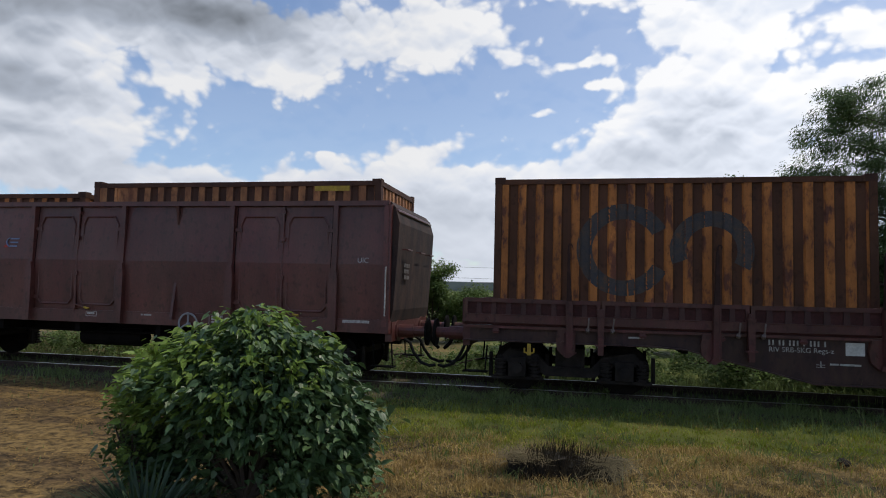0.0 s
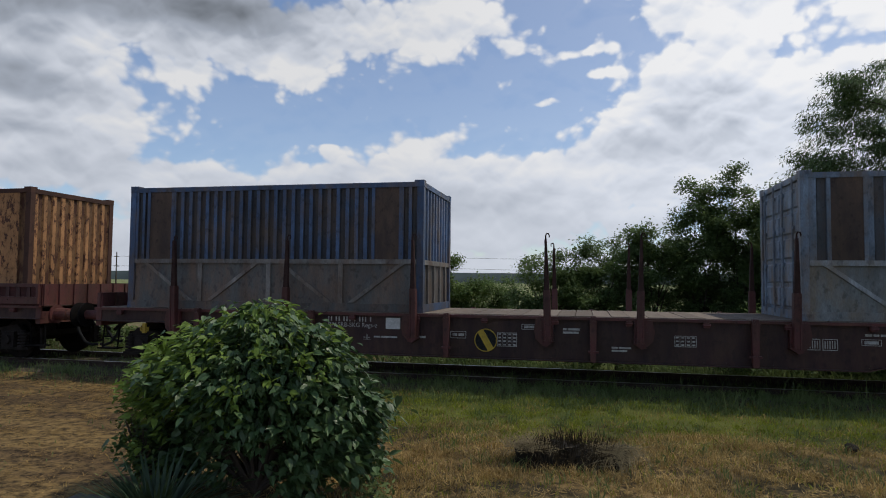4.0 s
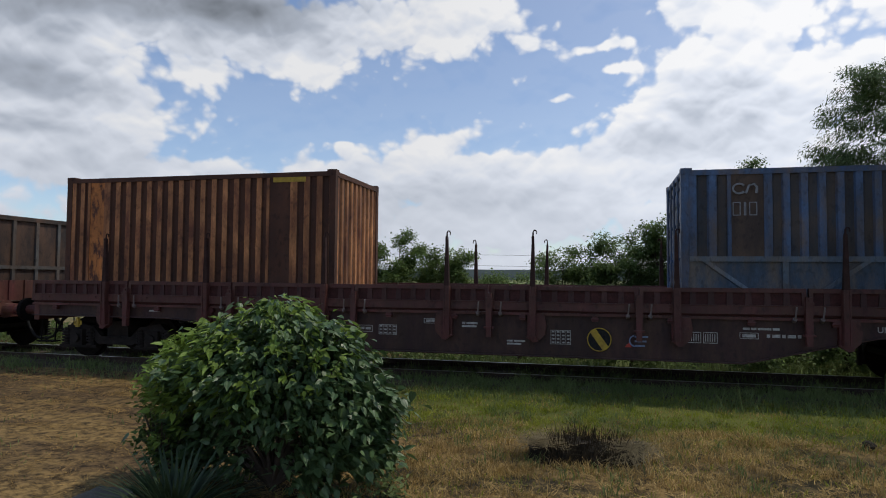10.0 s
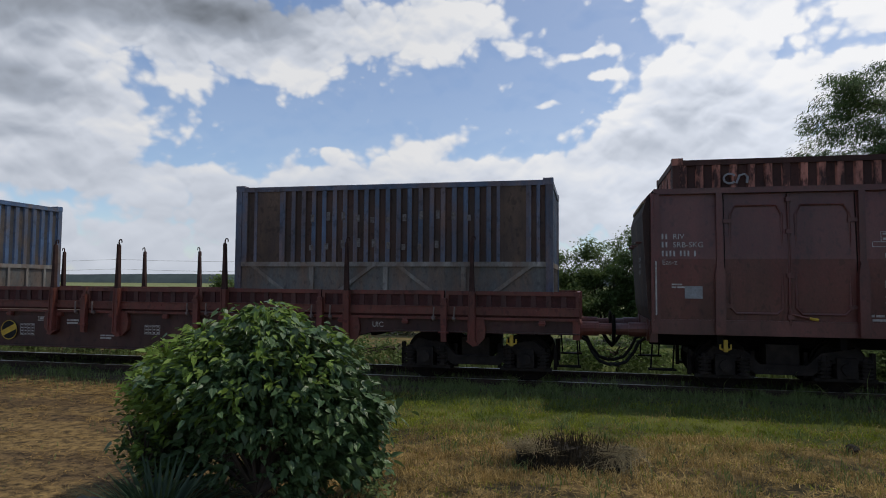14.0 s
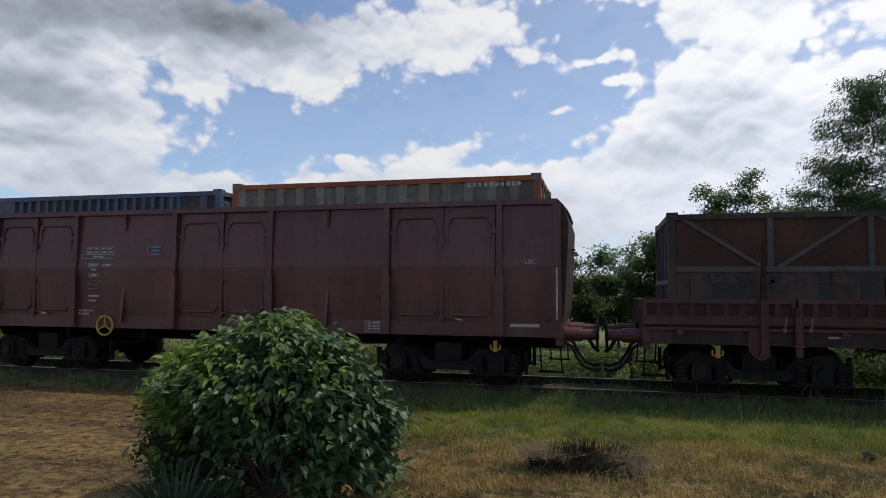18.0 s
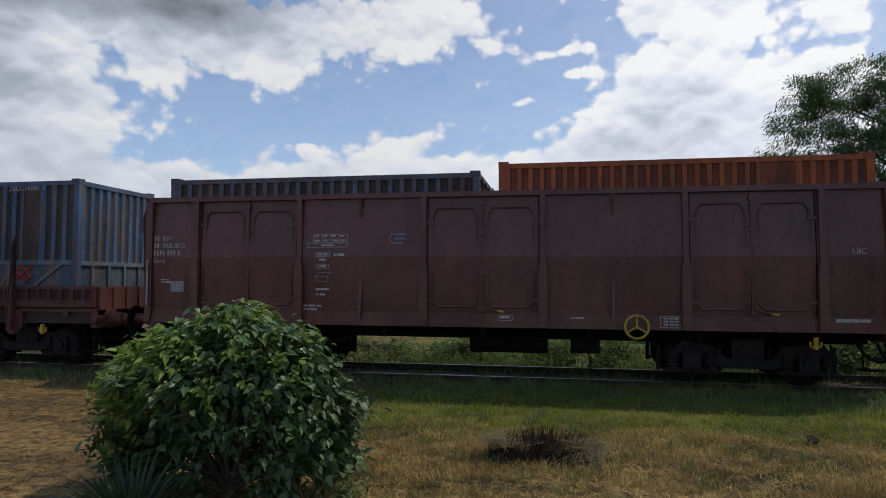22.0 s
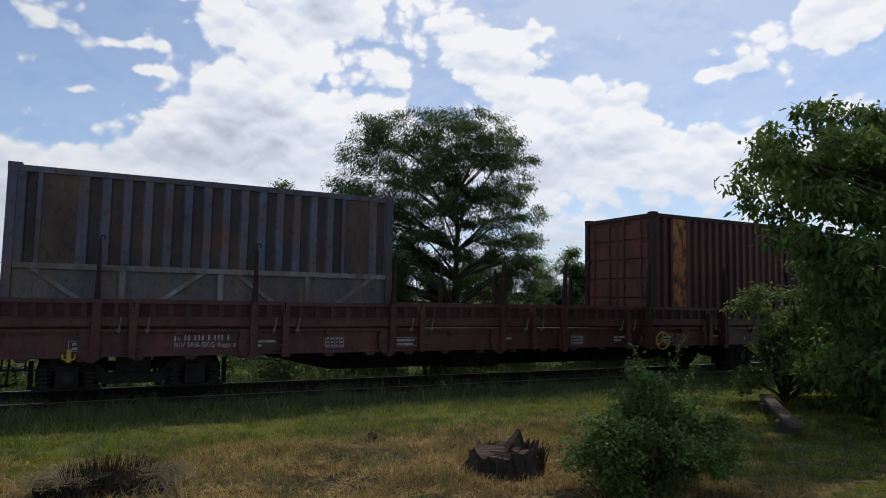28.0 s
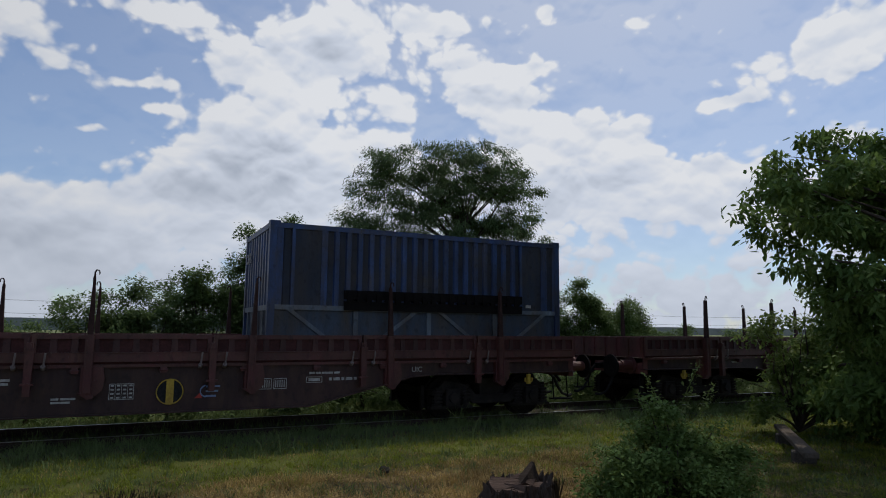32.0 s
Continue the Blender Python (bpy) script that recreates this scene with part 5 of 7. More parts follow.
                    for z in (0.3, 0.9, 1.5, 2.1):
                        box(bm2, min(x - e * 0.03, x + e * 0.012), max(x - e * 0.03, x + e * 0.012), q - 0.045, q + 0.045, z, z + 0.06)
                    part("lock_rod", bm2, mat, dr)
                outer = ya if ya < -0.5 else yb
                for z in (0.35, 0.95, 1.55, 2.15):
                    bm2 = bmesh.new()
                    box(bm2, min(x, x - e * 0.045), max(x, x - e * 0.045), outer - 0.05, outer + 0.05, z, z + 0.09)
                    part("door_hinge", bm2, frame_mat, dr)
            bm.free()
        else:
            if form == "low":
                box(bm, min(x - e * 0.05, x - e * 0.07), max(x - e * 0.05, x - e * 0.07), -hw + 0.13, hw - 0.13, zb, top - 0.11)
                part("end_panel", bm, M_DULL_PANEL, c)
            else:
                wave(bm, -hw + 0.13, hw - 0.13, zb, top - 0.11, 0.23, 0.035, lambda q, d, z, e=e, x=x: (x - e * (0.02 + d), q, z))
                part("ribbed_end", bm, mat, c).data.materials.append(dark_tone)
        if form == "half" and not has_doors:
            bm = bmesh.new()
            x0, x1 = sorted((x - e * 0.05, x - e * 0.07))
            box(bm, x0, x1, -hw + 0.13, hw - 0.13, 0.16, waist)
            part("lower_panel", bm, lower, c)
            bm = bmesh.new()
            x0, x1 = sorted((x - e * 0.01, x - e * 0.07))
            box(bm, x0, x1, -hw + 0.13, hw - 0.13, waist - 0.05, waist + 0.04)
            part("waist_rail", bm, brace, c)
            for q in (-0.75, -0.25, 0.25, 0.75):
                bm = bmesh.new()
                box(bm, x0, x1, q - 0.03, q + 0.03, 0.16, waist - 0.05)
                part("end_post", bm, brace, c)
        if form == "low":
            x0, x1 = sorted((x - e * 0.005, x - e * 0.05))
            bm = bmesh.new()
            box(bm, x0, x1, -hw + 0.13, hw - 0.13, 0.70, 0.78)
            part("waist_rail", bm, brace, c)
            for q in (-0.62, 0.0, 0.62):
                for z0, z1 in ((0.16, 0.70), (0.78, top - 0.13)):
                    bm = bmesh.new()
                    box(bm, x0, x1, q - 0.04, q + 0.04, z0, z1)
                    part("end_post", bm, brace, c)
    # roof and floor
    bm = bmesh.new()
    box(bm, 0.1, LEN - 0.1, -hw + 0.06, hw - 0.06, 0.10, 0.16)
    part("floor_plate", bm, M_UNDER, c)
    if not open_top:
        bm = bmesh.new()
        n = 22
        for k in range(n):
            xa = 0.1 + (LEN - 0.2) * k / n
            xb = xa + (LEN - 0.2) / n
            prism(bm, [(xa, top - 0.065), (xa + 0.05, top - 0.065), (xa + 0.08, top - 0.042), (xb - 0.03, top - 0.042), (xb, top - 0.065), (xb, top - 0.08), (xa, top - 0.08)], -hw + 0.06, hw - 0.06)
        part("roof", bm, mat, c)
    # markings
    y = -hw + 0.010
    for text, size, x, z in words:
        lettering(text, size, M_WHITE, c, x, y, z)
    if "emblem" in marks:
        x0 = 0.86 if "left" in marks else LEN - 1.05
        bm = bmesh.new()
        z = top - 0.36
        tube(bm, [(x0 + 0.04 + 0.11 * math.cos(a) * 0.85, y - 0.004, z + 0.08 * math.sin(a)) for a in np.linspace(0.6, 5.6, 12)], 0.022, 4)
        tube(bm, [(x0 + 0.14, y - 0.004, z - 0.08), (x0 + 0.19, y - 0.004, z + 0.05), (x0 + 0.27, y - 0.004, z + 0.07), (x0 + 0.31, y - 0.004, z + 0.02), (x0 + 0.30, y - 0.004, z - 0.08)], 0.022, 4)
        part("emblem", bm, M_GREY_MARK, c, "faded white emblem of two curls")
    if "endmark" in marks:
        bm = bmesh.new()
        z, q = top - 0.5, 0.85
        tube(bm, [(-0.012, q + 0.10 * math.cos(a), z + 0.09 * math.sin(a)) for a in np.linspace(0.6, 5.6, 12)], 0.016, 4)
        tube(bm, [(-0.012, q - 0.13, z - 0.09), (-0.012, q - 0.16, z + 0.06), (-0.012, q - 0.24, z + 0.09), (-0.012, q - 0.28, z - 0.09)], 0.016, 4)
        part("emblem", bm, M_WHITE, c, "small white emblem on the end door")
    if "word" in marks:
        bm = bmesh.new()
        z = top - 0.80
        for xa, wd in ((0.80, 0.12), (0.97, 0.035), (1.05, 0.12)):
            outline(bm, xa, xa + wd, z, z + 0.22, y, 0.014)
        part("word_mark", bm, M_GREY_MARK, c, "faded white plain marks")
    if "number" in marks:
        bm = bmesh.new()
        bars(bm, LEN - 1.32, y, top - 0.14, [[0.06, 0.06, 0.06, 0.06, 0.06, 0.06, 0.06, 0.06, 0.06, 0.06]], 0.075)
        part("serial_marks", bm, M_WHITE, c, "faded white serial number marks")
    if "plate" in marks:
        bm = bmesh.new()
        box(bm, LEN - 0.85, LEN - 0.73, y - 0.012, y, waist + 0.1, waist + 0.16)
        part("small_plate", bm, M_WHITE, c)
    if "yellowstrip" in marks:
        bm = bmesh.new()
        box(bm, LEN - 1.3, LEN - 0.62, y - 0.004, y + 0.02, top - 0.22, top - 0.09)
        part("number_strip", bm, M_YELLOW, c, "faded yellow number strip")
    if "ring" in marks:
        # two large dark painted arcs
        for x0, r, a0, a1 in ((2.2, 0.66, 0.5, 5.8), (3.6, 0.54, -0.5, 3.5)):
            bm = bmesh.new()
            n, m, z = 110, 10, top - 1.25
            va = []
            for k in range(n + 1):
                a = a0 + (a1 - a0) * k / n
                row = []
                for j in range(m + 1):
                    q = r - 0.14 + 0.26 * j / m
                    px = x0 + q * math.cos(a)
                    row.append(bm.verts.new((px, -(hw - 0.012 - rib_depth(px, 0.13, LEN - 0.13, pitch, 0.038)) - 0.004, z + q * math.sin(a))))
                va.append(row)
            for p, q in zip(va, va[1:]):
                for j in range(m):
                    bm.faces.new((p[j], p[j + 1], q[j + 1], q[j]))
            part("painted_arc", bm, M_GREY_MARK_DARK, c, "large dark painted arc")
    if "pillar" in marks:
        bm = bmesh.new()
        prg = random.Random(4)
        for k in range(22):
            px, pz, pw, ph = 0.86 + prg.uniform(-0.13, 0.09), top - 0.62 - 1.3 * k / 22, prg.uniform(0.03, 0.10), prg.uniform(0.03, 0.09)
            prism(bm, [(px, pz), (px + pw, pz + prg.uniform(-0.03, 0.02)), (px + pw * prg.uniform(0.5, 1), pz + ph), (px - 0.01, pz + ph * prg.uniform(0.5, 1))], y - 0.004, y)
        bars(bm, 0.70, y, top - 0.42, [[0.07, 0.07, 0.07]], 0.07)
        ring(bm, (0.86, y - 0.001, top - 0.22), 0.13, 0.012)
        part("column_of_marks", bm, M_WHITE, c, "column of worn white marks")
    if "faded" in marks:
        for z, n in ((1.72, 11), (1.22, 9)):
            for k in range(n):
                bm = bmesh.new()
                x0 = 1.55 + k * 0.3
                q = math.sin(k * 5.3 + z * 9)
                box(bm, x0 + 0.02 * q, x0 + 0.07 + 0.02 * q, y - 0.004, y, z + 0.03 * q, z + 0.13 + 0.06 * q)
                part("faded_mark", bm, M_FADED, c)
    if "scrawl" in marks:
        bm = bmesh.new()
        for x0 in (1.52, 4.35):
            for q in range(3):
                tube(bm, [(x0 + 0.1 * k + 0.03 * q, -hw + 0.035, 0.50 + 0.10 * q + 0.17 * abs(math.sin(k * 1.9 + q * 1.3))) for k in range(7)], 0.026, 4)
        part("scrawl", bm, M_RED_SPRAY, c, "red sprayed scrawl")
    if "darkbox" in marks:
        bm = bmesh.new()
        for z in (0.9, 1.1):
            box(bm, 1.35, 5.1, -hw - 0.03, -hw + 0.02, z, z + 0.16)
        for k in range(20):
            box(bm, 1.4 + k * 0.185, 1.5 + k * 0.185, -hw - 0.05, -hw, 1.04, 1.24)
        part("side_gear", bm, M_UNDER, c, "dark band of side hatches")
    return c


M_GREY_MARK_DARK = material("dark_grey_painted_arc", [(0.40, (0.058, 0.056, 0.060)), (0.60, (0.085, 0.068, 0.058)), (0.74, (0.18, 0.075, 0.03))], 5, rough=0.7)

FL = "long brown flat wagon with upright stakes, loaded with containers"
FR = "red-brown flat wagon with stakes and low drop sides"
TRAIN = [
    open_wagon(-8.66, "maroon high-sided open wagon with containers standing in it", 2.55, "pale"),
    flat_wagon(8.80, FL, disc=(1.86, 35), plate=True),
    flat_wagon(29.48, "brown flat wagon without sides, worn plank deck", walls=False, disc=(-1.82, -30), plate=True),
    flat_wagon(49.88, FL, wheel=-3.5, belly=False),
    flat_wagon(70.08, FL, disc=(1.86, -35)),
    flat_wagon(90.73, FR, red=True, disc=(-1.88, 65)),
    open_wagon(108.03, "maroon high-sided open wagon, dented and dusty", 2.55),
    open_wagon(122.16, "maroon high-sided open wagon with yellow handbrake wheel", -2.57),
    flat_wagon(139.63, FL, disc=(1.8, -45), plate=True),
    open_wagon(156.94, "maroon high-sided open wagon carrying two containers", 2.57),
    flat_wagon(174.6, FR, red=True, disc=(-1.9, 50), plate=True),
    open_wagon(192.4, "maroon high-sided open wagon with rust streaks", -2.57),
    flat_wagon(209.85, FL, wheel=3.5, belly=False),
    flat_wagon(230.65, FL, disc=(1.9, 0)),
    flat_wagon(251.93, "empty brown flat wagon with upright stakes"),
]
DOORS = ((0.42, 0.95), (5.1, 5.62))
TRAIN += [
    container(-14.78, "yellow rusted steel container inside the open wagon", "yellow", 2.4, doors="left"),
    container(-8.53, "rusty brown steel container inside the open wagon", "brown", 2.6, doors="left", flats=((0.5, 0.85),), marks="yellowstrip"),
    container(-0.38, "orange-yellow rusted container with large dark arcs", "yellow", 2.59, marks="ring", pitch=0.30, doors="left"),
    container(12.01, "ochre container with peeling paint and rust patches", "ochre", 2.48, flats=((0.25, 0.95), (4.85, 5.68)), pitch=0.19, doors="left"),
    container(20.45, "blue container with beige braced lower half", "blue", 2.42, "half", doors="left", flats=DOORS, under="slate", pitch=0.18),
    container(32.71, "grey-blue container with pale braced lower half", "grey_blue", 2.42, "half", doors="left", flats=DOORS),
    container(40.79, "rust-brown ribbed container with a flat rusty panel", "brown", 2.68, doors="left", flats=((0.62, 1.12), (4.72, 5.15)), marks="yellowstrip", pitch=0.24, first_flat="amber"),
    container(53.06, "low dark open-topped box with diagonal braces", "dark", 1.93, "low", open_top=True),
    container(61.06, "orange-brown ribbed container with yellow number strip", "brown", 2.62, doors="left", flats=((0.55, 0.95), (4.65, 5.15)), marks="yellowstrip", pitch=0.24, first_flat="amber"),
    container(73.26, "blue container with white emblem and braced lower half", "blue", 2.44, "half", doors="left", flats=((0.75, 1.3), (4.95, 5.5)), marks="emblem left word", pitch=0.26, words=(("28", 0.15, 5.15, 2.05),)),
    container(81.65, "blue container with white emblem over beige lower half", "blue", 2.43, "half", doors="left", flats=DOORS, under="slate", marks="emblem left plate", pitch=0.215),
    container(93.91, "blue container with rust-brown streaks and pale lower half", "rusty_blue", 2.44, "half", doors="left", flats=DOORS, under="slate", seed=3, marks="faded", pitch=0.205),
    container(101.93, "red-brown container with peeling ribs standing in the open wagon", "peeled_red", 2.7, marks="emblem left", pitch=0.26, words=(("SNTU", 0.13, 4.98, 2.30),)),
    container(108.19, "grey-blue container standing in the open wagon", "blue", 2.55, flats=((5.1, 5.6),), pitch=0.2),
    container(115.91, "blue container standing in the open wagon", "blue", 2.57, flats=DOORS, pitch=0.22),
    container(122.22, "grey-green container with rusty posts in the open wagon", "grey_green", 2.66, pitch=0.42, marks="number"),
    container(130.37, "low dark open-topped box with rusty upper panels", "dark", 1.9, "low", open_top=True, seed=1),
    container(142.73, "blue container with white emblem and red scrawls below", "blue", 2.62, "half", doors="left", flats=((0.72, 1.2), (4.75, 5.2)), marks="emblem left word scrawl", pitch=0.235, words=(("ZBGU240081-0", 0.13, 4.42, 2.40),)),
    container(150.81, "dark slate grey container standing in the open wagon", "slate", 2.56, pitch=0.22),
    container(157.2, "orange ribbed container standing in the open wagon", "orange", 2.7, flats=((4.3, 4.9),), pitch=0.2),
    container(165.35, "light blue container with white emblem and grey lower half", "sky_blue", 2.61, "half", doors="left", flats=((0.72, 1.25), (4.75, 5.3)), marks="emblem left word", pitch=0.33, words=(("ZBGU240073-7", 0.135, 4.50, 2.36),)),
    container(177.99, "slate grey container with rust panels and beige lower half", "pale_slate", 2.42, "half", flats=DOORS, doors="left", pitch=0.245),
    container(186.12, "orange-yellow rusted container in the open wagon", "yellow", 2.66, pitch=0.36),
    container(192.63, "low grey-blue container standing in the open wagon", "grey_blue", 2.48),
    container(200.74, "slate blue container with dark ribs and pale lower half", "slate", 2.44, "half", flats=DOORS, doors="left"),
    container(213.26, "dull red ribbed container with an orange panel", "dull_red", 2.68, flats=((0.62, 1.12), (4.72, 5.15)), doors="left", marks="yellowstrip", pitch=0.24, first_flat="amber"),
    container(221.46, "red container with pale peeling ribs and white marks", "peeled_red", 2.55, flats=((4.80, 5.45),), doors="left", marks="pillar", pitch=0.25, words=(("SNTU", 0.13, 4.92, 2.24), ("383034", 0.13, 4.80, 2.08), ("PRC2210", 0.13, 4.80, 1.92))),
    container(234.0, "deep blue container with dark hatch band and braces", "deep_blue", 2.43, "half", flats=DOORS, doors="right", marks="endmark darkbox plate", pitch=0.22),
]


# ---- ground, track ----
def ground_material():
    m = material("meadow_soil_and_dry_grass", [(0.36, (0.016, 0.014, 0.006)), (0.50, (0.045, 0.035, 0.014)), (0.64, (0.17, 0.118, 0.048))], 6.5, rough=0.95, bump=1.0, fine=45)
    nt = m.node_tree
    N, L = nt.nodes, nt.links
    bsdf = N["Principled BSDF"]
    dry = bsdf.inputs["Base Color"].links[0].from_socket
    tc = N.new("ShaderNodeTexCoord")
    sep = N.new("ShaderNodeSeparateXYZ")
    L.new(tc.outputs["Object"], sep.inputs[0])
    wob = N.new("ShaderNodeTexNoise")
    wob.inputs["Scale"].default_value, wob.inputs["Detail"].default_value = 0.55, 6
    L.new(tc.outputs["Object"], wob.inputs[0])

    def shifted(socket, gain):
        a = N.new("ShaderNodeMath")
        a.operation = "MULTIPLY_ADD"
        L.new(wob.outputs["Fac"], a.inputs[0])
        a.inputs[1].default_value = gain
        L.new(socket, a.inputs[2])
        return a.outputs[0]

    def span(socket, a, b):
        r = N.new("ShaderNodeMapRange")
        r.interpolation_type = "SMOOTHSTEP"
        r.inputs[1].default_value, r.inputs[2].default_value = a, b
        L.new(socket, r.inputs[0])
        return r.outputs[0]

    def mix(fac, a, b):
        x = N.new("ShaderNodeMix")
        x.data_type = "RGBA"
        L.new(fac, x.inputs["Factor"])
        for v, s in ((a, "A"), (b, "B")):
            if isinstance(v, tuple):
                x.inputs[s].default_value = (*v, 1)
            else:
                L.new(v, x.inputs[s])
        return x.outputs["Result"]

    speck = N.new("ShaderNodeTexNoise")
    speck.inputs["Scale"].default_value, speck.inputs["Detail"].default_value, speck.inputs["Roughness"].default_value = 7.0, 9, 0.8
    L.new(tc.outputs["Object"], speck.inputs[0])
    streak_map = N.new("ShaderNodeMapping")
    streak_map.inputs["Scale"].default_value = (0.5, 1.6, 1)
    L.new(tc.outputs["Object"], streak_map.inputs[0])
    drift = N.new("ShaderNodeTexNoise")
    drift.inputs["Scale"].default_value, drift.inputs["Detail"].default_value = 0.9, 7
    L.new(streak_map.outputs[0], drift.inputs[0])
    earth = mix(span(speck.outputs["Fac"], 0.38, 0.64), (0.022, 0.014, 0.006), (0.155, 0.098, 0.042))
    hay = mix(span(speck.outputs["Fac"], 0.38, 0.60), (0.042, 0.027, 0.010), (0.26, 0.168, 0.062))
    # patches of trampled hay among the dry grass
    dry = mix(span(drift.outputs["Fac"], 0.40, 0.62), dry, hay)
    green = mix(span(wob.outputs["Fac"], 0.3, 0.7), (0.044, 0.060, 0.011), (0.125, 0.132, 0.027))
    col = mix(span(shifted(sep.outputs[1], 2.4), 6.4, 8.4), dry, green)
    col = mix(span(shifted(sep.outputs[0], 2.0), 8.0, 10.5), col, green)
    sand = mix(span(drift.outputs["Fac"], 0.42, 0.60), earth, hay)
    col = mix(span(shifted(sep.outputs[0], 1.6), -1.2, -2.6), col, sand)
    far = mix(span(wob.outputs["Fac"], 0.4, 0.6), (0.13, 0.16, 0.05), (0.20, 0.20, 0.08))
    col = mix(span(sep.outputs[1], 11, 40), col, far)
    L.new(col, bsdf.inputs["Base Color"])
    return m


M_GROUND = ground_material()


def height(x, y):
    """A mown plot with small bumps; the track lies on a low flat bank."""
    k = min(1.0, max(0.0, (9.0 - y) / 2.0))
    bank = BANK * min(1.0, max(0.0, (y - 7.7) / 0.9)) * min(1.0, max(0.0, (12.6 - y) / 1.0))
    return bank + k * 0.05 * noise.noise(Vector((x * 0.5, y * 0.5, 3.0))) + k * 0.02 * noise.noise(Vector((x * 2.1, y * 2.1, 9.0)))


def build_ground():
    xs = np.r_[-3000, -900, -300, -120, -60, np.arange(-40, 40.1, 0.5), 60, 120, 300, 900, 3000]
    ys = np.r_[-3000, -300, -60, -20, np.arange(-10, 7.1, 0.5), np.arange(7.4, 13.1, 0.3), 15, 20, 30, 60, 120, 300, 900, 4500]
    verts = [(x, y, height(x, y) if abs(x) < 41 and -11 < y < 13 else 0.0) for y in ys for x in xs]
    n = len(xs)
    faces = [(j * n + i, j * n + i + 1, (j + 1) * n + i + 1, (j + 1) * n + i) for j in range(len(ys) - 1) for i in range(n - 1)]
    ob = new("ground", raw("ground", verts, faces, M_GROUND, True))
    tagged(ob, "dry mown grass and bare sandy earth before a railway", "ground", kind="structure")
    # stony strip beneath the rails
    bm = bmesh.new()
    prism(bm, [(-1.55, BANK - 0.03), (1.55, BANK - 0.03), (1.32, BANK + 0.045), (-1.32, BANK + 0.045)], -300, 300)
    bmesh.ops.rotate(bm, verts=bm.verts, matrix=Matrix.Rotation(radians(90), 3, "Z"))
    ob = new("track_bed", mesh_of("track_bed", bm, material("dirty_ballast", [(0.3, (0.034, 0.027, 0.018)), (0.7, (0.125, 0.095, 0.062))], 9, rough=0.95, bump=1.0, fine=25)))
    ob.location = (0, TRACK, 0)
    tagged(ob, "dirty stone ballast overgrown with weeds", "track bed", kind="structure")
    track = thing("railway_track", "rusty rails on old timber sleepers among weeds", "railway track", pose(0, TRACK, BANK), kind="structure")
    for y in (-0.752, 0.752):
        bm = bmesh.new()
        prof = [(-0.07, 0.03), (0.07, 0.03), (0.07, 0.042), (0.012, 0.058), (0.012, 0.128), (0.034, 0.138), (0.034, 0.168), (-0.034, 0.168), (-0.034, 0.138), (-0.012, 0.128), (-0.012, 0.058), (-0.07, 0.042)]
        a, b = [bm.verts.new((-300, y + p, z)) for p, z in prof], [bm.verts.new((300, y + p, z)) for p, z in prof]
        for i in range(len(prof)):
            j = (i + 1) % len(prof)
            bm.faces.new((a[i], a[j], b[j], b[i]))
        r = part("rail", bm, M_RAIL, track)
        bm = bmesh.new()
        box(bm, -300, 300, y - 0.03, y + 0.03, 0.168, 0.17)
        part("rail_head", bm, M_RAILTOP, r, "bright worn running surface")
    bm = bmesh.new()
    box(bm, -0.12, 0.12, -1.25, 1.25, -0.06, 0.05)
    bmesh.ops.bevel(bm, geom=bm.edges, offset=0.015, segments=1, affect="EDGES")
    me = mesh_of("sleeper", bm, M_SLEEPER)
    for k in range(110):
        o = part("sleeper", me, M_SLEEPER, track)
        o.location = (-33 + 0.62 * k, 0, 0)


build_ground()


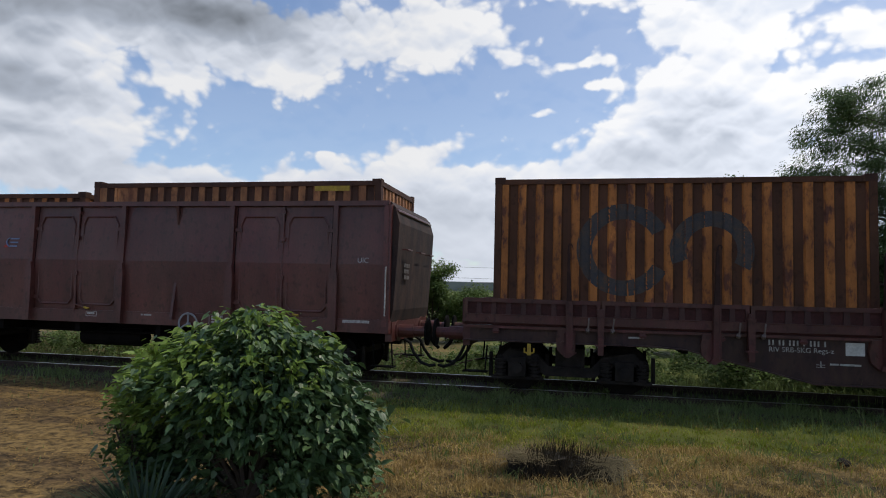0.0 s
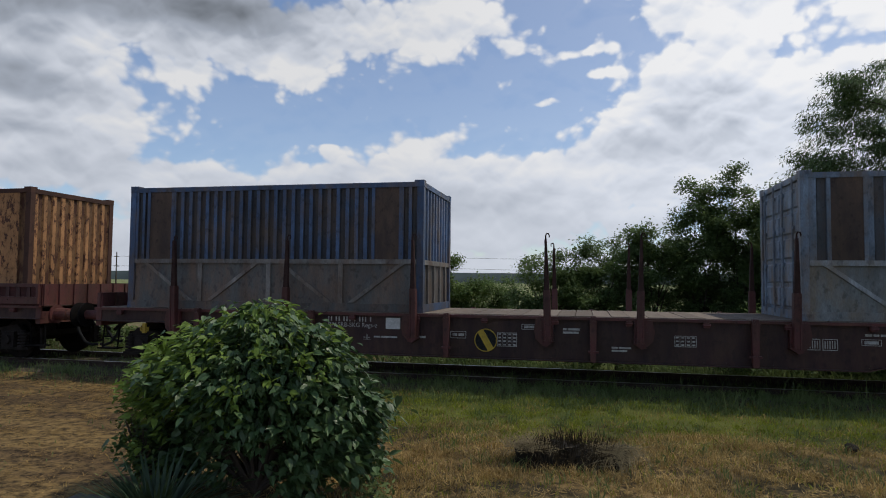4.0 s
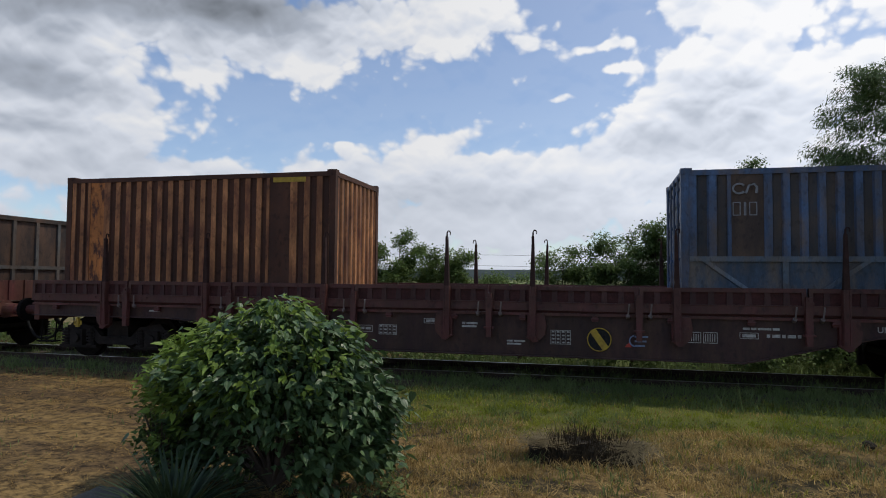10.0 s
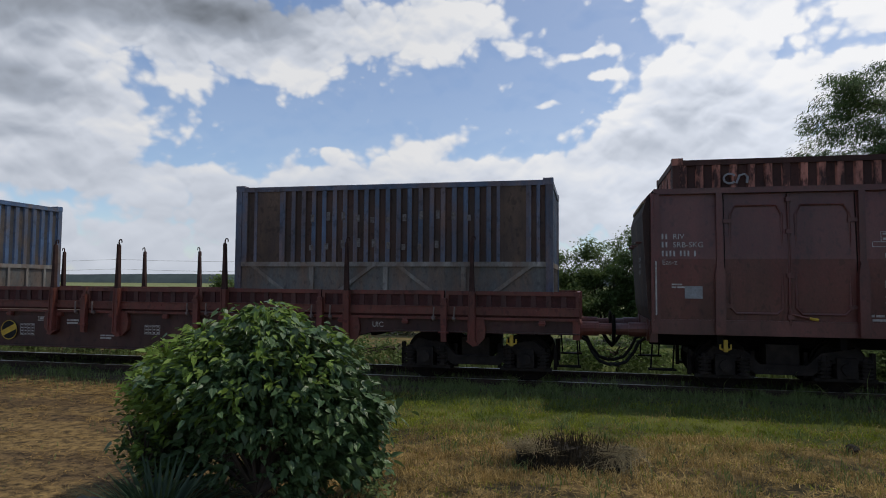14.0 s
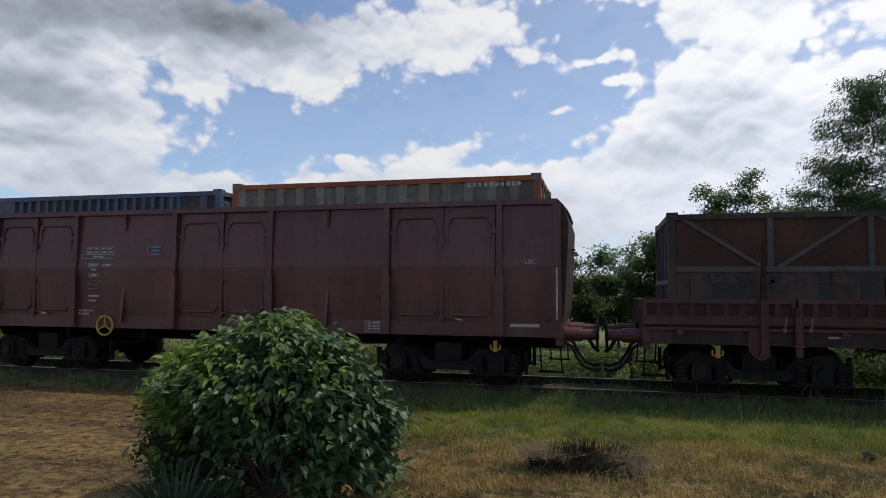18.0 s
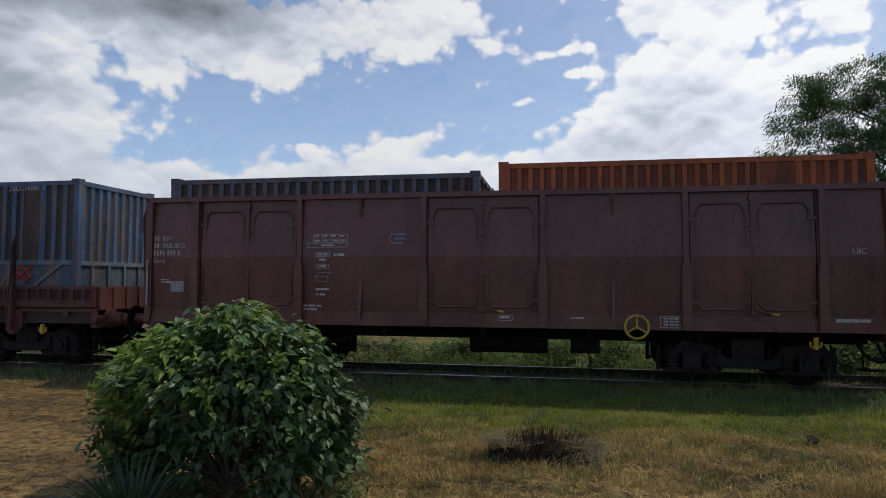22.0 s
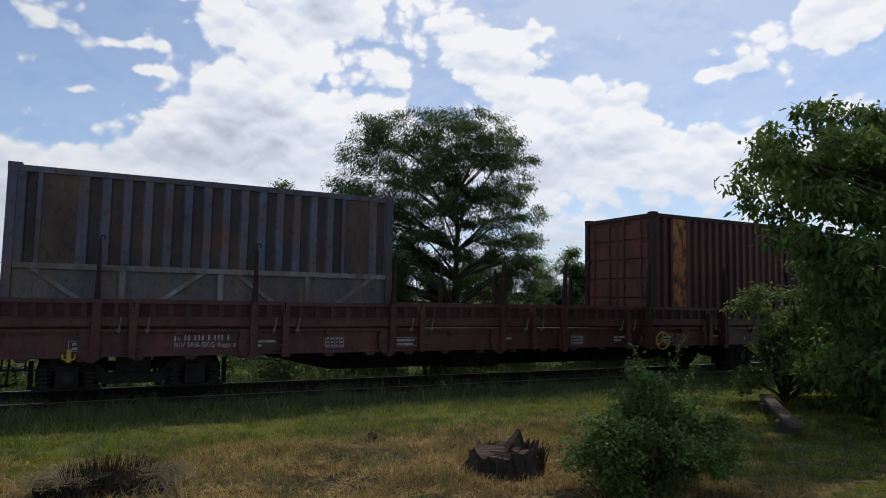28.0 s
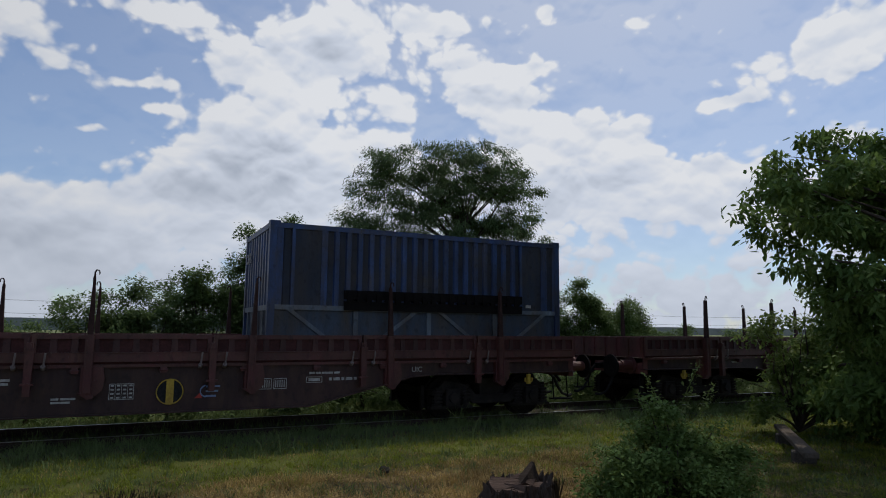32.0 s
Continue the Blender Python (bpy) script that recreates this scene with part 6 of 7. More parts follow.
# ---- plants ----
def leaf_cloud(centres, spread, count, size, aspect=0.5, droop=0.4, rng=R, shape=6, out=None):
    """Leaves round the given points: folded blades of six points each, as vertices and faces."""
    centres = np.asarray(centres, float)
    n = len(centres) * count
    c = np.repeat(centres, count, 0) + rng.normal(0, 1, (n, 3)) * np.asarray(spread)
    yaw = rng.uniform(0, 2 * np.pi, n)
    if out is not None:
        yaw = np.arctan2(c[:, 1] - out[1], c[:, 0] - out[0]) + rng.normal(0, 0.75, n)
    pit = rng.normal(-droop, 0.45, n)
    rol = rng.normal(0, 0.5, n)
    d = np.stack([np.cos(yaw) * np.cos(pit), np.sin(yaw) * np.cos(pit), np.sin(pit)], 1)
    side = np.stack([-np.sin(yaw), np.cos(yaw), 0 * yaw], 1)
    up = np.cross(d, side)
    side = side * np.cos(rol)[:, None] + up * np.sin(rol)[:, None]
    up = np.cross(d, side)
    s = (size * rng.uniform(0.6, 1.25, n))[:, None]
    if shape == 4:
        pts = [c, c + d * s * 0.5 + side * s * aspect * 0.5, c + d * s, c + d * s * 0.5 - side * s * aspect * 0.5]
        faces = np.arange(n * 4).reshape(-1, 4)
    elif shape == 5:
        w = s * aspect
        fold = up * s * 0.06
        left = [c + d * s * a + side * w * b + fold * f for a, b, f in ((-0.08, 0.26, 0.6), (0.16, 0.50, 1.0), (0.48, 0.40, 0.9), (0.78, 0.15, 0.4))]
        right = [c + d * s * a - side * w * b + fold * f for a, b, f in ((0.78, 0.15, 0.4), (0.48, 0.40, 0.9), (0.16, 0.50, 1.0), (-0.08, 0.26, 0.6))]
        pts = [c, *left, c + d * s - np.array([0, 0, 0.06]) * s, *right]
        i = np.arange(n)[:, None] * 10
        faces = (i + [0, 1, 2, 3, 4, 5]).tolist() + (i + [0, 5, 6, 7, 8, 9]).tolist()
        return np.stack(pts, 1).reshape(-1, 3).tolist(), faces
    else:
        tip = c + d * s - up * s * -0.10
        pts = [c, c + d * s * 0.35 + side * s * aspect * 0.5 + up * s * 0.07, c + d * s * 0.75 + side * s * aspect * 0.33 + up * s * 0.04, tip, c + d * s * 0.75 - side * s * aspect * 0.33 + up * s * 0.04, c + d * s * 0.35 - side * s * aspect * 0.5 + up * s * 0.07]
        i = np.arange(n)[:, None] * 6
        faces = np.concatenate([i + [0, 1, 2, 3], i + [0, 3, 4, 5]], 0)
    verts = np.stack(pts, 1).reshape(-1, 3)
    return verts.tolist(), faces.tolist()


def leaf_mesh(name, mat, *args, **kw):
    v, f = leaf_cloud(*args, **kw)
    return raw(name, v, f, mat)


def leaf_mat(name, dark, light, translucent=0.3, rough=0.45, shine=0.5):
    m = material(name, [(0.3, dark), (0.7, light)], 1.2, rough=rough, bump=0.0, per=-0.25, translucent=translucent)
    m.node_tree.nodes["Principled BSDF"].inputs["Specular IOR Level"].default_value = shine
    return m


M_LILAC = leaf_mat("lilac_leaves", (0.045, 0.086, 0.030), (0.10, 0.158, 0.054), 0.15, 0.42, 0.4)
M_LILAC_NEW = leaf_mat("young_lilac_leaves", (0.15, 0.23, 0.04), (0.24, 0.33, 0.065), 0.4, 0.5, 0.3)
M_LOCUST = leaf_mat("locust_leaves", (0.064, 0.104, 0.040), (0.13, 0.188, 0.068), 0.40, 0.55, shine=0.2)
M_DARKLEAF = leaf_mat("dark_hedge_leaves", (0.08, 0.125, 0.044), (0.16, 0.22, 0.075), 0.5, 0.55, shine=0.2)
M_HEDGE = leaf_mat("hedge_leaves", (0.08, 0.13, 0.036), (0.15, 0.205, 0.06), 0.38, 0.55, shine=0.2)
M_WALNUT = leaf_mat("walnut_leaves", (0.078, 0.135, 0.034), (0.175, 0.25, 0.064), 0.36, 0.55, shine=0.12)
M_ELDER = leaf_mat("sunlit_pale_leaves", (0.10, 0.155, 0.035), (0.20, 0.25, 0.065), 0.45, 0.5, shine=0.2)
M_SAPLING = leaf_mat("sapling_leaves", (0.08, 0.13, 0.03), (0.15, 0.20, 0.05), 0.35, 0.5, shine=0.2)
M_SHRUB_NEW = leaf_mat("young_rose_leaves", (0.12, 0.16, 0.04), (0.20, 0.24, 0.07), 0.3, 0.6, shine=0.2)
M_SHRUB = leaf_mat("rose_leaves", (0.085, 0.140, 0.034), (0.185, 0.255, 0.065), 0.25, 0.65, 0.1)
M_BARK = material("rough_bark", [(0.3, (0.035, 0.027, 0.021)), (0.7, (0.10, 0.075, 0.058))], 6, (1, 1, 0.3), 0.95, bump=0.8)
M_GRASS = leaf_mat("green_grass_blades", (0.12, 0.165, 0.017), (0.36, 0.375, 0.05), 0.4, 0.6, shine=0.2)
M_WEED = leaf_mat("trackside_weeds", (0.10, 0.145, 0.047), (0.22, 0.265, 0.095), 0.35, 0.6, shine=0.2)
M_STRAW = leaf_mat("cut_straw", (0.12, 0.077, 0.028), (0.64, 0.445, 0.165), 0.2, 0.7, shine=0.2)
M_ROT = material("rotten_dark_wood", [(0.3, (0.035, 0.025, 0.018)), (0.6, (0.058, 0.040, 0.027)), (0.8, (0.022, 0.017, 0.012))], 7, rough=0.95, bump=0.8)
M_UNDER_ROOT = material("rotten_root_shade", [(0.3, (0.014, 0.012, 0.009)), (0.7, (0.04, 0.033, 0.024))], 9, rough=0.95, bump=0.8)
M_DRYGREY = leaf_mat("grey_dry_blades", (0.08, 0.064, 0.034), (0.25, 0.20, 0.11), 0.1, 0.8, shine=0.1)
M_HAY = leaf_mat("trampled_brown_straw", (0.10, 0.060, 0.019), (0.42, 0.27, 0.095), 0.1, 0.8, shine=0.1)
M_STALK = leaf_mat("dead_cut_stalks", (0.020, 0.015, 0.009), (0.075, 0.055, 0.030), 0.0, 0.9, shine=0.2)
M_CUTWOOD = material("weathered_cut_wood", [(0.3, (0.050, 0.031, 0.023)), (0.6, (0.12, 0.076, 0.054)), (0.8, (0.035, 0.024, 0.018))], 5, (1, 1, 5), 0.9, bump=0.6)
M_BEAM = material("old_grey_timber", [(0.3, (0.07, 0.052, 0.038)), (0.7, (0.15, 0.118, 0.088))], 4, (1, 8, 8), 0.9, bump=0.5)


def limbs(parent, base, targets, r0, name="limb", mat=None, n=6):
    """Tapered, bent limbs from a fork up to points in the crown."""
    bm = bmesh.new()
    for t in targets:
        b, t = Vector(base), Vector(t)
        path = []
        for k in range(5):
            f = k / 4
            p = b.lerp(t, f)
            p += Vector((R.normal(0, 0.05), R.normal(0, 0.05), 0.12 * math.sin(f * math.pi))) * (t - b).length * 0.5
            path.append(p)
        path[0], path[-1] = b, t
        tube(bm, path, [r0 * (1 - 0.85 * k / 4) for k in range(5)], n)
    o = part(name, bm, mat or M_BARK, parent)
    o["kind"] = "stuff"
    return o


def crown_points(blobs, count, rng, shell=0.55):
    """Points in a set of ellipsoids (x, y, z, rx, ry, rz), denser towards the skin."""
    blobs = np.asarray(blobs, float)
    vol = blobs[:, 3] * blobs[:, 4] * blobs[:, 5]
    pick = rng.choice(len(blobs), count, p=vol / vol.sum())
    v = rng.normal(0, 1, (count, 3))
    v /= np.linalg.norm(v, axis=1, keepdims=True)
    r = shell + (1 - shell) * rng.uniform(0, 1, (count, 1)) ** 0.7
    return blobs[pick, :3] + v * r * blobs[pick, 3:]


def tree(name, label, at, blobs, clumps, per, size, spread, leafmat, trunk_r, fork, seed, aspect=0.5, droop=0.4, shape=4, category="tree", kind="", boughs=14, cluster=None, leader=0.0, out=None):
    rng = np.random.RandomState(seed)
    t = thing(name, label, category, pose(*at), kind=kind)
    if cluster:
        hubs = crown_points(blobs, cluster[0], rng, 0.45)
        ball = rng.normal(0, 1, (clumps, 3))
        ball *= rng.uniform(0, 1, (clumps, 1)) ** 0.45 / np.linalg.norm(ball, axis=1, keepdims=True)
        pick = rng.randint(0, len(hubs), clumps)
        size_of = rng.uniform(0.6, 1.25, (len(hubs), 1))
        pts = hubs[pick] + ball * np.asarray(cluster[1:]) * size_of[pick]
        pts = pts[pts[:, 2] > 0.03]
    else:
        pts = hubs = crown_points(blobs, clumps, rng)
    bm = bmesh.new()
    if trunk_r:
        tube(bm, [(0, 0, -0.1), (0.02, 0.01, fork * 0.3), (-0.03, 0.03, fork * 0.7), (0, 0, fork)], [trunk_r * 1.3, trunk_r, trunk_r * 0.85, trunk_r * 0.75], 10)
        if leader:
            tube(bm, [(0, 0, fork - 0.02), (0.08, 0.02, fork + (leader - fork) * 0.5), (0.0, 0.05, leader)], [trunk_r * 0.75, trunk_r * 0.45, trunk_r * 0.15], 8)
        part("trunk", bm, M_BARK, t, smooth=True)
    else:
        bm.free()
    pick = hubs[rng.choice(len(hubs), min(boughs, len(hubs)), replace=False)]
    if leader:
        order = pick[np.argsort(pick[:, 2])]
        for k in range(5):
            group = order[k * len(order) // 5:(k + 1) * len(order) // 5]
            limbs(t, (0.05, 0.01, fork + (leader - fork) * 0.2 * k), group, trunk_r * (0.42 - 0.05 * k))
    else:
        limbs(t, (0, 0, max(fork - 0.1, 0.05)), pick, max(trunk_r * 0.6, 0.025))
    part("crown", leaf_mesh("crown", leafmat, pts, spread, per, size, aspect, droop, rng, shape, out), leafmat, t)
    return t


# the wide locust tree behind the track
tree("locust_tree", "tall spreading locust tree with feathery dark green crown", (11.8, 18.3, 0),
     [(-3.5, 0, 7.3, 0.95, 1.4, 0.85), (-2.3, 0, 7.8, 1.1, 1.6, 0.75), (-0.7, 0, 8.1, 1.1, 1.7, 0.85), (0.8, 0, 8.1, 1.1, 1.6, 0.85), (1.6, 0, 7.6, 1.2, 1.6, 0.8), (2.5, 0, 7.2, 0.75, 1.2, 0.5),
      (-3.4, 0, 6.2, 1.1, 1.5, 0.9), (-1.4, 0, 6.8, 1.5, 1.8, 1.0), (0.7, 0, 6.7, 1.5, 1.8, 1.0), (2.2, 0, 6.3, 1.0, 1.4, 0.6), (-3.6, 0, 5.0, 1.3, 1.5, 1.0), (-1.3, 0, 5.4, 1.5, 1.8, 1.0), (0.8, 0, 5.3, 1.6, 1.7, 0.9),
      (2.5, 0, 5.2, 1.1, 1.4, 0.5), (3.6, 0, 5.45, 0.85, 0.9, 0.25), (-4.3, 0.2, 3.8, 1.2, 1.3, 1.0), (-2.6, 0, 3.9, 1.4, 1.4, 1.0), (2.6, 0, 3.9, 1.4, 1.4, 0.9), (-0.4, 0, 4.0, 1.5, 1.4, 0.9), (-1.8, 0.4, 2.8, 1.6, 1.4, 0.9), (1.5, 0.4, 2.9, 1.7, 1.4, 0.9), (3.2, 0.5, 2.4, 1.4, 1.4, 0.9), (-3.8, 0.5, 2.4, 1.5, 1.4, 1.0)],
     6100, 26, 0.135, (0.13, 0.13, 0.07), M_LOCUST, 0.17, 1.6, 3, 0.24, 0.7, boughs=80, cluster=(760, 0.38, 0.38, 0.16), leader=6.8, out=(0, 0))


def hedge(x, y, w, h, seed, mat=None, name="bush", label="wild leafy bush behind the railway", dens=1.0, size=0.125):
    """Columns of foliage side by side, highest in the middle."""
    rng = np.random.RandomState(seed)
    n = max(3, int(round(w / 0.6)))
    blobs = []
    for k in range(n):
        f = (k + 0.5) / n - 0.5
        hh = h * (1 - 1.5 * f * f) * rng.uniform(0.84, 1.04)
        for q in (0.24, 0.5, 0.76):
            blobs.append((f * w + rng.uniform(-0.15, 0.15), rng.uniform(-0.5, 0.5), hh * q, 0.55, 0.7, hh * 0.2))
    return tree(name, label, (x, y, 0), blobs, int(200 * w * h / 6 * dens) + 60, 36, size * 0.76, (0.12, 0.13, 0.10), mat or M_HEDGE, 0.05, 0.5, seed, 0.5, 0.3, category="bush", boughs=26, cluster=(int(13 * w * h / 6 * dens) + 16, 0.40, 0.40, 0.30))


for k, (x, y, w, h, dark) in enumerate(((-27.5, 22, 3.6, 3.9, 0), (-13.6, 23, 2.4, 2.6, 0), (-9.6, 22, 3.8, 4.2, 0), (-6.6, 22.4, 3.4, 3.9, 0), (-4.4, 22, 2.6, 3.6, 0), (-2.3, 24, 1.1, 2.5, 0), (-0.2, 21, 2.4, 3.4, 1), (1.7, 21, 2.8, 4.4, 1),
                                        (3.4, 21, 2.8, 5.2, 1), (4.9, 21, 2.8, 5.7, 1), (6.2, 21.2, 3.0, 6.4, 1), (7.7, 20.8, 2.8, 6.1, 1), (9.2, 20.6, 2.8, 6.4, 1), (14.4, 21, 3.6, 4.4, 1), (11.6, 21.4, 4.2, 4.6, 1), (18.4, 20.5, 3.8, 4.6, 0), (21.6, 21, 3.2, 3.9, 0), (27.0, 23, 4.5, 2.7, 0), (33, 24, 6, 2.6, 0), (-40, 24, 8, 2.3, 0))):
    hedge(x, y, w, h, 40 + k, M_DARKLEAF if dark else M_HEDGE, dens=1.7 if dark else 2.1, size=0.145)

for k, x in enumerate((4.6, 6.4, 8.0, 9.9, 11.6, 13.3, 15.2, 17.0, 19.2)):
    hedge(x, 13.1 + 0.5 * math.sin(k * 2.2), 2.4, 1.35 + 0.3 * math.sin(k * 1.3), 80 + k, M_DARKLEAF, label="low dark scrub close behind the railway", dens=1.6)


for k, (x, y, h) in enumerate(((-17.5, 13.4, 0.7), (-14.6, 12.9, 0.6), (-11.6, 13.2, 0.9), (-8.8, 12.8, 0.7), (-6.2, 13.3, 0.8), (-3.4, 13.0, 0.6), (-0.8, 13.2, 0.7), (1.8, 13.0, 0.9))):
    hedge(x, y, 2.2, h, 120 + k, M_HEDGE, label="low green weedy bush close behind the railway", dens=1.3)


def power_line():
    line = thing("power_line", "distant overhead wires on thin poles across the fields", "power line", pose(0, 110, 0))
    for x in range(-150, 211, 60):
        bm = bmesh.new()
        rod(bm, (x, 0, -0.2), (x, 0, 7.2), 0.14, 8, 0.1)
        p = part("pole", bm, M_BARK, line)
        for z in (6.3, 4.4):
            bm = bmesh.new()
            box(bm, x - 0.05, x + 0.05, -0.7, 0.7, z - 0.06, z + 0.06)
            part("cross_arm", bm, M_BARK, p)
    for z in (6.4, 4.5):
        bm = bmesh.new()
        tube(bm, [(x, 0, z - 0.5 * (1 - (((x + 150) % 60) / 30 - 1) ** 2)) for x in range(-150, 211, 10)], 0.028, 4)
        part("wire", bm, M_RUBBER, line)


power_line()

# the lilac bush by the camera
lil = np.random.RandomState(5)
LX, LY = -1.85, 3.0
lilac = tree("lilac_bush", "dense rounded lilac bush with glossy heart-shaped leaves", (LX, LY, 0),
             [(0.05, 0, 0.92, 0.86, 0.66, 0.46), (0.12, 0, 1.22, 0.70, 0.58, 0.36), (-0.5, 0, 0.86, 0.58, 0.5, 0.40), (0.62, 0, 0.90, 0.42, 0.5, 0.42), (0.2, -0.05, 1.42, 0.5, 0.4, 0.20), (-0.45, -0.1, 1.16, 0.5, 0.5, 0.34), (0.0, -0.05, 1.56, 0.24, 0.3, 0.16), (0.80, 0.1, 0.55, 0.34, 0.4, 0.38), (0.84, 0.0, 1.0, 0.28, 0.4, 0.30), (-0.72, 0.1, 0.55, 0.40, 0.4, 0.34), (-0.62, -0.1, 0.32, 0.40, 0.35, 0.28), (0.72, -0.05, 0.34, 0.36, 0.35, 0.30)],
             2150, 7, 0.092, (0.08, 0.08, 0.065), M_LILAC, 0.02, 0.15, 5, 0.70, 0.42, 5, "bush", boughs=60, cluster=(170, 0.20, 0.20, 0.14), out=(0, 0))
sapling = tree("small_sapling", "spindly small-leaved sapling beside the lilac", (LX - 1.12, LY - 0.05, 0),
               [(0, 0, 0.55, 0.26, 0.22, 0.34), (-0.06, 0, 0.85, 0.2, 0.18, 0.22), (0.12, -0.1, 0.25, 0.26, 0.24, 0.2)],
               130, 9, 0.065, (0.06, 0.05, 0.06), M_SAPLING, 0.012, 0.2, 61, 0.5, 0.3, 6, "plant", boughs=22)
weed = tree("nettle_clump", "small clump of green weeds in the straw", (-0.72, 2.75, 0), [(0, 0, 0.12, 0.22, 0.16, 0.12), (0.1, 0.05, 0.16, 0.14, 0.12, 0.14)], 60, 7, 0.06, (0.04, 0.04, 0.04), M_WEED, 0.006, 0.05, 62, 0.4, 0.0, 6, "weeds", boughs=14)
edging = thing("concrete_edging", "low worn concrete edging beside the sandy yard", "edging", pose(-3.25, 1.85, 0), kind="")
bm = bmesh.new()
box(bm, -0.16, 0.30, -1.2, 0.78, -0.05, 0.045)
bmesh.ops.bevel(bm, geom=bm.edges, offset=0.02, segments=2, affect="EDGES")
part("slab", bm, material("worn_concrete", [(0.3, (0.07, 0.064, 0.055)), (0.7, (0.14, 0.13, 0.11))], 6, rough=0.9, bump=0.6), edging)
tips = crown_points([(0.02, 0, 1.16, 0.90, 0.7, 0.56), (-0.5, 0, 0.98, 0.78, 0.6, 0.52), (-0.95, 0, 0.85, 0.30, 0.3, 0.35), (0.05, 0, 1.6, 0.3, 0.3, 0.2)], 640, lil, 0.95)
tips = tips[(tips[:, 2] > 0.8) & (tips[:, 0] < 0.25 + lil.normal(0, 0.3, len(tips)))]
part("young_growth", leaf_mesh("young_growth", M_LILAC_NEW, tips, (0.05, 0.05, 0.04), 6, 0.085, 0.55, 0.3, lil, 5, (0, 0)), M_LILAC_NEW, lilac, "lighter young leaves at the shoot tips")["kind"] = "stuff"

bm = bmesh.new()
sprigs = []
for k in range(58):
    a, q = lil.uniform(0, 2 * np.pi), lil.uniform(0.25, 1.0)
    base = np.array([0.05 + 0.80 * q * math.cos(a), 0.6 * q * math.sin(a), 1.05 + 0.45 * math.sqrt(1 - q * q * 0.9)]) * (1, 1, 0.92)
    if k % 4 == 0:
        base = np.array([-0.85 + 0.2 * lil.uniform(-1, 1), -0.1 + 0.25 * lil.uniform(-1, 1), lil.uniform(0.35, 0.95)])
    ln = lil.uniform(0.12, 0.30)
    tip = base + ln * np.array([0.75 * math.cos(a), 0.6 * math.sin(a), lil.uniform(0.35, 1.0)])
    tube(bm, [tuple(base), tuple((base + tip) / 2 + (0, 0, 0.015)), tuple(tip)], [0.006, 0.005, 0.003], 5)
    sprigs += [base + (tip - base) * f for f in np.linspace(0.15, 1.0, 5)]
part("shoot_stems", bm, M_BARK, lilac)["kind"] = "stuff"
part("shoot_leaves", leaf_mesh("shoot_leaves", M_LILAC_NEW, np.array(sprigs), (0.03, 0.03, 0.02), 4, 0.075, 0.6, 0.2, lil, 5, (0, 0)), M_LILAC_NEW, lilac, "yellowish leaves of the outer shoots")["kind"] = "stuff"

# walnut-like tree that hangs in at the right
tree("walnut_tree", "large walnut tree with big drooping dark leaves", (11.6, 2.6, 0),
     [(-1.4, 1.2, 4.0, 1.0, 1.0, 0.8), (-0.2, 0.8, 4.2, 1.2, 1.3, 0.9), (1.4, 0.5, 4.3, 1.4, 1.4, 1.1), (-1.3, 1.0, 2.9, 0.9, 1.0, 0.8), (0.2, 0.6, 2.8, 1.4, 1.4, 1.0), (2.0, 0, 2.8, 1.5, 1.5, 1.2), (-0.6, 0.6, 1.6, 0.8, 0.8, 0.9), (0.2, 0.5, 1.2, 1.2, 1.2, 0.9), (1.6, 0, 1.2, 1.3, 1.3, 1.0), (3.2, 1.5, 4.4, 1.6, 1.6, 1.4), (0.8, 2.4, 4.6, 1.3, 1.3, 1.0), (3.4, 1.2, 2.2, 1.4, 1.4, 1.4), (-2.85, -1.6, 5.45, 0.25, 0.25, 0.2), (-0.3, -0.6, 1.4, 0.9, 0.8, 0.9), (0.6, -0.8, 1.0, 1.0, 0.9, 0.9), (-0.2, -0.4, 2.6, 1.0, 1.0, 1.0), (0.8, 0.2, 0.6, 1.1, 1.0, 0.6), (0.9, 1.6, 1.6, 1.2, 1.1, 1.2), (1.6, 2.4, 0.9, 1.2, 1.1, 0.9), (2.4, 3.3, 1.3, 1.4, 1.2, 1.2), (3.0, 2.0, 1.0, 1.3, 1.3, 1.0)],
     4300, 17, 0.155, (0.10, 0.10, 0.07), M_WALNUT, 0.16, 1.2, 9, 0.40, 0.75, 6, boughs=130, cluster=(620, 0.30, 0.30, 0.20), leader=4.2)

# its tall neighbour, added out of view for its shade; only leaf tips reach in
tree("shade_walnut_tree", "tall unseen walnut tree added for its shade over the plot", (14.2, 0.2, 0),
     [(-3.4, 3.0, 8.9, 1.3, 1.2, 0.6), (-1.7, 4.0, 9.9, 1.4, 1.2, 0.7), (-2.7, 1.8, 9.0, 1.4, 1.2, 0.7), (-1.4, 2.3, 9.7, 1.4, 1.2, 0.7), (-3.7, 4.4, 9.2, 1.2, 1.1, 0.6), (-0.6, 0.8, 9.2, 1.8, 1.6, 1.1), (0.6, -0.2, 8.2, 2.0, 1.8, 1.6), (2.6, 2.6, 7.9, 1.6, 1.6, 0.9)],
     1500, 22, 0.17, (0.14, 0.14, 0.1), M_WALNUT, 0.24, 3.5, 29, 0.44, 0.75, 4, boughs=40, cluster=(150, 0.45, 0.45, 0.3), leader=8.0)

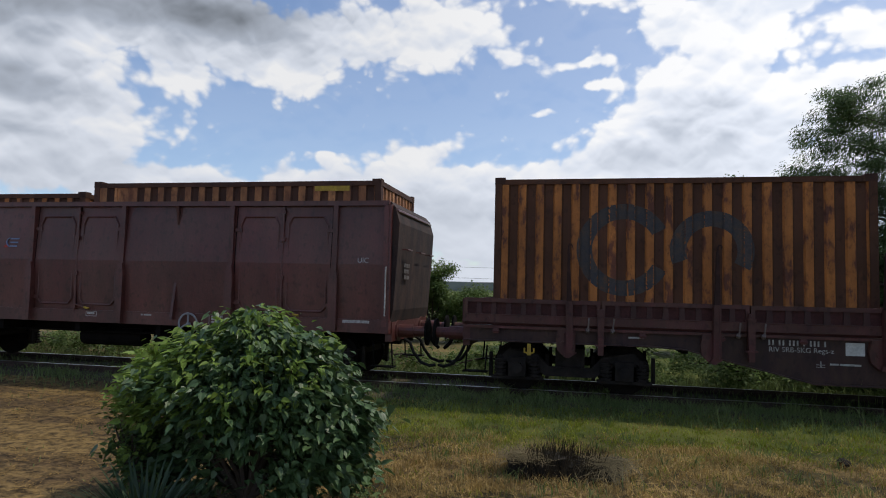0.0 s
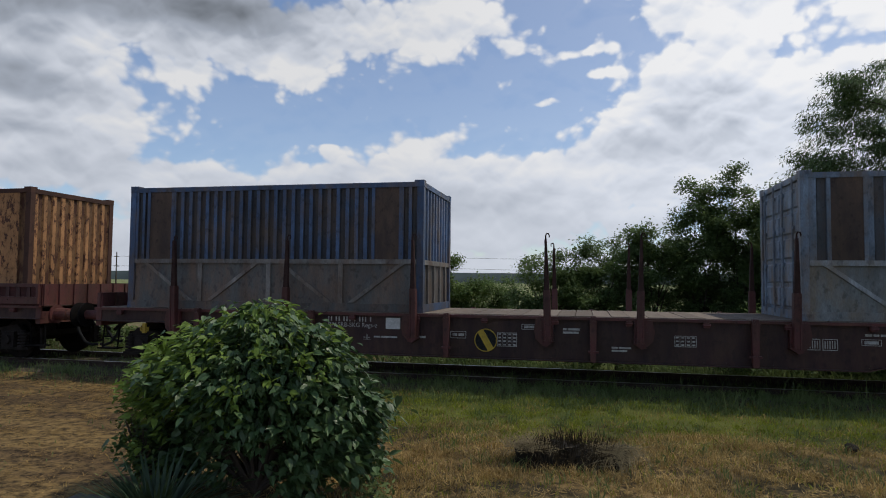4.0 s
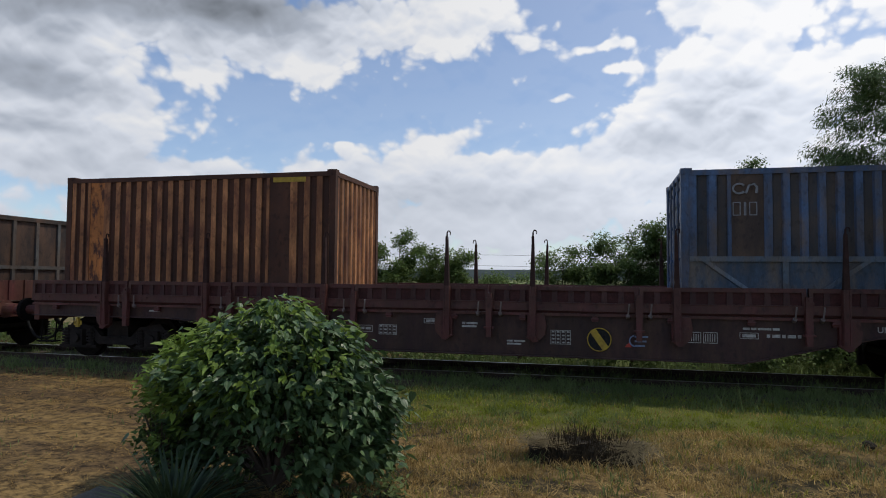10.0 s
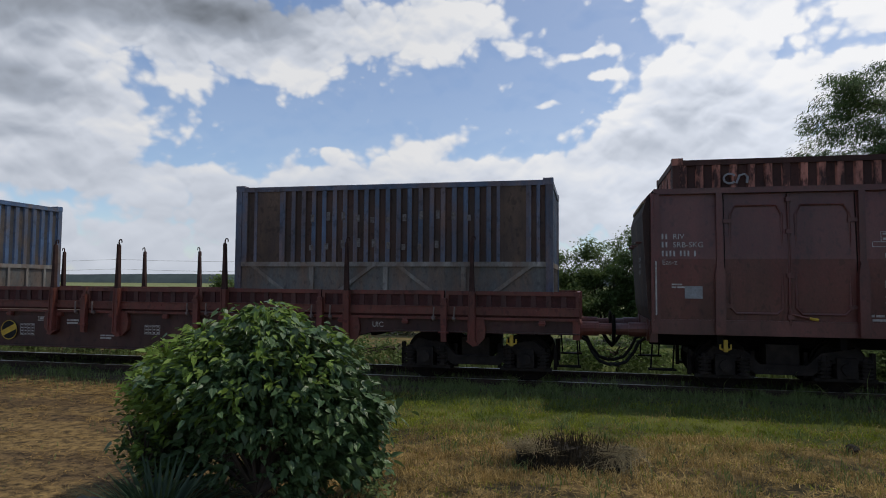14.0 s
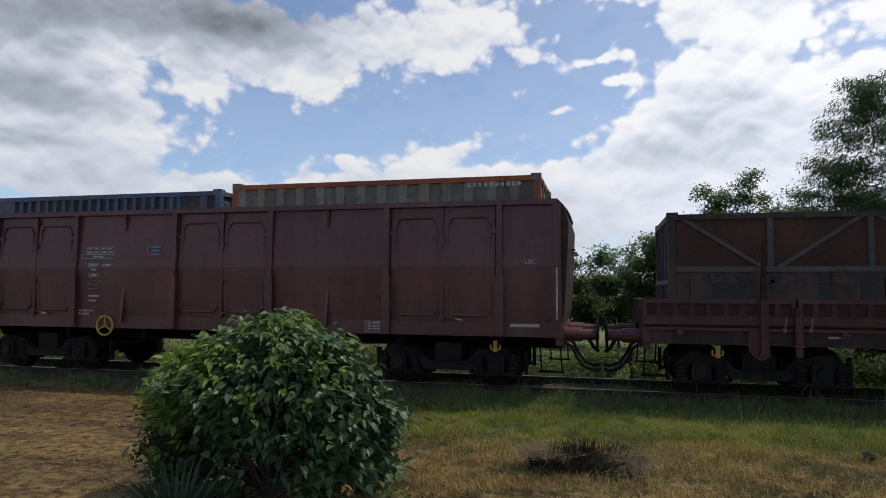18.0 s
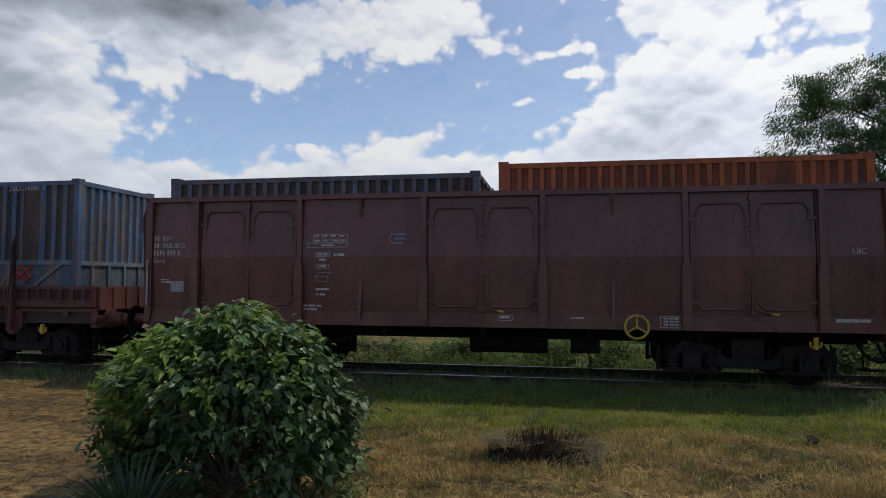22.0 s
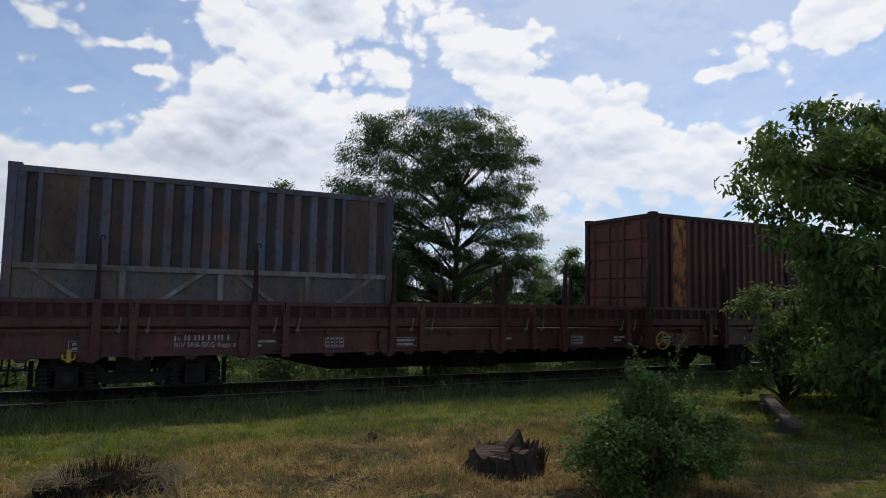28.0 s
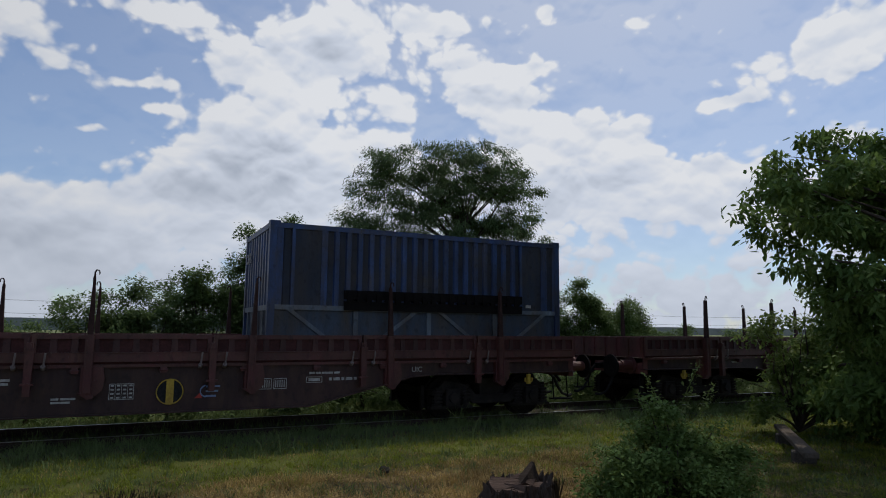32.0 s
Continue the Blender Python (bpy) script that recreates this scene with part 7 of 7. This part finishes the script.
# low rose-like shrub
shrub = tree("wild_shrub", "low spreading wild rose shrub with leggy light green shoots", (6.05, 2.8, 0),
             [(0, 0, 0.50, 0.94, 0.7, 0.50), (-0.50, 0, 0.48, 0.54, 0.5, 0.44), (0.52, 0, 0.48, 0.54, 0.5, 0.44), (0.02, 0, 0.90, 0.60, 0.45, 0.34), (-0.2, 0, 1.02, 0.36, 0.25, 0.26), (0.35, 0, 0.96, 0.38, 0.3, 0.24)],
             640, 44, 0.052, (0.055, 0.055, 0.04), M_SHRUB, 0.015, 0.1, 12, 0.55, 0.3, 4, "bush", boughs=60, cluster=(90, 0.17, 0.17, 0.11))
srg = np.random.RandomState(77)
bm = bmesh.new()
sprigs = []
for k in range(46):
    a = srg.uniform(0, 2 * np.pi)
    q = srg.uniform(0, 0.8)
    base = np.array([q * math.cos(a) * 0.95, q * math.sin(a) * 0.6, 0.45 + 0.25 * (1 - q)])
    ln = srg.uniform(0.12, 0.34) if k > 3 else (0.80, 0.55, 0.45, 0.66)[k]
    if k < 4:
        base = np.array([(0.12, 0.45, -0.35, 0.02)[k], 0.0, 0.84])
    tip = base + ln * np.array([0.35 * math.cos(a), 0.35 * math.sin(a), 1.0])
    bend = np.array([0.06 * math.cos(a), 0.06 * math.sin(a), 0])
    tube(bm, [tuple(base), tuple((base + tip) / 2 - bend), tuple(tip)], [0.006, 0.004, 0.002], 4)
    for f in np.linspace(0.05, 1.0, max(5, int(ln * 34))):
        sprigs.append(base + (tip - base) * f - bend * 4 * f * (1 - f) * 0.5)
part("shoots", bm, M_SHRUB_NEW, shrub)["kind"] = "stuff"
part("young_leaves", leaf_mesh("young_leaves", M_SHRUB_NEW, np.array(sprigs), (0.03, 0.03, 0.015), 6, 0.05, 0.5, 0.1, srg, 4), M_SHRUB_NEW, shrub, "light yellowish young leaves")["kind"] = "stuff"

# sunlit young growth behind the beam; its paler leaf colour stands for the sun
tree("elder_bush", "loose light green bush growing behind the timber", (13.0, 6.3, 0),
     [(-0.3, 0, 1.9, 0.7, 0.7, 0.5), (0.0, 0, 1.1, 1.0, 0.7, 0.6), (0.9, 0, 1.5, 0.9, 0.7, 0.8), (-0.5, 0, 0.5, 0.6, 0.5, 0.45), (0.5, 0, 0.45, 1.1, 0.7, 0.45), (0.6, 0, 2.4, 0.7, 0.5, 0.5), (1.6, 0, 1.0, 1.0, 0.8, 0.9)],
     620, 13, 0.11, (0.08, 0.08, 0.06), M_ELDER, 0.0, 0.1, 33, 0.42, 0.5, 6, "bush", boughs=40, cluster=(85, 0.26, 0.26, 0.18))


def blades(name, label, xy, length, width, lean, mat, category, rng=R, z=None):
    """Thin upright blades rooted at the given points."""
    n = len(xy)
    a = rng.uniform(0, 2 * np.pi, n)
    tilt = np.abs(rng.normal(0, lean, n)) if lean < 1.2 else np.pi / 2 - np.abs(rng.normal(0, 0.2, n))
    d = np.stack([np.cos(a) * np.sin(tilt), np.sin(a) * np.sin(tilt), np.cos(tilt)], 1)
    b = rng.uniform(0, 2 * np.pi, n)
    side = np.stack([np.cos(b), np.sin(b), 0 * b], 1) * (width * rng.uniform(0.6, 1.3, n))[:, None]
    root = np.stack([xy[:, 0], xy[:, 1], np.array([height(x, y) for x, y in xy]) - 0.01 if z is None else np.full(n, z)], 1)
    if lean >= 1.2:
        root[:, 2] += 0.012 + np.abs(rng.normal(0, 0.018, n))
    ln = (length * rng.uniform(0.4, 1.2, n))[:, None]
    turn = a + rng.normal(0, 0.7, n)
    bend = np.stack([np.cos(turn), np.sin(turn), -0.3 + 0 * a], 1) * ln * (0.25 if lean < 1.2 else 0.12)
    mid, tip = root + d * ln * 0.6, root + d * ln + bend
    verts = np.stack([root - side, root + side, mid + side * 0.7, mid - side * 0.7, tip], 1).reshape(-1, 3)
    i = np.arange(n)[:, None] * 5
    faces = (i + [0, 1, 2, 3]).tolist() + (i + [3, 2, 4]).tolist()
    ob = new(name, raw(name, verts.tolist(), faces, mat))
    return tagged(ob, label, category, kind="stuff")


def scatter(n, x0, x1, y0, y1, keep, rng=R):
    p = np.stack([rng.uniform(x0, x1, n), rng.uniform(y0, y1, n)], 1)
    k = np.array([keep(x, y) for x, y in p])
    return p[rng.uniform(0, 1, n) < k]


def patch(x, y, s=0.8, o=0.0):
    return 0.5 + 0.5 * noise.noise(Vector((x * s, y * s, o)))


def clump(x, y, s, o):
    """Ragged small patches: nothing between them, full cover inside."""
    return min(1.0, max(0.04, (patch(x, y, s, o) + 0.4 * patch(x, y, s * 2.7, o + 5) - 0.66) * 6))


lawn = scatter(330000, -3.2, 17, 0.5, 9.0, lambda x, y: min(1, max(0.16, (y + 2.4 * patch(x, y, 0.6, 4) - 6.2 + 2.2 * max(0, x - 6)) / 1.8)) * (0.12 + 0.88 * clump(x, y, 2.6, 47)) * (1 if x > -1.6 else max(0.03, (x + 3) / 2)))
blades("lawn_grass", "short green grass on the plot", lawn, 0.078, 0.0055, 0.7, M_GRASS, "grass")
sand_straw = scatter(240000, -16, -1.6, 1.5, 8.6, lambda x, y: max(0.02, 1.6 * patch(x * 0.4, y * 1.5, 0.9, 5) - 0.5) * clump(x * 0.6, y, 3.6, 41))
blades("dry_litter", "dry trampled straw on the sandy ground", sand_straw, 0.075, 0.0042, 1.4, M_HAY, "straw")
hay_grass = scatter(40000, -2, 15, 3.0, 8.8, lambda x, y: clump(x, y, 1.7, 53))
blades("dry_grass", "yellowed dry blades standing in the grass", hay_grass, 0.09, 0.0042, 0.8, M_STRAW, "grass")
tufts = []
for k in range(420):
    x, y = R.uniform(-1.2, 14), R.uniform(2.2, 8.6)
    if R.uniform() < 0.15 + 0.85 * patch(x, y, 0.6, 4) * min(1, y / 6):
        tufts.append(R.normal(0, 0.06, (R.randint(14, 34), 2)) + (x, y))
blades("grass_tufts", "scattered darker tufts of grass", np.concatenate(tufts), 0.17, 0.006, 0.6, M_WEED, "grass")
heaps = [R.normal(0, 1, (R.randint(120, 330), 2)) * (0.26, 0.09) @ np.array([[math.cos(a), math.sin(a)], [-math.sin(a), math.cos(a)]]) + (R.uniform(-1.0, 8), R.uniform(2.2, 6.4)) for a in R.uniform(-0.7, 0.7, 190)]
blades("straw_swaths", "loose swaths of cut straw", np.concatenate(heaps), 0.13, 0.0042, 1.05, M_STRAW, "straw")
straw = scatter(150000, -2.2, 11, 2.0, 7.2, lambda x, y: min(1, max(0.05, (7.6 - y - 2.2 * patch(x, y, 0.6, 4)) / 1.6)) * max(0.06, 2.2 * patch(x, y, 1.3, 8) - 0.60) * clump(x, y, 4.2, 43))
blades("straw_litter", "pale cut straw lying on the dry ground", straw, 0.12, 0.0042, 1.42, M_STRAW, "straw")
yard_straw = scatter(40000, -7, 12, -7, 2.0, lambda x, y: clump(x, y, 2.2, 61))
blades("yard_litter", "loose dry litter on the trodden yard", yard_straw, 0.11, 0.0045, 1.4, M_HAY, "straw")
dark_bits = scatter(55000, -2.2, 12, 2.0, 7.4, lambda x, y: max(0.0, clump(x, y, 3.1, 71) - 0.3))
blades("dark_litter", "dark rotten clippings among the straw", dark_bits, 0.10, 0.006, 1.3, M_STALK, "straw")
between = scatter(16000, -20, 26, 9.35, 11.2, lambda x, y: 0.2 + 0.6 * patch(x, y, 0.8, 12))
blades("track_weeds", "weeds growing between the rails", between, 0.16, 0.006, 0.4, M_WEED, "weeds", z=BANK + 0.04)
weeds = scatter(60000, -24, 30, 7.9, 9.2, lambda x, y: 0.25 + 0.75 * patch(x, y, 0.9, 2))
blades("trackside_weeds", "uneven tall weeds along the rails", weeds[weeds[:, 0] > -4], 0.16, 0.006, 0.5, M_WEED, "weeds")
blades("sparse_weeds", "sparse weeds at the edge of the sandy ground", weeds[(weeds[:, 0] <= -4)][::4], 0.16, 0.006, 0.4, M_WEED, "weeds")
back = scatter(52000, -30, 34, 11.2, 17.0, lambda x, y: 0.3 + 0.7 * patch(x, y, 0.5, 6))
blades("rough_grass", "rough tall grass behind the railway", back, np.array([0.12 + 0.5 * patch(x, y, 1.3, 3) ** 2 for x, y in back]), 0.009, 0.6, M_WEED, "grass")
verge = scatter(52000, -1.5, 30, 8.5, 9.25, lambda x, y: max(0.1, 1.7 * patch(x, y, 1.6, 22) - 0.35))
blades("verge_weeds", "dense dark weeds against the rail", verge, np.array([0.13 + 0.62 * patch(x, y, 2.3, 13) ** 3 for x, y in verge]), 0.006, 0.55, M_WEED, "weeds")
clumps = np.concatenate([R.normal(0, 1, (R.randint(60, 140), 2)) * (0.35, 0.12) + (x, R.uniform(8.4, 9.1)) for x in R.uniform(-22, -1.5, 46)])
blades("rail_weeds", "scattered clumps of weeds beside the rail", clumps, 0.24, 0.007, 0.5, M_WEED, "weeds")
for_sand = scatter(2600, -15, -2.5, 2.5, 8.4, lambda x, y: 1.0 if patch(x, y, 1.3, 17) > 0.62 else 0.05)
blades("sand_grass", "thin green grass in the trampled ground", for_sand, 0.10, 0.005, 0.6, M_WEED, "grass")
seed_heads = scatter(60, 2.5, 9, 7.6, 8.9, lambda x, y: 1)
blades("tall_stalks", "few tall thin grass stalks", seed_heads, 0.65, 0.006, 0.2, M_WEED, "weeds")


def cut_bush_stump():
    t = thing("cut_bush_stump", "low hacked-off bush with dark dead stalks", "stump", pose(0.95, 4.75, 0))
    rng = np.random.RandomState(21)
    bm = bmesh.new()
    for k in range(620):
        x, y = rng.uniform(-0.36, 0.34), rng.normal(0, 0.13)
        ln = rng.uniform(0.16, 0.38) * (1.1 - 0.7 * abs(x))
        a = rng.normal(0, 0.22)
        rod(bm, (x, y, -0.02), (x + ln * a + x * 0.15, y + ln * rng.uniform(-0.35, 0.3), ln), rng.uniform(0.003, 0.008), 5, 0.002)
    for k in range(70):
        # stalks that were flattened across the clump
        x, y, z = rng.uniform(-0.40, 0.30), rng.uniform(-0.22, 0.0), rng.uniform(0.06, 0.24)
        a = rng.uniform(-0.5, 0.6)
        rod(bm, (x, y, z), (x + 0.17 * math.cos(a), y - 0.04, max(0.03, z + 0.2 * math.sin(a))), 0.005, 4, 0.002)
    part("dead_growth", bm, M_STALK, t)["kind"] = "stuff"
    # Root lumps are coloured near black so the clump's shaded hollow reads.
    bm = bmesh.new()
    for x, y, r, h in ((-0.46, 0.0, 0.17, 0.19), (-0.28, -0.02, 0.18, 0.21), (-0.08, 0.02, 0.20, 0.24), (0.12, -0.02, 0.18, 0.21), (0.44, 0.02, 0.16, 0.24)):
        tube(bm, [(x, y, -0.05), (x + 0.01, y + 0.01, h * 0.5), (x + 0.0, y, h * 0.92), (x, y, h)], [r * 1.15, r, r * 0.92, r * 0.5], 11)
    for v in bm.verts:
        v.co += Vector((noise.noise(v.co * 6), noise.noise(v.co * 6 + Vector((9, 0, 0))), 0.7 * noise.noise(v.co * 5 + Vector((0, 7, 0))))) * 0.09
    part("root_mass", bm, M_UNDER_ROOT, t, "rotten root mass, near black for the shaded hollow")
    at = np.array([0.95, 4.75])
    for name, centre, size, count, z, mat, lean in (("straw_cap", (-0.44, -0.02), (0.13, 0.13), 1000, 0.185, M_DRYGREY, 1.2), ("dry_fringe", (0.46, -0.14), (0.12, 0.06), 420, 0.22, M_DRYGREY, 1.25), ("dry_grass", (0.0, -0.05), (0.40, 0.16), 160, None, M_DRYGREY, 0.9)):
        b = blades(name, "", rng.normal(0, 1, (count, 2)) * size + centre + at, 0.22, 0.0048, lean, mat, "", rng, z)
        if name == "dry_fringe":
            for v in b.data.vertices:
                v.co.z -= 0.9 * max(0.0, 4.62 - v.co.y)
        for key in ("category", "label"):
            if key in b:
                del b[key]
        b.parent = t
        b.matrix_parent_inverse = pose(0.95, 4.75, 0).inverted()


def tree_stump():
    t = thing("tree_stump", "splintered old tree stump with dark furrowed bark", "stump", pose(5.0, 4.05, 0))
    rng = np.random.RandomState(22)
    n, rings = 170, 9

    def lip(k):
        a = 6.283 * k / n
        return 0.25 + 0.05 * math.cos(a) + 0.05 * noise.noise(Vector((math.cos(a) * 3, math.sin(a) * 3, 1))) + 0.13 * noise.noise(Vector((k * 0.45, 7, 2)))

    rim = [lip(k) for k in range(n)]
    verts, faces = [], []
    for j in range(rings):
        f = j / (rings - 1)
        for k in range(n):
            a = 2 * math.pi * k / n
            furrow = abs(noise.noise(Vector((k * 0.36, f * 1.1, 4)))) * 0.085 + 0.03 * noise.noise(Vector((k * 0.8, f * 5, 8)))
            r = 0.35 + 0.10 * (1 - f) ** 2 + furrow + 0.04 * noise.noise(Vector((math.cos(a) * 2, math.sin(a) * 2, 3)))
            verts.append((r * math.cos(a) * 1.06, r * math.sin(a), -0.04 + (rim[k] + 0.04) * f))
    for k in range(n):
        a = 2 * math.pi * k / n
        verts.append((0.32 * math.cos(a) * 1.06, 0.32 * math.sin(a), rim[k] - 0.06))
    for j in range(rings):
        for k in range(n):
            q = (k + 1) % n
            faces.append((j * n + k, j * n + q, (j + 1) * n + q, (j + 1) * n + k))
    part("bark", raw("bark", verts, faces, M_BARK), None, t, "furrowed dark bark")
    bm = bmesh.new()
    tube(bm, [(0, 0, -0.05), (0, 0, 0.17), (0, 0, 0.25), (0, 0, 0.26), (0, 0, 0.24)], [0.335, 0.33, 0.325, 0.2, 0.03], 44)
    for v in bm.verts:
        v.co.x *= 1.05
        if v.co.z > 0.19:
            v.co.z += 0.10 * noise.noise(v.co * 5) + 0.05 * noise.noise(v.co * 14)
    part("core", bm, M_CUTWOOD, t, "torn reddish brown wood")
    bm = bmesh.new()
    prism(bm, [(-0.05, 0.16), (0.19, 0.16), (0.21, 0.30), (0.20, 0.47), (0.18, 0.46), (0.12, 0.40), (0.04, 0.33), (-0.03, 0.25)], -0.12, -0.05)
    for v in bm.verts:
        v.co += Vector((rng.normal(0, 0.012), 0.25 * (v.co.z - 0.15) + rng.normal(0, 0.012), rng.normal(0, 0.008)))
    part("splinter", bm, M_ROT, t, "upright torn splinter of dark wood")
    bm = bmesh.new()
    for k in range(120):
        a = rng.uniform(3.6, 7.0)
        x, y = 0.45 * math.cos(a), 0.42 * math.sin(a)
        ln = rng.uniform(0.06, 0.26) + 0.12 * (math.cos(a) > 0.6)
        rod(bm, (x, y, -0.02), (x * 1.02 + rng.normal(0, 0.03), y * 1.02 + rng.normal(0, 0.02), ln), rng.uniform(0.004, 0.010), 4, 0.002)
    part("dead_growth", bm, M_STALK, t)["kind"] = "stuff"


cut_bush_stump()
tree_stump()
clod = thing("clod", "small dark clod of earth with a tuft", "clod", pose(4.2, 6.2, 0))
bm = bmesh.new()
bmesh.ops.create_icosphere(bm, subdivisions=2, radius=0.075)
for v in bm.verts:
    v.co = Vector((v.co.x, v.co.y, v.co.z * 0.8 + 0.05)) * (1 + 0.35 * noise.noise(v.co * 9))
part("lump", bm, M_UNDER_ROOT, clod)

# a squared timber lying on a block
beam = thing("timber_beam", "grey weathered timber beam propped on a dark block", "timber", pose(10.9, 4.9, 0))
bm = bmesh.new()
d = Vector((12.4 - 9.7, 6.6 - 4.0, 0))
L_ = 3.2
box(bm, -L_ / 2, L_ / 2, -0.10, 0.10, 0.20, 0.28)
bmesh.ops.bevel(bm, geom=bm.edges, offset=0.012, segments=1, affect="EDGES")
b = part("beam", bm, M_BEAM, beam)
b.rotation_euler = (0, 0, math.atan2(d.y, d.x))
for f in (-0.9, 0.9):
    bm = bmesh.new()
    box(bm, f - 0.1, f + 0.1, -0.16, 0.16, -0.02, 0.2)
    bmesh.ops.bevel(bm, geom=bm.edges, offset=0.02, segments=1, affect="EDGES")
    o = part("block", bm, M_SLEEPER, beam)
    o.rotation_euler = (0, 0, math.atan2(d.y, d.x))

# spiky plant in front of the lilac
spiky = thing("yucca", "spiky yucca with narrow dark blades", "plant", pose(-2.2, 2.05, 0))
rng = np.random.RandomState(31)
verts, faces = [], []
for k in range(330):
    a, el = rng.uniform(0, 2 * math.pi), rng.uniform(0.10, 1.05)
    ln = rng.uniform(0.50, 0.80)
    d = np.array([math.cos(a) * math.cos(el), math.sin(a) * math.cos(el), math.sin(el)])
    s = np.array([-math.sin(a), math.cos(a), 0]) * 0.012
    r0 = np.array([0.03 * math.cos(a), 0.03 * math.sin(a), 0.02])
    m_, t_ = r0 + d * ln * 0.6, r0 + d * ln + np.array([0, 0, -0.06])
    i = len(verts)
    verts += [(r0 - s).tolist(), (r0 + s).tolist(), (m_ + s).tolist(), (m_ - s).tolist(), t_.tolist()]
    faces += [(i, i + 1, i + 2, i + 3), (i + 3, i + 2, i + 4)]
part("foliage", raw("foliage", verts, faces, leaf_mat("yucca_blades", (0.025, 0.045, 0.022), (0.062, 0.092, 0.045), 0.1, shine=0.2)), None, spiky)
bm = bmesh.new()
rod(bm, (0, 0, -0.05), (0, 0, 0.06), 0.05, 8)
part("stem", bm, M_BARK, spiky)


# ---- distance ----
def ridge(name, label, y, z0, amp, mat, seed, x0=-2500, x1=2500, n=160):
    bm = bmesh.new()
    xs = np.linspace(x0, x1, n)
    low, top, backv = [], [], []
    for x in xs:
        h = z0 + amp * noise.noise(Vector((x * 0.004, seed, 0))) + amp * 0.35 * noise.noise(Vector((x * 0.05, seed, 5)))
        low.append(bm.verts.new((x, y, -1))), top.append(bm.verts.new((x, y + 20, h))), backv.append(bm.verts.new((x, y + 200, -1)))
    for a, b in ((low, top), (top, backv)):
        for i in range(n - 1):
            bm.faces.new((a[i], a[i + 1], b[i + 1], b[i]))
    tagged(new(name, mesh_of(name, bm, mat, True)), label, "backdrop", kind="structure")


ridge("far_woods", "distant band of dark woods across the fields", 900, 14, 3, material("far_woodland", [(0.3, (0.032, 0.044, 0.046)), (0.7, (0.065, 0.085, 0.078))], 0.04, rough=1.0, bump=0), 1)
# Blue-grey distance haze is mixed into the hill colour.
ridge("far_hills", "low hills on the horizon, tinted with blue-grey haze", 2600, 30, 12, material("hazy_hills", [(0.3, (0.16, 0.21, 0.26)), (0.7, (0.2, 0.25, 0.3))], 0.002, rough=1.0, bump=0), 4, -6000, 7000)


# ---- what moves ----
def motions():
    for ob in TRAIN:
        x, y, z = ob.matrix_basis.translation
        walk(ob, [(float(t), pose(x - run(t), y, z)) for t in range(33)])
    step = 0.08
    rolls = [Matrix.Rotation(-run(step * k) / 0.42, 4, "Y") for k in range(401)]
    for w in WHEELS:
        at = Matrix.Translation(w.location)
        walk(w, [(step * k, at @ r) for k, r in enumerate(rolls)])


motions()
